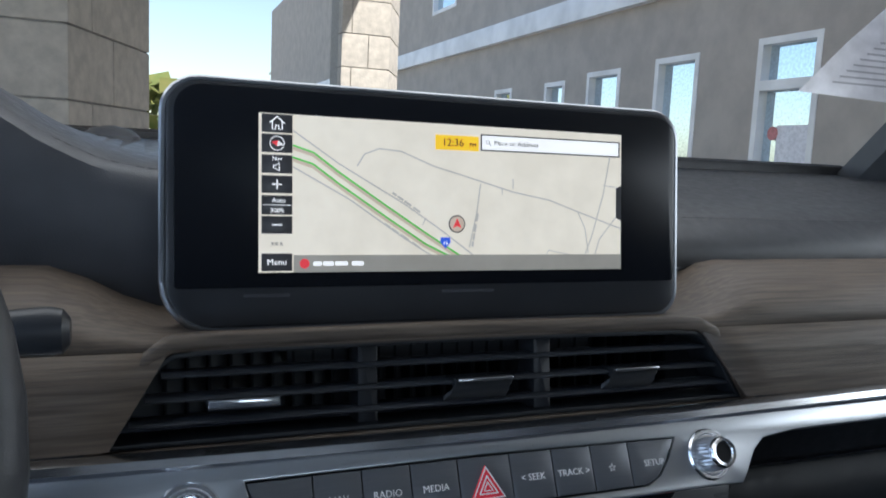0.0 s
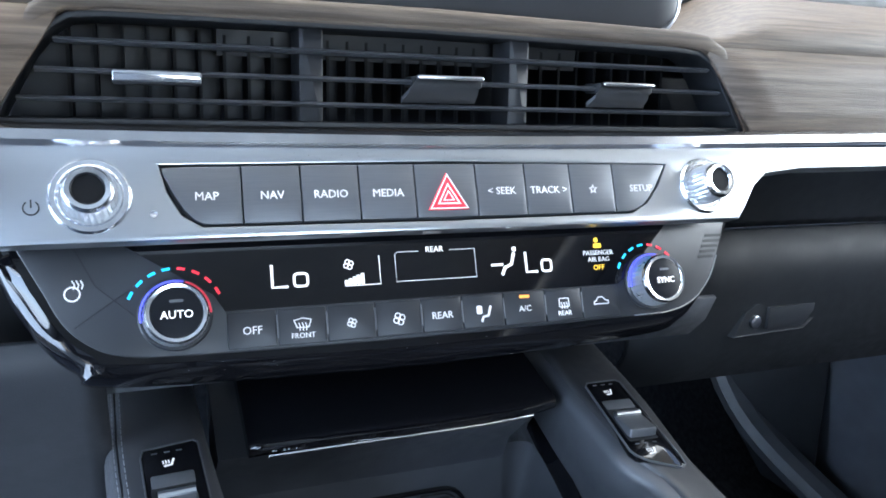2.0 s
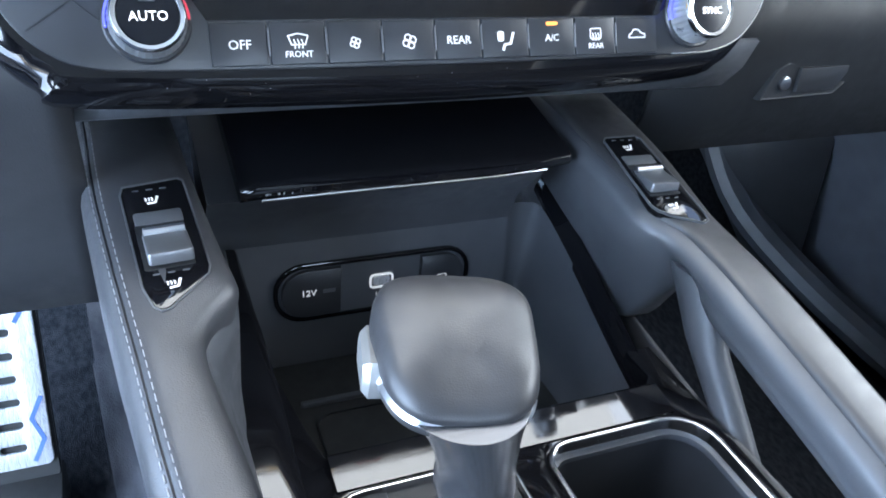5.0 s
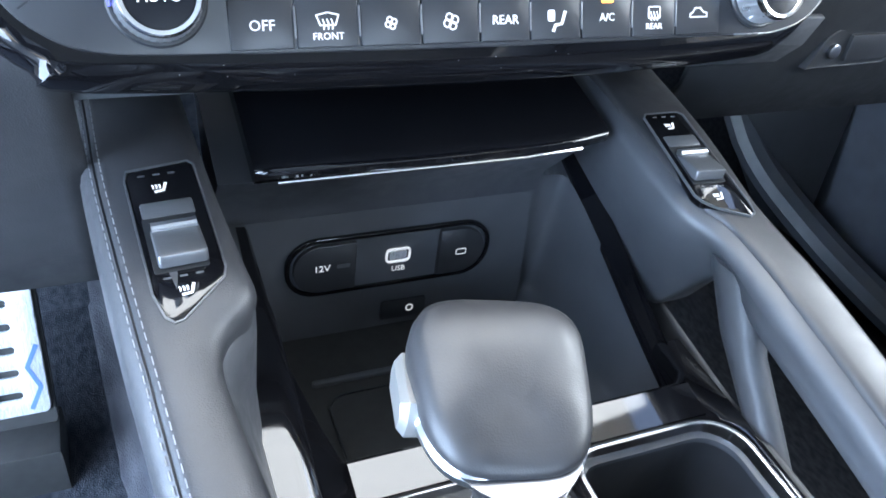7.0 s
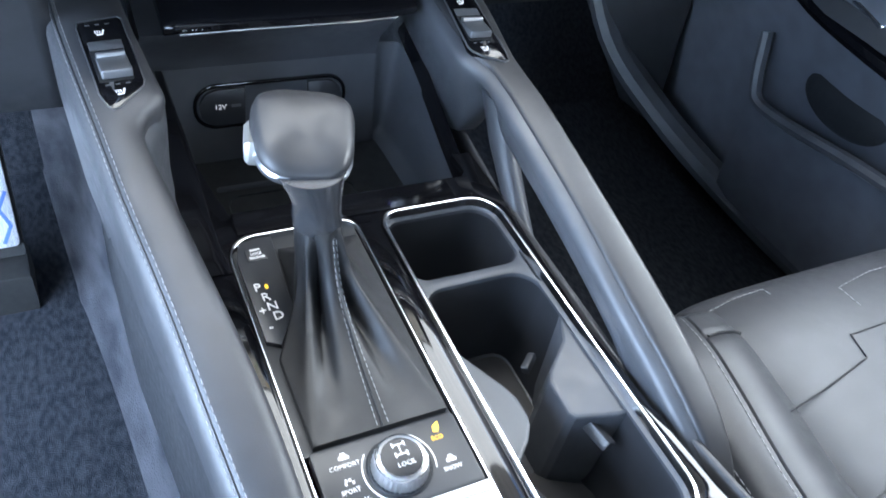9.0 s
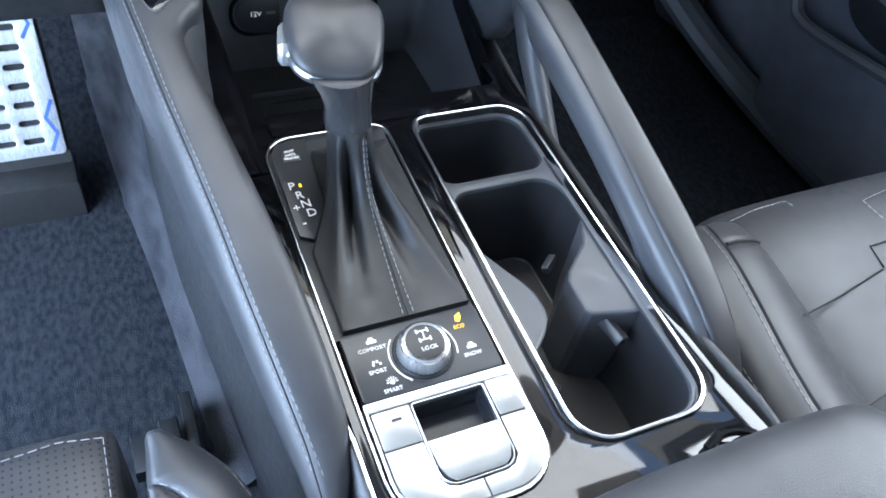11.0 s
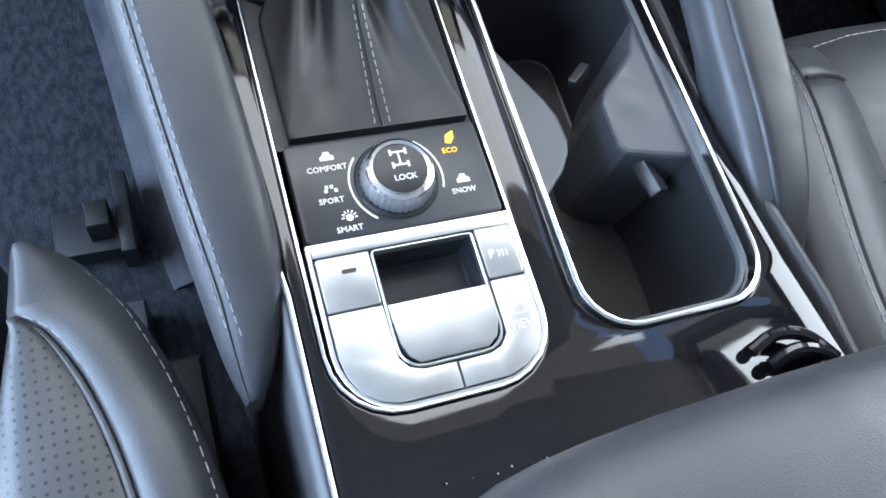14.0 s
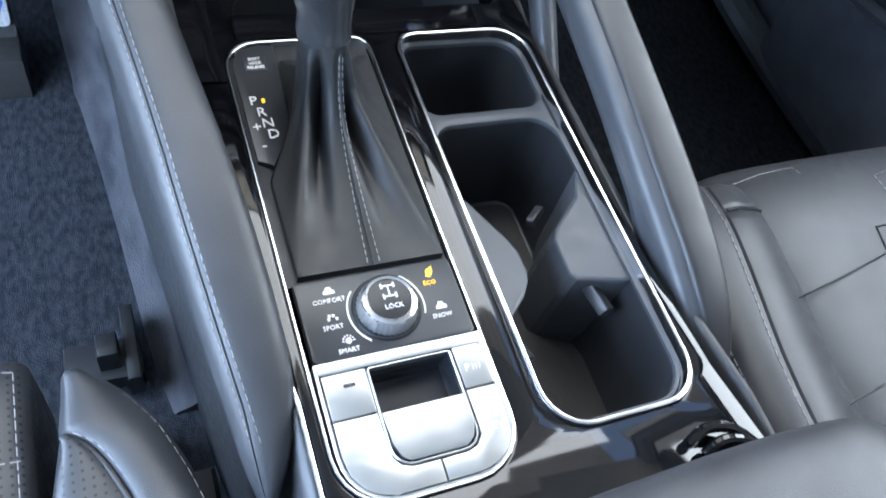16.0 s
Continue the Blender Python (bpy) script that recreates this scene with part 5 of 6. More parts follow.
part("neck", loft([ring_at(0.1430, 0.2330, 0.0136, 0.0152, D + 0.052), ring_at(0.1430, 0.2335, 0.0148, 0.0164, D + 0.056), ring_at(0.1430, 0.2338, 0.0150, 0.0166, D + 0.060), ring_at(0.1428, 0.2342, 0.0143, 0.0160, D + 0.064), ring_at(0.1424, 0.2352, 0.0146, 0.0166, D + 0.071), ring_at(0.1412, 0.2375, 0.0166, 0.0192, D + 0.080), ring_at(0.1394, 0.2405, 0.0196, 0.0232, D + 0.088), ring_at(0.1372, 0.243, 0.0240, 0.0275, D + 0.097)]), NECK, lever, "dark metallic neck")
def knob_ring(hx, y0, y1, z, power=3.6, n=40, taper=0.13, slope=0.0):
    out = []
    for i in range(n):
        a = math.tau * i / n
        c, s = math.cos(a), math.sin(a)
        px, py = math.copysign(abs(c) ** (2 / power), c), math.copysign(abs(s) ** (2 / power), s)
        out.append(tuple(KM @ Vector((hx * px * (1 + taper * py), (y0 + y1) / 2 + (y1 - y0) / 2 * py, z + slope * py - 0.003 * (py < -0.3) * (1 - px * px)))))
    return out
part("collar", loft([knob_ring(0.0262, -0.017, 0.032, -0.0085), knob_ring(0.0290, -0.0210, 0.036, -0.0065), knob_ring(0.0296, -0.0218, 0.0365, -0.0035), knob_ring(0.0285, -0.0208, 0.0355, -0.0015)]), SATIN, lever, "silver band")
part("grip", loft([knob_ring(0.0284, -0.0206, 0.036, -0.002), knob_ring(0.0294, -0.0216, 0.0375, 0.004, slope=0.004), knob_ring(0.0290, -0.0210, 0.0375, 0.0090, slope=0.007), knob_ring(0.0276, -0.0190, 0.0360, 0.0128, slope=0.008), knob_ring(0.0250, -0.0165, 0.033, 0.0148, slope=0.008), knob_ring(0.0180, -0.0100, 0.025, 0.0165, slope=0.006), knob_ring(0.0080, -0.002, 0.012, 0.0172, slope=0.003)]), SMOOTH, lever, "smooth leather grip", angle=60)
part("release_button", loft([[tuple(KM @ Vector((-0.028 - d, y, z))) for y, z in ((0.004 + e, -0.012 + e), (0.027 - e, -0.012 + e), (0.029 - e, -0.004), (0.027 - e, 0.004 - e), (0.004 + e, 0.003 - e), (0.002 + e, -0.004))] for d, e in ((-0.006, 0), (0.003, 0), (0.0055, 0.002))]), SILVER, lever, "silver release button")
# Small orange reflection on the neck, drawn as a glowing plate.
part("orange_glint", prism(rrect(-0.002, -0.0015, 0.002, 0.0015, 0.0005, 2), 0, 0.0004, pose(0.136, 0.2245, 1.012, 78, 0, -8)), ORANGE, lever)
def crease(t, side):
    p = boot_point(0.1465 + 0.0034 * side, 0.1165, t)
    return p + Vector((0.0045 * t, -0.0008, 0.0010))
for side in (-1, 1):
    part("stitching", stitches([crease((q / 22) ** 1.7, side) for q in range(1, 22)], 0.0028, 0.0016, 0.00026), THREAD, lever)
part("seam", tube([crease((q / 22) ** 1.7, 0) - Vector((0, 0, 0.0004)) for q in range(22)], 0.0006, 6), DARK, lever)

# selector panel beside the boot
sel = thing("selector_panel", (0.11, 0.235, D), "black gear position panel with white letters", "panel")
part("plate", prism([(0.1015, 0.195), (0.1100, 0.190), (0.1250, 0.215), (0.1290, 0.283), (0.120, 0.284), (0.1060, 0.281), (0.1015, 0.265)], D - 0.006, D + 0.0005, None, bevel=0.0008), BUTTON, sel)
part("release_cover", prism(rrect(0.1085, 0.2620, 0.1215, 0.2740, 0.001, 2), D, D + 0.0012, None, bevel=0.0004), BUTTON, sel)
for k, w in enumerate(("SHIFT", "LOCK", "RELEASE")):
    words(w, 0.0028, pose(0.115, 0.2715 - 0.0034 * k, D + 0.0014), WHITE_INK, sel)
for w, x, y in (("P", 0.1080, 0.2385), ("R", 0.1110, 0.2295), ("N", 0.1130, 0.2210), ("D", 0.1145, 0.2125), ("+", 0.1062, 0.2185), ("-", 0.1075, 0.2050)):
    words(w, 0.0094, pose(x, y, D + 0.0007), WHITE_INK, sel)
part("position_light", prism(rrect(0.1128, 0.2365, 0.1148, 0.2400, 0.0008, 3), D, D + 0.0009, None), AMBER, sel, "lit amber dot")
# gloss plate beneath the boot
part("lever_plate", box(0.100, 0.114, D - 0.010, 0.189, 0.286, D - 0.003), DARK, console)

# ---- drive mode panel ----
mode = thing("drive_mode_panel", (0.146, 0.09, D), "black drive mode panel with a knurled silver dial", "control panel")
part("plate", prism(rrect(0.1020, 0.0680, 0.1885, 0.1140, 0.0025, 3), D - 0.006, D + 0.0008, None, bevel=0.0008), BUTTON, mode)
DM = pose(0.1460, 0.0905, D)
dial = part("dial", lathe([(0.0185, 0), (0.0185, 0.0012), (0.0178, 0.002), (0.0170, 0.0015)], DM, 48), DARK, mode)
part("dial_grip", lathe([(0.0160, 0.0), (0.0163, 0.003), (0.0146, 0.0090), (0.0142, 0.0098)], DM, 72, 0.05, (1, 2)), GRIP, dial, "knurled silver rim")
part("dial_rim", lathe([(0.0146, 0.0094), (0.0142, 0.0110), (0.0130, 0.0116), (0.0116, 0.0112), (0.0113, 0.0104)], DM, 48), CHROME, dial)
part("dial_cap", lathe([(0.0116, 0.0104), (0.0113, 0.0110), (0.006, 0.0113), (0.0005, 0.0114)], DM, 40), MATGLASS, dial)
words("LOCK", 0.0037, DM @ pose(0.001, -0.0045, 0.0115), WHITE_INK, dial)
part("axle_mark", join(stroke([(0.0005, 0.0015), (0.0005, 0.0075)], 0.0007, 0.0114, 0.0116, DM), *[stroke([(-0.0028, y), (0.0038, y)], 0.0007, 0.0114, 0.0116, DM) for y in (0.0015, 0.0075)], *[stroke([(x, y - 0.0014), (x, y + 0.0014)], 0.0010, 0.0114, 0.0116, DM) for x in (-0.0028, 0.0038) for y in (0.0015, 0.0075)]), WHITE_INK, dial)
for a0, a1 in ((-20, 55), (140, 232)):
    arc = [(0.0205 * math.cos(radians(a0 + (a1 - a0) * k / 14)), 0.0205 * math.sin(radians(a0 + (a1 - a0) * k / 14))) for k in range(15)]
    part("arc_mark", stroke(arc, 0.0008, 0.0009, 0.0013, DM), WHITE_INK, mode)
for w, x, y, mat in (("COMFORT", 0.1180, 0.1005, WHITE_INK), ("SPORT", 0.1165, 0.0855, WHITE_INK), ("SMART", 0.1210, 0.0718, WHITE_INK), ("ECO", 0.1733, 0.1005, AMBER), ("SNOW", 0.1740, 0.0805, WHITE_INK)):
    words(w, 0.0036, pose(x, y, D + 0.0010, 0, 0, 0), mat, mode)
    im = pose(x + 0.001, y + 0.005, D + 0.0010)
    if w == "ECO":
        bm = prism([(-0.002, -0.001), (0.0005, -0.0018), (0.0026, 0.001), (0.003, 0.0048), (-0.001, 0.0028)], 0, 0.0002, im)
    elif w == "SPORT":
        bm = join(*[prism(rrect(-0.003 + 0.0021 * (k % 3) + 0.0006 * (k // 3), -0.0012 + 0.0018 * (k // 3), -0.0016 + 0.0021 * (k % 3) + 0.0006 * (k // 3), 0.0004 + 0.0018 * (k // 3), 0.0002, 1), 0, 0.0002, im) for k in (0, 2, 4, 3)])
    elif w == "SMART":
        bm = join(prism([(0.0016 * math.cos(math.tau * k / 10), 0.0016 * math.sin(math.tau * k / 10)) for k in range(10)], 0, 0.0002, im), *[stroke([(0.0022 * math.cos(q), 0.0022 * math.sin(q)), (0.0034 * math.cos(q), 0.0034 * math.sin(q))], 0.0006, 0, 0.0002, im) for q in [math.pi * k / 6 for k in range(7)]])
    else:
        bm = join(prism([(-0.003, -0.0012), (0.003, -0.0012), (0.003, 0.0006), (0.0018, 0.0012), (0.0012, 0.0028), (-0.0012, 0.0028), (-0.0018, 0.0012), (-0.003, 0.0006)], 0, 0.0002, im))
    part("mode_mark", bm, mat, mode)

# ---- silver switch cluster ----
clus = thing("switch_cluster", (0.147, 0.03, D), "silver switch cluster with parking brake paddle", "switch panel")
CB = D - 0.004
clo = rrect(0.1010, -0.0045, 0.1905, 0.0680, (0.026, 0.026, 0.001, 0.001), 7)
pad_hole = rrect(0.1262, 0.0092, 0.1714, 0.0610, (0.010, 0.010, 0.002, 0.002), 5)
def nearest_on(loop, p):
    """The point of a closed outline that lies closest to p."""
    best = None
    for a, b in zip(loop, loop[1:] + loop[:1]):
        a, b, q = Vector(a), Vector(b), Vector(p)
        t = min(1.0, max(0.0, (q - a).dot(b - a) / max(1e-12, (b - a).length_squared)))
        c = a.lerp(b, t)
        if best is None or (c - q).length < (best - q).length:
            best = c
    return tuple(best)
fitted = [nearest_on(pad_hole, p) for p in offset(ccw(list(clo)), 0.0015)]
part("surround", hoop(clo, 0.0018, D - 0.008, D + 0.0006), SATIN, clus, "satin frame")
part("bed", loft([[(x, y, z) for x, y in loop] for loop, z in ((offset(ccw(list(clo)), 0.0015), D - 0.0025), (fitted, D - 0.0025), (fitted, D - 0.012))], cap=False), DARK, clus)
part("cross_bar", box(0.1030, 0.0618, D - 0.004, 0.1885, 0.0672, D + 0.0006, 0.0006), SATIN, clus)
part("paddle_frame", hoop(pad_hole, 0.0012, D - 0.004, D + 0.0012), SATIN, clus)
def key(poly, name="key", label=""):
    return part(name, prism(poly, D - 0.004, D + 0.0012, None, bevel=0.0006), SILVER, clus, label)
k1 = key(rrect(0.1035, 0.0380, 0.1256, 0.0610, 0.0008, 2))
part("dark_bar", prism(rrect(0.1130, 0.0530, 0.1190, 0.0548, 0.0005, 2), D + 0.001, D + 0.0015, None), DARK, k1)
left = [(0.1035, 0.0372), (0.1035, 0.020), (0.1050, 0.0120), (0.1090, 0.0050), (0.1150, 0.0005), (0.1230, -0.0020), (0.1482, -0.0022), (0.1482, 0.0084), (0.1350, 0.0086), (0.1296, 0.0105), (0.1262, 0.0150), (0.1256, 0.0372)]
key(left, "key")
right = [(0.1490, -0.0022), (0.1680, -0.0020), (0.1765, 0.0005), (0.1830, 0.0055), (0.1870, 0.0130), (0.1882, 0.020), (0.1882, 0.0378), (0.1722, 0.0378), (0.1720, 0.0150), (0.1685, 0.0105), (0.1630, 0.0085), (0.1490, 0.0082)]
k3 = key(right, "key")
words("VIEW", 0.0056, pose(0.1805, 0.0170, D + 0.0014), WHITE_INK, k3)
part("view_mark", ring2d(rrect(0.1772, 0.0215, 0.1830, 0.0262, 0.0006, 2), 0.0005, D + 0.0012, D + 0.0015, None), WHITE_INK, k3)
PALEAMBER = node_mat("pale_amber_bar", (0.8, 0.75, 0.3), 0.4, emit=0.4, emit_color=(1, 0.9, 0.3), rough_var=0)
part("lit_bar", prism(rrect(0.1775, 0.0300, 0.1825, 0.0315, 0.0004, 1), D + 0.001, D + 0.0015, None), PALEAMBER, k3)
k4 = key(rrect(0.1722, 0.0388, 0.1882, 0.0615, 0.0008, 2))
part("lit_bar", prism(rrect(0.1775, 0.0560, 0.1830, 0.0576, 0.0004, 1), D + 0.001, D + 0.0015, None), PALEAMBER, k4)
words("P", 0.0056, pose(0.1765, 0.0490, D + 0.0014), WHITE_INK, k4)
part("sonar_mark", join(*[stroke([(0.1795 + 0.0018 * j, 0.0475), (0.1800 + 0.0018 * j, 0.0490), (0.1795 + 0.0018 * j, 0.0505)], 0.0004, D + 0.0012, D + 0.0015, Matrix()) for j in range(3)]), WHITE_INK, k4)
tub = rrect(0.1272, 0.0290, 0.1703, 0.0600, 0.002, 3)
part("well", loft([[(x, y, z) for x, y in offset(ccw(list(tub)), d)] for d, z in ((0.0, D - 0.0005), (0.0008, D - 0.0150), (0.0016, D - 0.0169))], cap=False), GLOSSWELL, clus, "glossy dark recess")
part("well_floor", box(0.1270, 0.0285, D - 0.0190, 0.1705, 0.0605, D - 0.0168), GLOSSWELL, clus)
part("brake_paddle", loft([[(x0 + 0.0, y, z), (x1, y, z), (x1, y, z - 0.006), (x0, y, z - 0.006)] for y, z, x0, x1 in ((0.0115, D + 0.0005, 0.1345, 0.1635), (0.0145, D + 0.0020, 0.1305, 0.1675), (0.020, D + 0.0025, 0.1282, 0.1695), (0.030, D + 0.0022, 0.1275, 0.1702), (0.0365, D + 0.0012, 0.1275, 0.1702))]), SILVER, clus, "silver parking brake paddle")

# ---- cup holders ----
cups = thing("cup_holder", (0.255, 0.14, 0.83), "twin cup holder with rubber mats and dividing ribs", "cup holder")
inner = offset(ccw(cup_hole), 0.0034)
LINER = D - 0.0065
big_well = rrect(0.2135, 0.0090, 0.2995, 0.2105, (0.024, 0.024, 0.020, 0.014), 6)
far_well = rrect(0.2135, 0.2205, 0.2990, 0.2820, (0.012, 0.014, 0.020, 0.012), 6)
part("liner", prism(inner, LINER - 0.004, LINER, None, holes=[big_well, far_well], bevel=0.0022), PLASTIC, cups, "moulded liner with a bridge between two wells")
def cup_well(outline, depth):
    rings = [[(x, y, z) for x, y in offset(ccw(list(outline)), d)] for d, z in ((-0.0004, LINER - 0.002), (0.0004, LINER - 0.012), (0.003, LINER - depth * 0.85), (0.006, LINER - depth * 0.97), (0.010, LINER - depth))]
    bm = loft(rings, cap=False)
    bm.verts.ensure_lookup_table()
    bm.faces.new(bm.verts[-len(outline):])
    return bm
part("well", cup_well(big_well, 0.088), WELLSHADE, cups)
part("well", cup_well(far_well, 0.070), WELLSHADE, cups)
def rib(outline, slope):
    """A wedge that stands in from the wall; its flat top leans down towards the middle of the well."""
    outline = ccw(list(outline))
    top = lambda x: D - 0.009 - slope * min(abs(x - 0.2125), abs(x - 0.3005))
    soft = offset(outline, 0.0022)
    return loft([[(x, y, D - 0.094) for x, y in outline], [(x, y, top(x) - 0.0022) for x, y in outline], [(x, y, top(x) - 0.0006) for x, y in offset(outline, 0.0007)], [(x, y, top(x)) for x, y in soft]])
part("side_rib", rib([(0.2110, 0.168), (0.2160, 0.160), (0.2345, 0.127), (0.2385, 0.117), (0.2390, 0.104), (0.2370, 0.097), (0.2300, 0.087), (0.2110, 0.070)], 0.10), PLASTIC, cups, angle=18)
part("side_rib", rib([(0.3020, 0.172), (0.2900, 0.147), (0.2700, 0.129), (0.2665, 0.122), (0.2660, 0.097), (0.2685, 0.0925), (0.2950, 0.0835), (0.3020, 0.083)], 0.16), PLASTIC, cups, angle=18)
part("mat", prism([(0.226, 0.020), (0.236, 0.016), (0.290, 0.016), (0.297, 0.028), (0.298, 0.062), (0.292, 0.080), (0.270, 0.092), (0.262, 0.100), (0.226, 0.100)], D - 0.095, D - 0.0885, None, bevel=0.0012), RUBBERMAT, cups, "brown-black rubber mat")
part("mat", prism(rrect(0.222, 0.125, 0.290, 0.2000, 0.012, 5), D - 0.095, D - 0.0885, None, bevel=0.0012), RUBBERMAT, cups, "brown-black rubber mat")
part("tab", prism(rrect(-0.004, -0.011, 0.004, 0.009, 0.0015, 3), 0, 0.008, pose(0.285, 0.083, D - 0.026, 0, -60, 10), bevel=0.001), BUTTON, cups, "spring tab")
part("tab", prism(rrect(-0.003, -0.008, 0.003, 0.008, 0.0015, 3), 0, 0.005, pose(0.268, 0.150, D - 0.030, 0, 60, -50), bevel=0.001), BUTTON, cups, "spring tab")
part("tab", prism(rrect(-0.003, -0.008, 0.003, 0.008, 0.0015, 3), 0, 0.005, pose(0.223, 0.062, D - 0.030, 0, 60, 20), bevel=0.001), BUTTON, cups, "spring tab")

# ---- armrest ----
rest = thing("armrest", (0.22, -0.25, 0.6), "padded black leather centre armrest lid", "armrest")
ar = []
for y, x0, x1, top, h in smooth_rows([(-0.034, 0.235, 0.29, 0.985, 0.02), (-0.037, 0.165, 0.325, 0.992, 0.035), (-0.045, 0.125, 0.338, 0.999, 0.05), (-0.065, 0.098, 0.343, 1.006, 0.06), (-0.12, 0.090, 0.345, 1.012, 0.07), (-0.30, 0.088, 0.346, 1.012, 0.07), (-0.42, 0.09, 0.345, 1.0, 0.07)], 3):
    ar.append(section(y, x0, x1, top, h, 28, 4.0))
part("lid", loft(ar), LEATHER, rest, "padded leather lid")
part("box", loft([[(0.094, y, z), (0.334, y, z), (0.334, y, 0.60), (0.094, y, 0.60)] for y, z in ((-0.062, 0.930), (-0.075, 0.955), (-0.40, 0.955))]), PIANO, rest, "gloss black front")

part("latch", join(tube(spline([(0.276, -0.018, 0.9275), (0.288, -0.014, 0.9315), (0.302, -0.018, 0.9325), (0.314, -0.030, 0.930)], 5), 0.0030, 10), tube(spline([(0.282, -0.026, 0.9285), (0.293, -0.023, 0.9345), (0.306, -0.028, 0.9345), (0.314, -0.040, 0.931)], 5), 0.0034, 10)), PIANO, rest, "gloss black moulded latch end")
tagged(part("dust", dust([((0.11 + 0.20 * q, -0.034 - 0.006 * fleck.random(), D + 0.0002), (0, 0, 1)) for q in [fleck.random() for k in range(34)]], 0.00045, fleck), DUSTMAT, rest), kind="stuff")

# ---- seats ----
def seat(label, mirror, rows):
    """A front seat; mirror: -1 for the driver's, 1 for the passenger's. rows: y, the bolster's outer edge and seam from the car's middle, its height."""
    ob = thing("car_seat", (CX + mirror * 0.40, -0.1, 0.55), label, "car seat", "front seats")
    X = lambda d: CX + mirror * d
    if mirror < 0:
        sew = smooth_rows([(y, min(s, i), i) for y, o, s, i, z in rows if s <= i], 6)
        bol = smooth_rows(rows, 6)
        def shell(y, o, s, i, z):
            w = max(0.0005, s - o)
            return [(X(o + 0.004), y, z - 0.15), (X(o - 0.001), y, z - 0.07), (X(o - 0.002), y, z - 0.03), (X(o), y, z - 0.010), (X(o + min(0.004, w * 0.2)), y, z - 0.005), (X(o + w * 0.35), y, z + 0.001), (X(o + w * 0.6), y, z + 0.002), (X(o + w * 0.85), y, z + 0.001), (X(s), y, z - 0.004)]
        outer = [shell(y, o, min(s, i), i, z) for y, o, s, i, z in bol]
        b = thick(part("bolster", loft(outer, cap=False, close=False), LEATHER, ob, "raised side bolster with pale stitching", angle=70), 0.003)
        part("bolster_flank", loft([[(X(min(s, i)), y, z - 0.004), (X(i + 0.002), y, z - 0.012), (X(i + 0.003), y, z - 0.10)] for y, o, s, i, z in bol if s >= i - 0.001], cap=False, close=False), LEATHER, ob)
        x0, y0, z0 = bol[0][1], bol[0][0], bol[0][4]
        part("bolster_front", loft([outer[0], [(x, y + 0.004, z - 0.014) for x, y, z in outer[0]], [(x, y + 0.003, z - 0.15) for x, y, z in outer[0]]], cap=False, close=False), LEATHER, ob, angle=70)
        low = [r for r in bol if r[2] < r[3] - 0.0008]
        thick(part("bolster_panel", loft([[(X(s), y, z - 0.004), (X(s + (i - s) * 0.12), y, z - 0.0005), (X(s + (i - s) * 0.4), y, z + 0.0005), (X(s + (i - s) * 0.75), y, z - 0.0005), (X(i - 0.002), y, z - 0.003), (X(i), y, z - 0.008), (X(i + 0.002), y, z - 0.05), (X(i + 0.003), y, z - 0.10)] for y, o, s, i, z in low], cap=False, close=False), PERF, ob, "perforated bolster panel", angle=70), 0.002)
        part("piping", tube([(X(s + 0.0012), y, z - 0.0012) for y, o, s, i, z in low], 0.0016, 8), LEATHER, ob)
        part("stitching", stitches([(X(o + 0.0006), y, z - 0.0068) for y, o, s, i, z in bol]), THREAD, b)
        part("stitching", stitches([(X(s - 0.0032), y, z + 0.0012) for y, o, s, i, z in low]), THREAD, b)
        part("stitching", stitches([(X(o + (min(s, i) - o) * q), y + 0.0004, z - 0.002) for y, o, s, i, z in bol[:1] for q in (0.1, 0.5, 0.9)]), THREAD, b)
        cush = smooth_rows([(0.134, 0.228, 0.66, 0.845, 0.04), (0.128, 0.215, 0.668, 0.868, 0.08), (0.117, 0.2115, 0.67, 0.882, 0.11), (0.05, 0.2115, 0.67, 0.888, 0.12), (-0.05, 0.2135, 0.67, 0.887, 0.12), (-0.2, 0.2135, 0.67, 0.88, 0.12), (-0.42, 0.2135, 0.67, 0.87, 0.12)], 4)
        part("cushion", loft([section(y, X(c), X(a), z, h, 64, 12.0) for y, a, c, z, h in cush]), PERF, ob, "perforated leather seat cushion")
        part("stitching", stitches([(X(d), y, z) for d, y, z in ((0.2175, 0.1165, 0.8800), (0.24, 0.1195, 0.8822), (0.27, 0.1165, 0.8833), (0.33, 0.1125, 0.8836), (0.50, 0.109, 0.8845))]), THREAD, ob)
        part("stitching", stitches([(X(0.2172), 0.1165, 0.8795), (X(0.2172), 0.08, 0.8828), (X(0.2172), 0.05, 0.8838), (X(0.2175), 0.0, 0.8838), (X(0.219), -0.05, 0.8834)]), THREAD, ob)
        for yy in (0.066, 0.006):
            part("stitching", stitches([(X(0.216), yy + 0.003, 0.8835), (X(0.225), yy + 0.002, 0.8885), (X(0.26), yy - 0.004, 0.8892), (X(0.40), yy - 0.006, 0.8892)]), THREAD, ob)
        fy = 0.122
        part("rail_bracket", join(box(-0.045, 0.235, 0.562, 0.020, 0.275, 0.582, 0.003), box(-0.016, 0.245, 0.582, 0.002, 0.268, 0.612, 0.003), box(0.006, 0.225, 0.562, 0.018, 0.300, 0.598, 0.003)), DARK, ob, "black seat rail bracket")
    else:
        bol = smooth_rows(rows, 4)
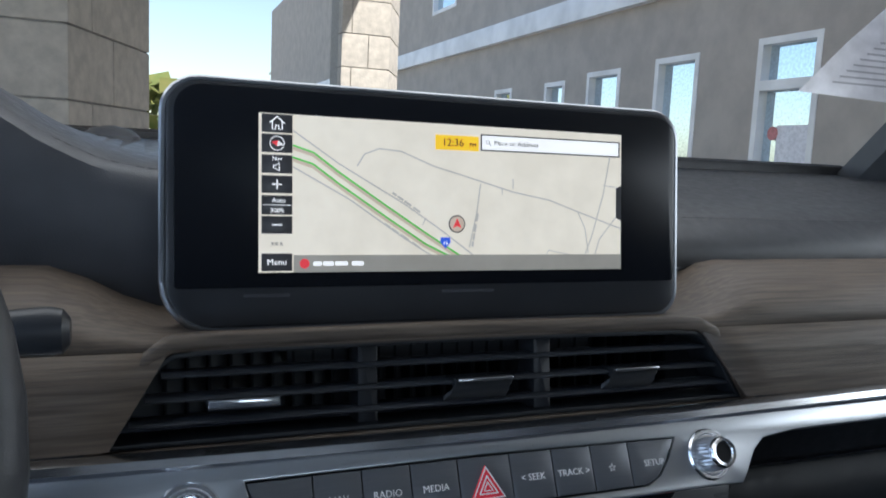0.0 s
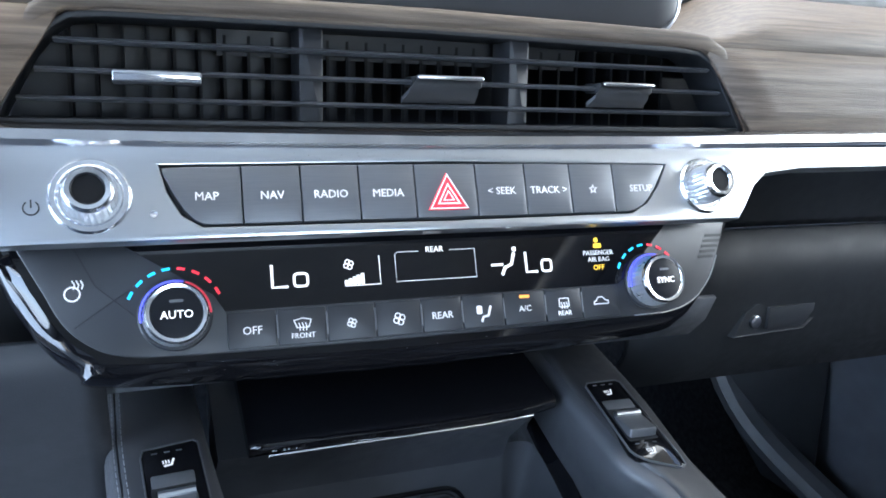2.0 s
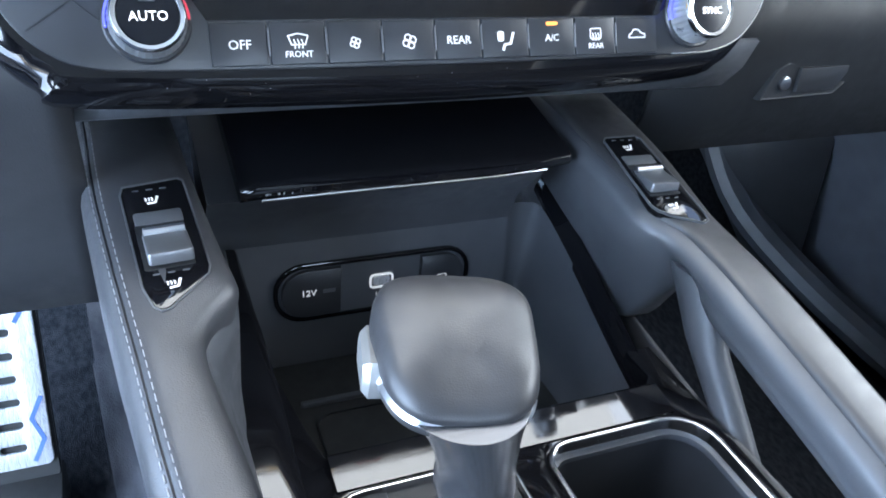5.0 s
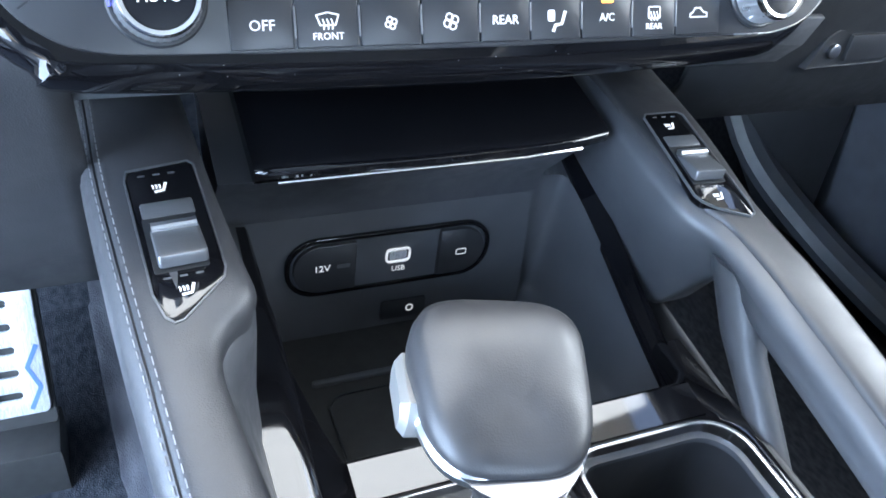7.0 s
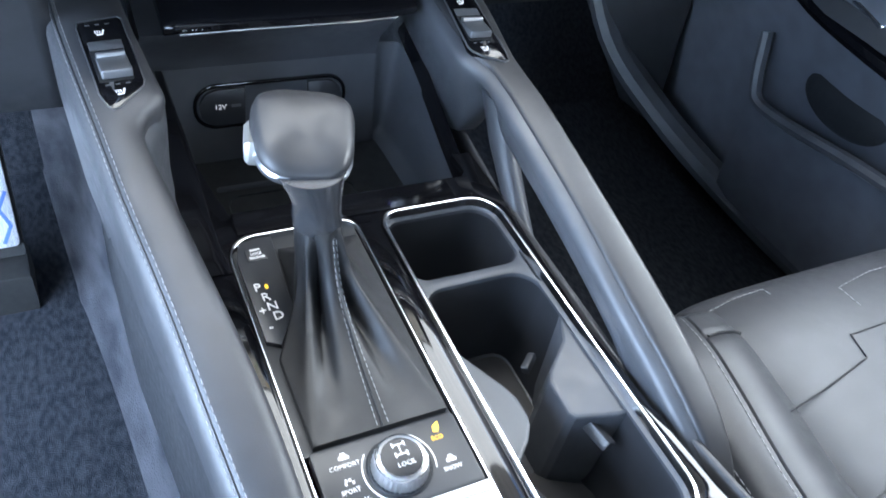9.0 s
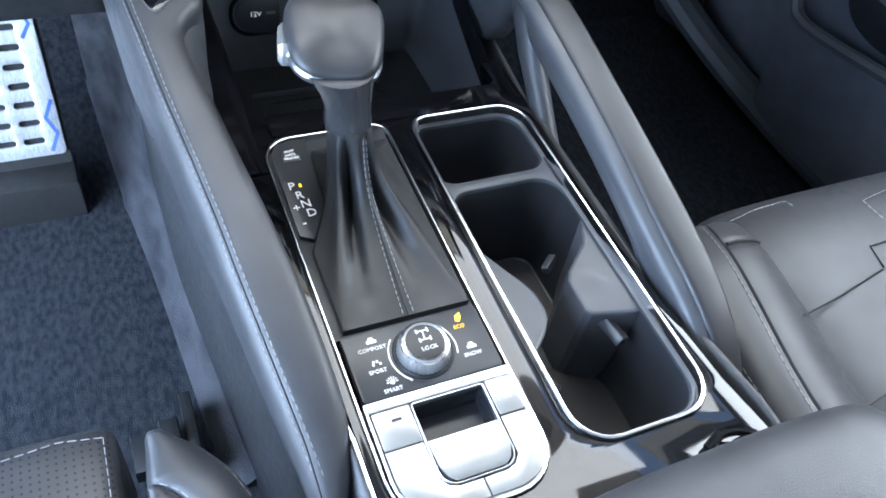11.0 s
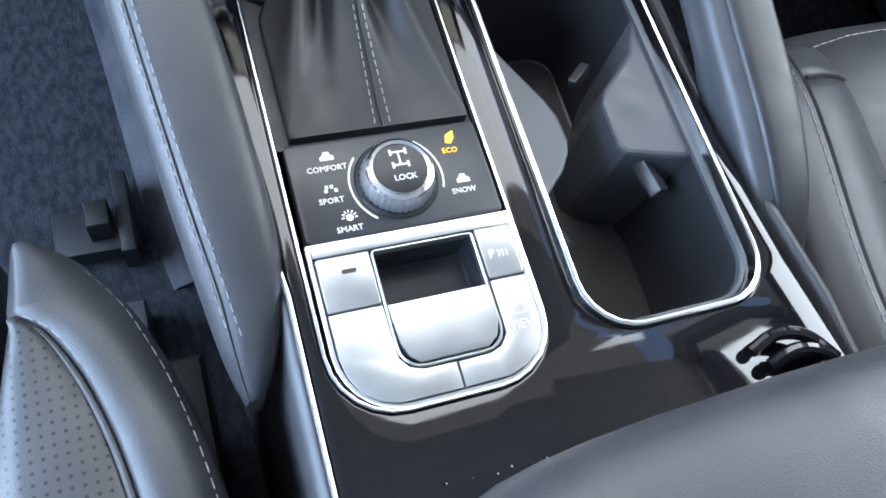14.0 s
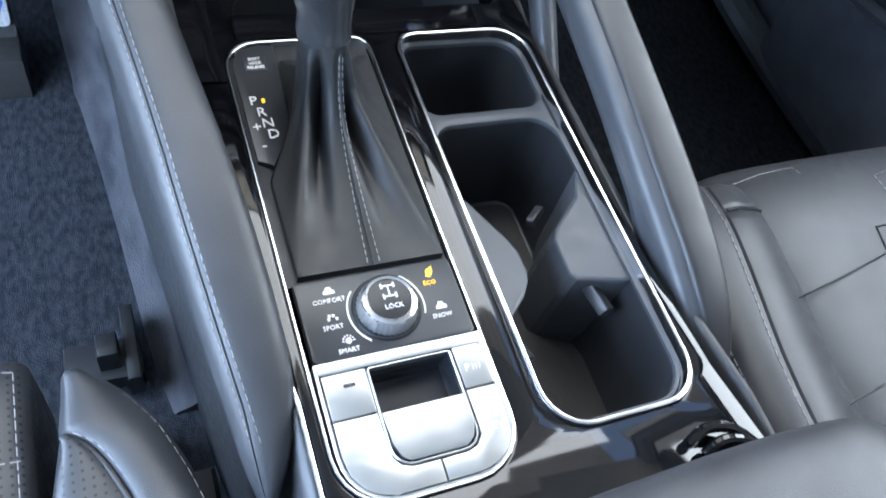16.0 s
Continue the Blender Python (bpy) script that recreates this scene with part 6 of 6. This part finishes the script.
        outer = [[(X(o + 0.004), y, z - 0.15), (X(o - 0.002), y, z - 0.07), (X(o), y, z - 0.03), (X(o + 0.005), y, z - 0.012), (X(o + 0.012), y, z - 0.004), (X((o + s) / 2 + 0.004), y, z), (X(s - 0.003), y, z - 0.0005), (X(s), y, z - 0.004), (X(s + 0.004), y, z - 0.006)] for y, o, s, z in bol]
        inner = [[(X(s), y, z - 0.006), (X(s + 0.003), y, z - 0.002), (X(s + 0.012), y, z - 0.001), (X(s + 0.03), y, z - 0.006), (X(s + 0.05), y, z - 0.017), (X(s + 0.065), y, z - 0.03), (X(s + 0.075), y, z - 0.06)] for y, o, s, z in bol]
        thick(part("bolster_nose", loft(inner[:8], cap=False, close=False), LEATHER, ob), 0.003)
        part("panel_seam", tube([(x, y0 + 0.0005, z + 0.0018) for x, y0, z in inner[7][1:]], 0.0016, 6), DARK, ob)
        inner = inner[7:]
        b = thick(part("bolster", loft(outer, cap=False, close=False), LEATHER, ob, "raised side bolster with pale stitching"), 0.003)
        thick(part("bolster_panel", loft(inner, cap=False, close=False), LEATHER, ob, "smooth bolster panel"), 0.003)
        part("bolster_front", loft([[(x, y - 0.0, z) for x, y, z in outer[0]], [(X(bol[0][2] + 0.02), bol[0][0] + 0.004, z - 0.004) for x, y, z in outer[0]]], cap=False, close=False), LEATHER, ob)
        part("stitching", stitches([(X(o + 0.0045), y, z - 0.0095) for y, o, s, z in bol]), THREAD, b)
        part("stitching", stitches([(X(s - 0.0065), y, z + 0.0014) for y, o, s, z in bol[2:]]), THREAD, b)
        fy = rows[0][0] + 0.012
        s0 = rows[-1][2] + 0.035
        f = rows[0][2] + 0.01
        cush = smooth_rows([(fy + 0.012, f + 0.02, 0.66, 0.840, 0.04), (fy + 0.005, f + 0.006, 0.668, 0.858, 0.08), (fy - 0.02, f, 0.67, 0.874, 0.11), (fy - 0.07, s0, 0.67, 0.883, 0.12), (fy - 0.16, s0, 0.67, 0.880, 0.12), (-0.2, s0, 0.67, 0.872, 0.12), (-0.42, s0, 0.67, 0.862, 0.12)], 3)
        part("cushion", loft([section(y, min(X(a), X(c)), max(X(a), X(c)), z, h, 32, 5.0) for y, a, c, z, h in cush]), LEATHER, ob, "grained leather seat cushion")
        for y0 in (fy - 0.11, fy - 0.185):
            part("cushion_seam", tube([(X(s0 + 0.006), y0 - 0.012, 0.8815), (X(0.30), y0 - 0.004, 0.8825), (X(0.36), y0 + 0.008, 0.8830), (X(0.365), y0 + 0.03, 0.8832), (X(0.50), y0 + 0.032, 0.8832), (X(0.62), y0 + 0.03, 0.883)], 0.0009, 6), DARK, ob)
        part("stitching", stitches([(X(f + 0.012), fy - 0.018, 0.8735), (X(0.30), fy - 0.014, 0.8755), (X(0.335), fy - 0.012, 0.8748), (X(0.337), fy - 0.026, 0.8782)]), THREAD, ob)
        part("stitching", stitches([(X(0.40), fy - 0.058, 0.8838), (X(0.402), fy - 0.034, 0.8800), (X(0.45), fy - 0.026, 0.8780), (X(0.60), fy - 0.026, 0.8780)]), THREAD, ob)
    part("base", box(min(X(0.20), X(0.66)), -0.40, 0.60, max(X(0.20), X(0.66)), fy - 0.07, 0.80, 0.02), DARK, ob)
    # Dark block added to stand for the shade between seat and console.
    part("gap_shade_block", box(min(X(rows[-1][1] + 0.006), X(0.21)), -0.40, 0.58, max(X(rows[-1][1] + 0.006), X(0.21)), fy - 0.05, 0.80, 0.01), DARK, ob)
    part("rail", box(min(X(0.17), X(0.20)), -0.40, 0.55, max(X(0.17), X(0.20)), fy + 0.03, 0.60, 0.004), DARK, ob)
    part("rail_cap", box(min(X(0.165), X(0.205)), fy + 0.03, 0.55, max(X(0.165), X(0.205)), fy + 0.06, 0.60, 0.006), PLASTIC, ob)
    part("backrest", loft([[(X(0.18), y - 0.14, z), (X(0.66), y - 0.14, z), (X(0.66), y, z), (X(0.18), y, z)] for y, z in ((-0.40, 0.80), (-0.44, 1.05), (-0.50, 1.30), (-0.54, 1.42))]), LEATHER, ob)
    return ob
seat("black leather driver seat with perforated centre and pale stitching", -1, [(0.1085, 0.1885, 0.230, 0.1935, 0.882), (0.1065, 0.1825, 0.228, 0.1945, 0.8855), (0.100, 0.1745, 0.222, 0.195, 0.887), (0.091, 0.1665, 0.213, 0.196, 0.888), (0.076, 0.1565, 0.1975, 0.1978, 0.890), (0.064, 0.1508, 0.184, 0.2000, 0.891), (0.034, 0.1405, 0.1700, 0.2050, 0.893), (-0.012, 0.1318, 0.1595, 0.2090, 0.895), (-0.10, 0.124, 0.150, 0.2110, 0.896), (-0.40, 0.122, 0.148, 0.2110, 0.896)])
seat("black leather passenger seat with pale stitching", 1, [(0.168, 0.224, 0.250, 0.866), (0.160, 0.214, 0.248, 0.874), (0.125, 0.193, 0.238, 0.886), (0.085, 0.185, 0.228, 0.890), (0.0, 0.179, 0.210, 0.892), (-0.10, 0.177, 0.205, 0.894), (-0.40, 0.176, 0.204, 0.894)])

# ---- carpet edge along the tunnel ----
def rise(y):
    """Height of the floor's carpet at y."""
    return float(np.interp(y, (0.2, 0.6, 0.8, 0.95), (0.552, 0.558, 0.604, 0.80)))
solo("trim", loft([[(a - 0.004, y, rise(y)), (a + 0.004, y, rise(y) + 0.008), ((a + b) / 2, y, rise(y) + 0.014), (b - 0.003, y, rise(y) + 0.026), (b + 0.008, y, rise(y) + 0.055), (b + 0.014, y, rise(y) + 0.13), (b + 0.020, y, rise(y))] for y, a, b in smooth_rows([(0.94, -0.030, 0.004), (0.80, -0.020, 0.012), (0.62, -0.006, 0.024), (0.48, 0.010, 0.040), (0.32, 0.024, 0.058), (0.256, 0.030, 0.064), (0.20, 0.040, 0.068)], 4)]), DUSTY, "dusty grey carpet edging along the console base", "edging", "structure")

# ---- steering wheel ----
wheel = thing("steering_wheel", (-0.238, 0.40, 1.17), "black leather steering wheel rim beside a column stalk", "steering wheel")
WM = pose(-0.238, 0.285, 1.235, 68)
part("rim", tube([WM @ Vector((0.185 * math.cos(math.tau * k / 48), 0.185 * math.sin(math.tau * k / 48), 0)) for k in range(48)], 0.0165, 12, closed=True), LEATHER, wheel)
part("hub", lathe([(0.07, -0.05), (0.072, -0.01), (0.06, 0.0), (0.02, 0.004), (0.001, 0.004)], WM, 32), PLASTIC, wheel)
for q in (0, 180, 270):
    part("spoke", tube([WM @ Vector((r * math.cos(radians(q)), r * math.sin(radians(q)), -0.02 + 0.1 * (r - 0.06))) for r in (0.05, 0.10, 0.15, 0.18)], 0.016, 8, flat=0.5), SILVER if q == 270 else PLASTIC, wheel)
part("column", tube([WM @ Vector((0, 0, z)) for z in (-0.03, -0.25)], 0.05, 16), PLASTIC, wheel)
part("stalk", tube([(-0.20, 0.40, 1.255), (-0.10, 0.385, 1.262), (-0.06, 0.38, 1.264)], 0.007, 10), PLASTIC, wheel)
part("stalk_grip", loft([[(x, 0.375 + h * math.cos(q), 1.2635 + h * 1.2 * math.sin(q)) for q in [math.tau * k / 14 for k in range(14)]] for x, h in ((-0.085, 0.006), (-0.055, 0.0085), (-0.040, 0.0095), (-0.034, 0.0085), (-0.031, 0.005))]), BUTTON, wheel)

# ---- pedals ----
pedal = thing("accelerator_pedal", (-0.08, 0.66, 0.56), "slotted steel accelerator pedal still wrapped in blue-printed film", "pedal")
PM = pose(-0.10, 0.675, 0.705, 66)
slots = []
for r in range(7):
    for c in range(2):
        x, y = -0.016 + 0.030 * c, -0.066 + 0.0215 * r
        slots.append(rrect(x - 0.011, y - 0.0035, x + 0.011, y + 0.0035, 0.003, 3))
part("plate", prism(rrect(-0.055, -0.085, 0.045, 0.085, 0.006), 0, 0.004, PM, holes=slots, bevel=0.001), STEEL, pedal)
part("pad", prism(rrect(-0.057, -0.10, 0.048, 0.087, 0.006), -0.012, -0.001, PM), RUBBER, pedal)
part("foot", box(-0.155, 0.60, 0.56, -0.050, 0.655, 0.615, 0.004), RUBBER, pedal)
part("film_print", stroke([(0.030, -0.08), (0.040, -0.06), (0.032, -0.04), (0.042, -0.02)], 0.004, 0.0042, 0.0046, PM), BLUEINK, pedal)
part("film_print", stroke([(0.030, 0.05), (0.040, 0.065), (0.034, 0.08)], 0.004, 0.0042, 0.0046, PM), BLUEINK, pedal)

# ---- passenger door trim ----
door = thing("door_trim", (0.9, 0.4, 0.6), "black passenger door lining with map pocket and armrest", "door lining")
part("lining", loft([[(0.978, y, 0.58), (0.955, y, 0.70), (0.935, y, 0.80), (0.900, y, 0.90), (0.885, y, 0.98), (0.93, y, 1.22)] for y in (0.95, 0.62, 0.50, 0.2, -0.3)], cap=False, close=False), LITDOOR, door)
part("pocket_lip", tube(spline([(0.905, 0.57, 0.86), (0.898, 0.545, 0.80), (0.893, 0.520, 0.778), (0.885, 0.45, 0.786), (0.880, 0.34, 0.806), (0.872, 0.15, 0.83)], 5), 0.009, 8), PLASTIC, door)
part("pocket_front", loft([[(0.897, y, z0), (0.925, y, 0.60)] for y, z0 in ((0.545, 0.80), (0.52, 0.778), (0.45, 0.786), (0.34, 0.806), (0.15, 0.83))], cap=False, close=False), LITDOOR, door)
# Dark raised disc painted as the shaded hollow of the bottle holder.
part("bottle_recess_shade", lathe([(0.06, 0), (0.06, 0.006), (0.054, 0.008), (0.001, 0.006)], pose(0.925, 0.42, 0.835, 0, -90) @ Matrix.Diagonal((0.6, 1.15, 1, 1)), 28), DARK, door)
part("armrest_edge", tube(spline([(0.905, 0.60, 0.96), (0.885, 0.53, 0.935), (0.880, 0.40, 0.922), (0.872, 0.1, 0.915)], 4), 0.010, 8), PIANO, door)
part("armrest_top", loft([[(0.875, y, 0.935), (0.885, y, 0.955), (0.96, y, 0.965), (0.96, y, 0.92)] for y in (0.55, 0.3, -0.2)]), VINYL, door)
part("window_switch", prism(rrect(-0.05, -0.012, 0.05, 0.012, 0.005), 0, 0.006, pose(0.90, 0.46, 0.958, 0, -8, 84), bevel=0.002), CHROME, door)
part("sill_trim", tube(spline([(0.86, 0.95, 0.85), (0.89, 0.85, 0.70), (0.92, 0.7, 0.63), (0.95, 0.5, 0.59), (0.965, 0.3, 0.58), (0.97, 0.0, 0.58)], 5), 0.025, 10), PLASTIC, door)
thick(part("kick_panel", loft([[(0.84 + 0.10 * t, 0.95 - 0.22 * t, 0.58), (0.82 + 0.10 * t, 0.95 - 0.2 * t, 0.95)] for t in (0, 0.5, 1)], cap=False, close=False), VINYL, door), 0.004)

# ---- outside ----
CONCRETE = node_mat("grey_concrete", (0.35, 0.34, 0.32), 0.9, color2=(0.27, 0.265, 0.25), mix_scale=0.8)
BLOCK = node_mat("split_face_block", (0.55, 0.515, 0.465), 0.95, color2=(0.43, 0.405, 0.37), mix_scale=14, grain=1.0, grain_scale=60)
MORTAR = node_mat("mortar", (0.33, 0.32, 0.30), 0.95)
STUCCO = node_mat("grey_block_wall", (0.48, 0.44, 0.39), 0.95, color2=(0.41, 0.375, 0.335), mix_scale=3, grain=0.6, grain_scale=30)
WHITEP = node_mat("white_paint", (0.75, 0.75, 0.74), 0.5, mix_scale=2)
WINGLASS = node_mat("window_mirror_glass", (0.55, 0.65, 0.72), 0.04, 1.0, rough_var=0)
solo("ground", box(-300, -300, -0.1, 300, 300, 0.0), CONCRETE, "pale concrete forecourt", "ground", "structure")
W = 5.9
MUTEDRED = node_mat("faded_red_sign", (0.55, 0.22, 0.22), 0.6)
openings = [(5.62, 6.44, 0.0, 2.68), (7.35, 8.17, 1.0, 2.64), (8.92, 9.76, 1.0, 2.60), (10.38, 11.02, 1.0, 2.54), (12.2, 12.9, 1.0, 2.54)]
upper = [(12.4, 13.6, 4.35, 5.6), (15.0, 16.4, 4.35, 5.6), (9.2, 10.4, 4.35, 5.6)]
bld = thing("shop_building", (W, 10, 0), "grey block-walled commercial building with white-framed windows", "building")
part("wall", prism([(-12, 0), (40, 0), (40, 8), (-12, 8)], -0.3, 0.0, Matrix(((0, 0, -1, W), (1, 0, 0, 0), (0, 1, 0, 0), (0, 0, 0, 1))), holes=[[(a, max(c, 0.02)), (b, max(c, 0.02)), (b, d), (a, d)] for a, b, c, d in openings + upper]), STUCCO, bld)
part("band", box(W - 0.12, -12, 3.35, W, 40, 3.68, 0.01), WHITEP, bld, "pale string course")
for a, b, c, d in openings + upper:
    wi = part("window", box(W + 0.10, a, max(c, 0.02), W + 0.13, b, d), WINGLASS, bld, "reflecting glazing")
    part("frame", join(box(W - 0.01, a, max(c, 0.02), W + 0.1, a + 0.07, d), box(W - 0.01, b - 0.07, max(c, 0.02), W + 0.1, b, d), box(W - 0.01, a + 0.07, d - 0.07, W + 0.1, b - 0.07, d), box(W - 0.01, a + 0.07, max(c, 0.02), W + 0.1, b - 0.07, max(c, 0.02) + 0.07)), WHITEP, wi, "white frame")
    if c == 0.0:
        part("transom", box(W - 0.01, a + 0.07, 2.15, W + 0.1, b - 0.07, 2.25), WHITEP, wi)
        part("notice", box(W + 0.08, a + 0.15, 1.3, W + 0.09, a + 0.55, 1.8), PAPER, wi)
        part("notice_sign", lathe([(0.07, 0), (0.07, 0.004), (0.001, 0.004)], pose(W + 0.075, a + 0.60, 1.72, 0, -90), 16), MUTEDRED, wi)
def pillar(corner, front, side, turn, label, h=0.30):
    """A block pillar: a front face running left from the corner and a side face running off by turn degrees from straight ahead."""
    x, y = corner
    ob = thing("block_pillar", (x, y, 0), label, "pillar", "portico pillars")
    sm = pose(x, y, 0, 0, 0, -turn)
    part("core", join(box(x - front + 0.01, y + 0.012, 0, x - 0.02, y + 0.5, 4.6), box(-0.3, 0.02, 0, -0.012, side, 4.6, m=sm)), MORTAR, ob)
    for r in range(15):
        z0, z1 = r * h + 0.004, (r + 1) * h - 0.004
        cut = 0.45 if r % 2 else 0.8
        for a, b in ((-front, -front * cut - 0.004), (-front * cut + 0.004, 0.0)):
            part("block", box(x + a, y, z0, x + b, y + 0.15, z1, 0.008), BLOCK, ob)
        cut = 0.5 if r % 2 else 0.25
        for a, b in ((0.004, side * cut - 0.004), (side * cut + 0.004, side)):
            part("block", box(-0.15, a, z0, 0.0, b, z1, 0.008, m=sm), BLOCK, ob)
pillar((-0.288, 3.5), 0.9, 0.95, 19, "split-face grey block pillar at the forecourt edge")
pillar((2.11, 7.0), 0.45, 0.7, 24, "split-face grey block pillar beside the building")
# Out of view, assumed from the pillars; added to keep sun off the car.
solo("portico_roof", box(-6, -6, 4.6, 2.6, 8.2, 4.9), WHITEP, "unseen flat portico roof assumed over the block pillars", "roof", "structure")

# far palms and shrubs
LEAF = node_mat("palm_leaf", (0.07, 0.10, 0.04), 0.7)
TRUNK = node_mat("palm_trunk", (0.22, 0.17, 0.12), 0.9)
SHRUB = node_mat("yellow_green_shrub", (0.12, 0.16, 0.04), 0.8, color2=(0.2, 0.2, 0.06), mix_scale=2)
rnd = random.Random(4)
def palm(x, y, h):
    ob = thing("palm_tree", (x, y, 0), "tall thin palm tree far off in bright haze", "palm tree", "far palms")
    part("trunk", tube([(x, y, 0), (x + 0.2, y, h * 0.5), (x, y, h)], 0.22, 8), TRUNK, ob)
    bms = []
    for k in range(26):
        a, up = rnd.random() * math.tau, rnd.uniform(-0.8, 0.9)
        L = rnd.uniform(0.7, 1.1)
        pts = [(x + math.cos(a) * L * t, y + math.sin(a) * L * t, h + L * (up * t - 0.8 * t * t)) for t in (0, 0.35, 0.7, 1.0)]
        rings = [[(p[0] - math.sin(a) * w, p[1] + math.cos(a) * w, p[2] - 0.1), p, (p[0] + math.sin(a) * w, p[1] - math.cos(a) * w, p[2] - 0.1), (p[0], p[1], p[2] - 0.04)] for p, w in zip(pts, (0.05, 0.22, 0.2, 0.02))]
        bms.append(loft(rings))
    part("crown", join(*bms), LEAF, ob)
palm(12.4, 62.0, 7.2)
palm(9.9, 62.0, 7.0)
bms = []
for k in range(220):
    a, b, c = rnd.uniform(-1.2, 1.6), rnd.uniform(0, 3), rnd.uniform(0.2, 3.4)
    s = rnd.uniform(0.15, 0.4)
    m = Matrix.Translation((a, 24 + b, c * (0.6 + 0.4 * math.cos(a)))) @ Euler((rnd.random() * 3, rnd.random() * 3, 0)).to_matrix().to_4x4()
    bms.append(box(-s, -s * 0.6, -0.02, s, s * 0.6, 0.02, m=m))
solo("shrub", join(*bms), SHRUB, "sunlit yellow-green shrub beyond the forecourt", "shrub", "stuff")

# window sticker sheet
sheet = thing("price_sheet", (0.9, 0.8, 1.45), "white printed price sheet hung inside the windscreen", "paper sheet")
PSM = pose(0.805, 0.80, 1.452, 80, 0, -6)
shp = [(0, 0.003), (0.16, -0.004), (0.35, -0.006), (0.35, 0.28), (0.155, 0.135), (0.08, 0.075)]
part("sheet", prism(shp, 0, 0.0006, PSM), PAPER, sheet)
for r in range(9):
    y = 0.018 + 0.0085 * r
    part("text_bar", prism([(0.055 + 0.0115 * r, y), (0.26, y - 0.002), (0.26, y + 0.0005), (0.055 + 0.0115 * r, y + 0.0025)], 0.0006, 0.0009, PSM), INK, sheet)
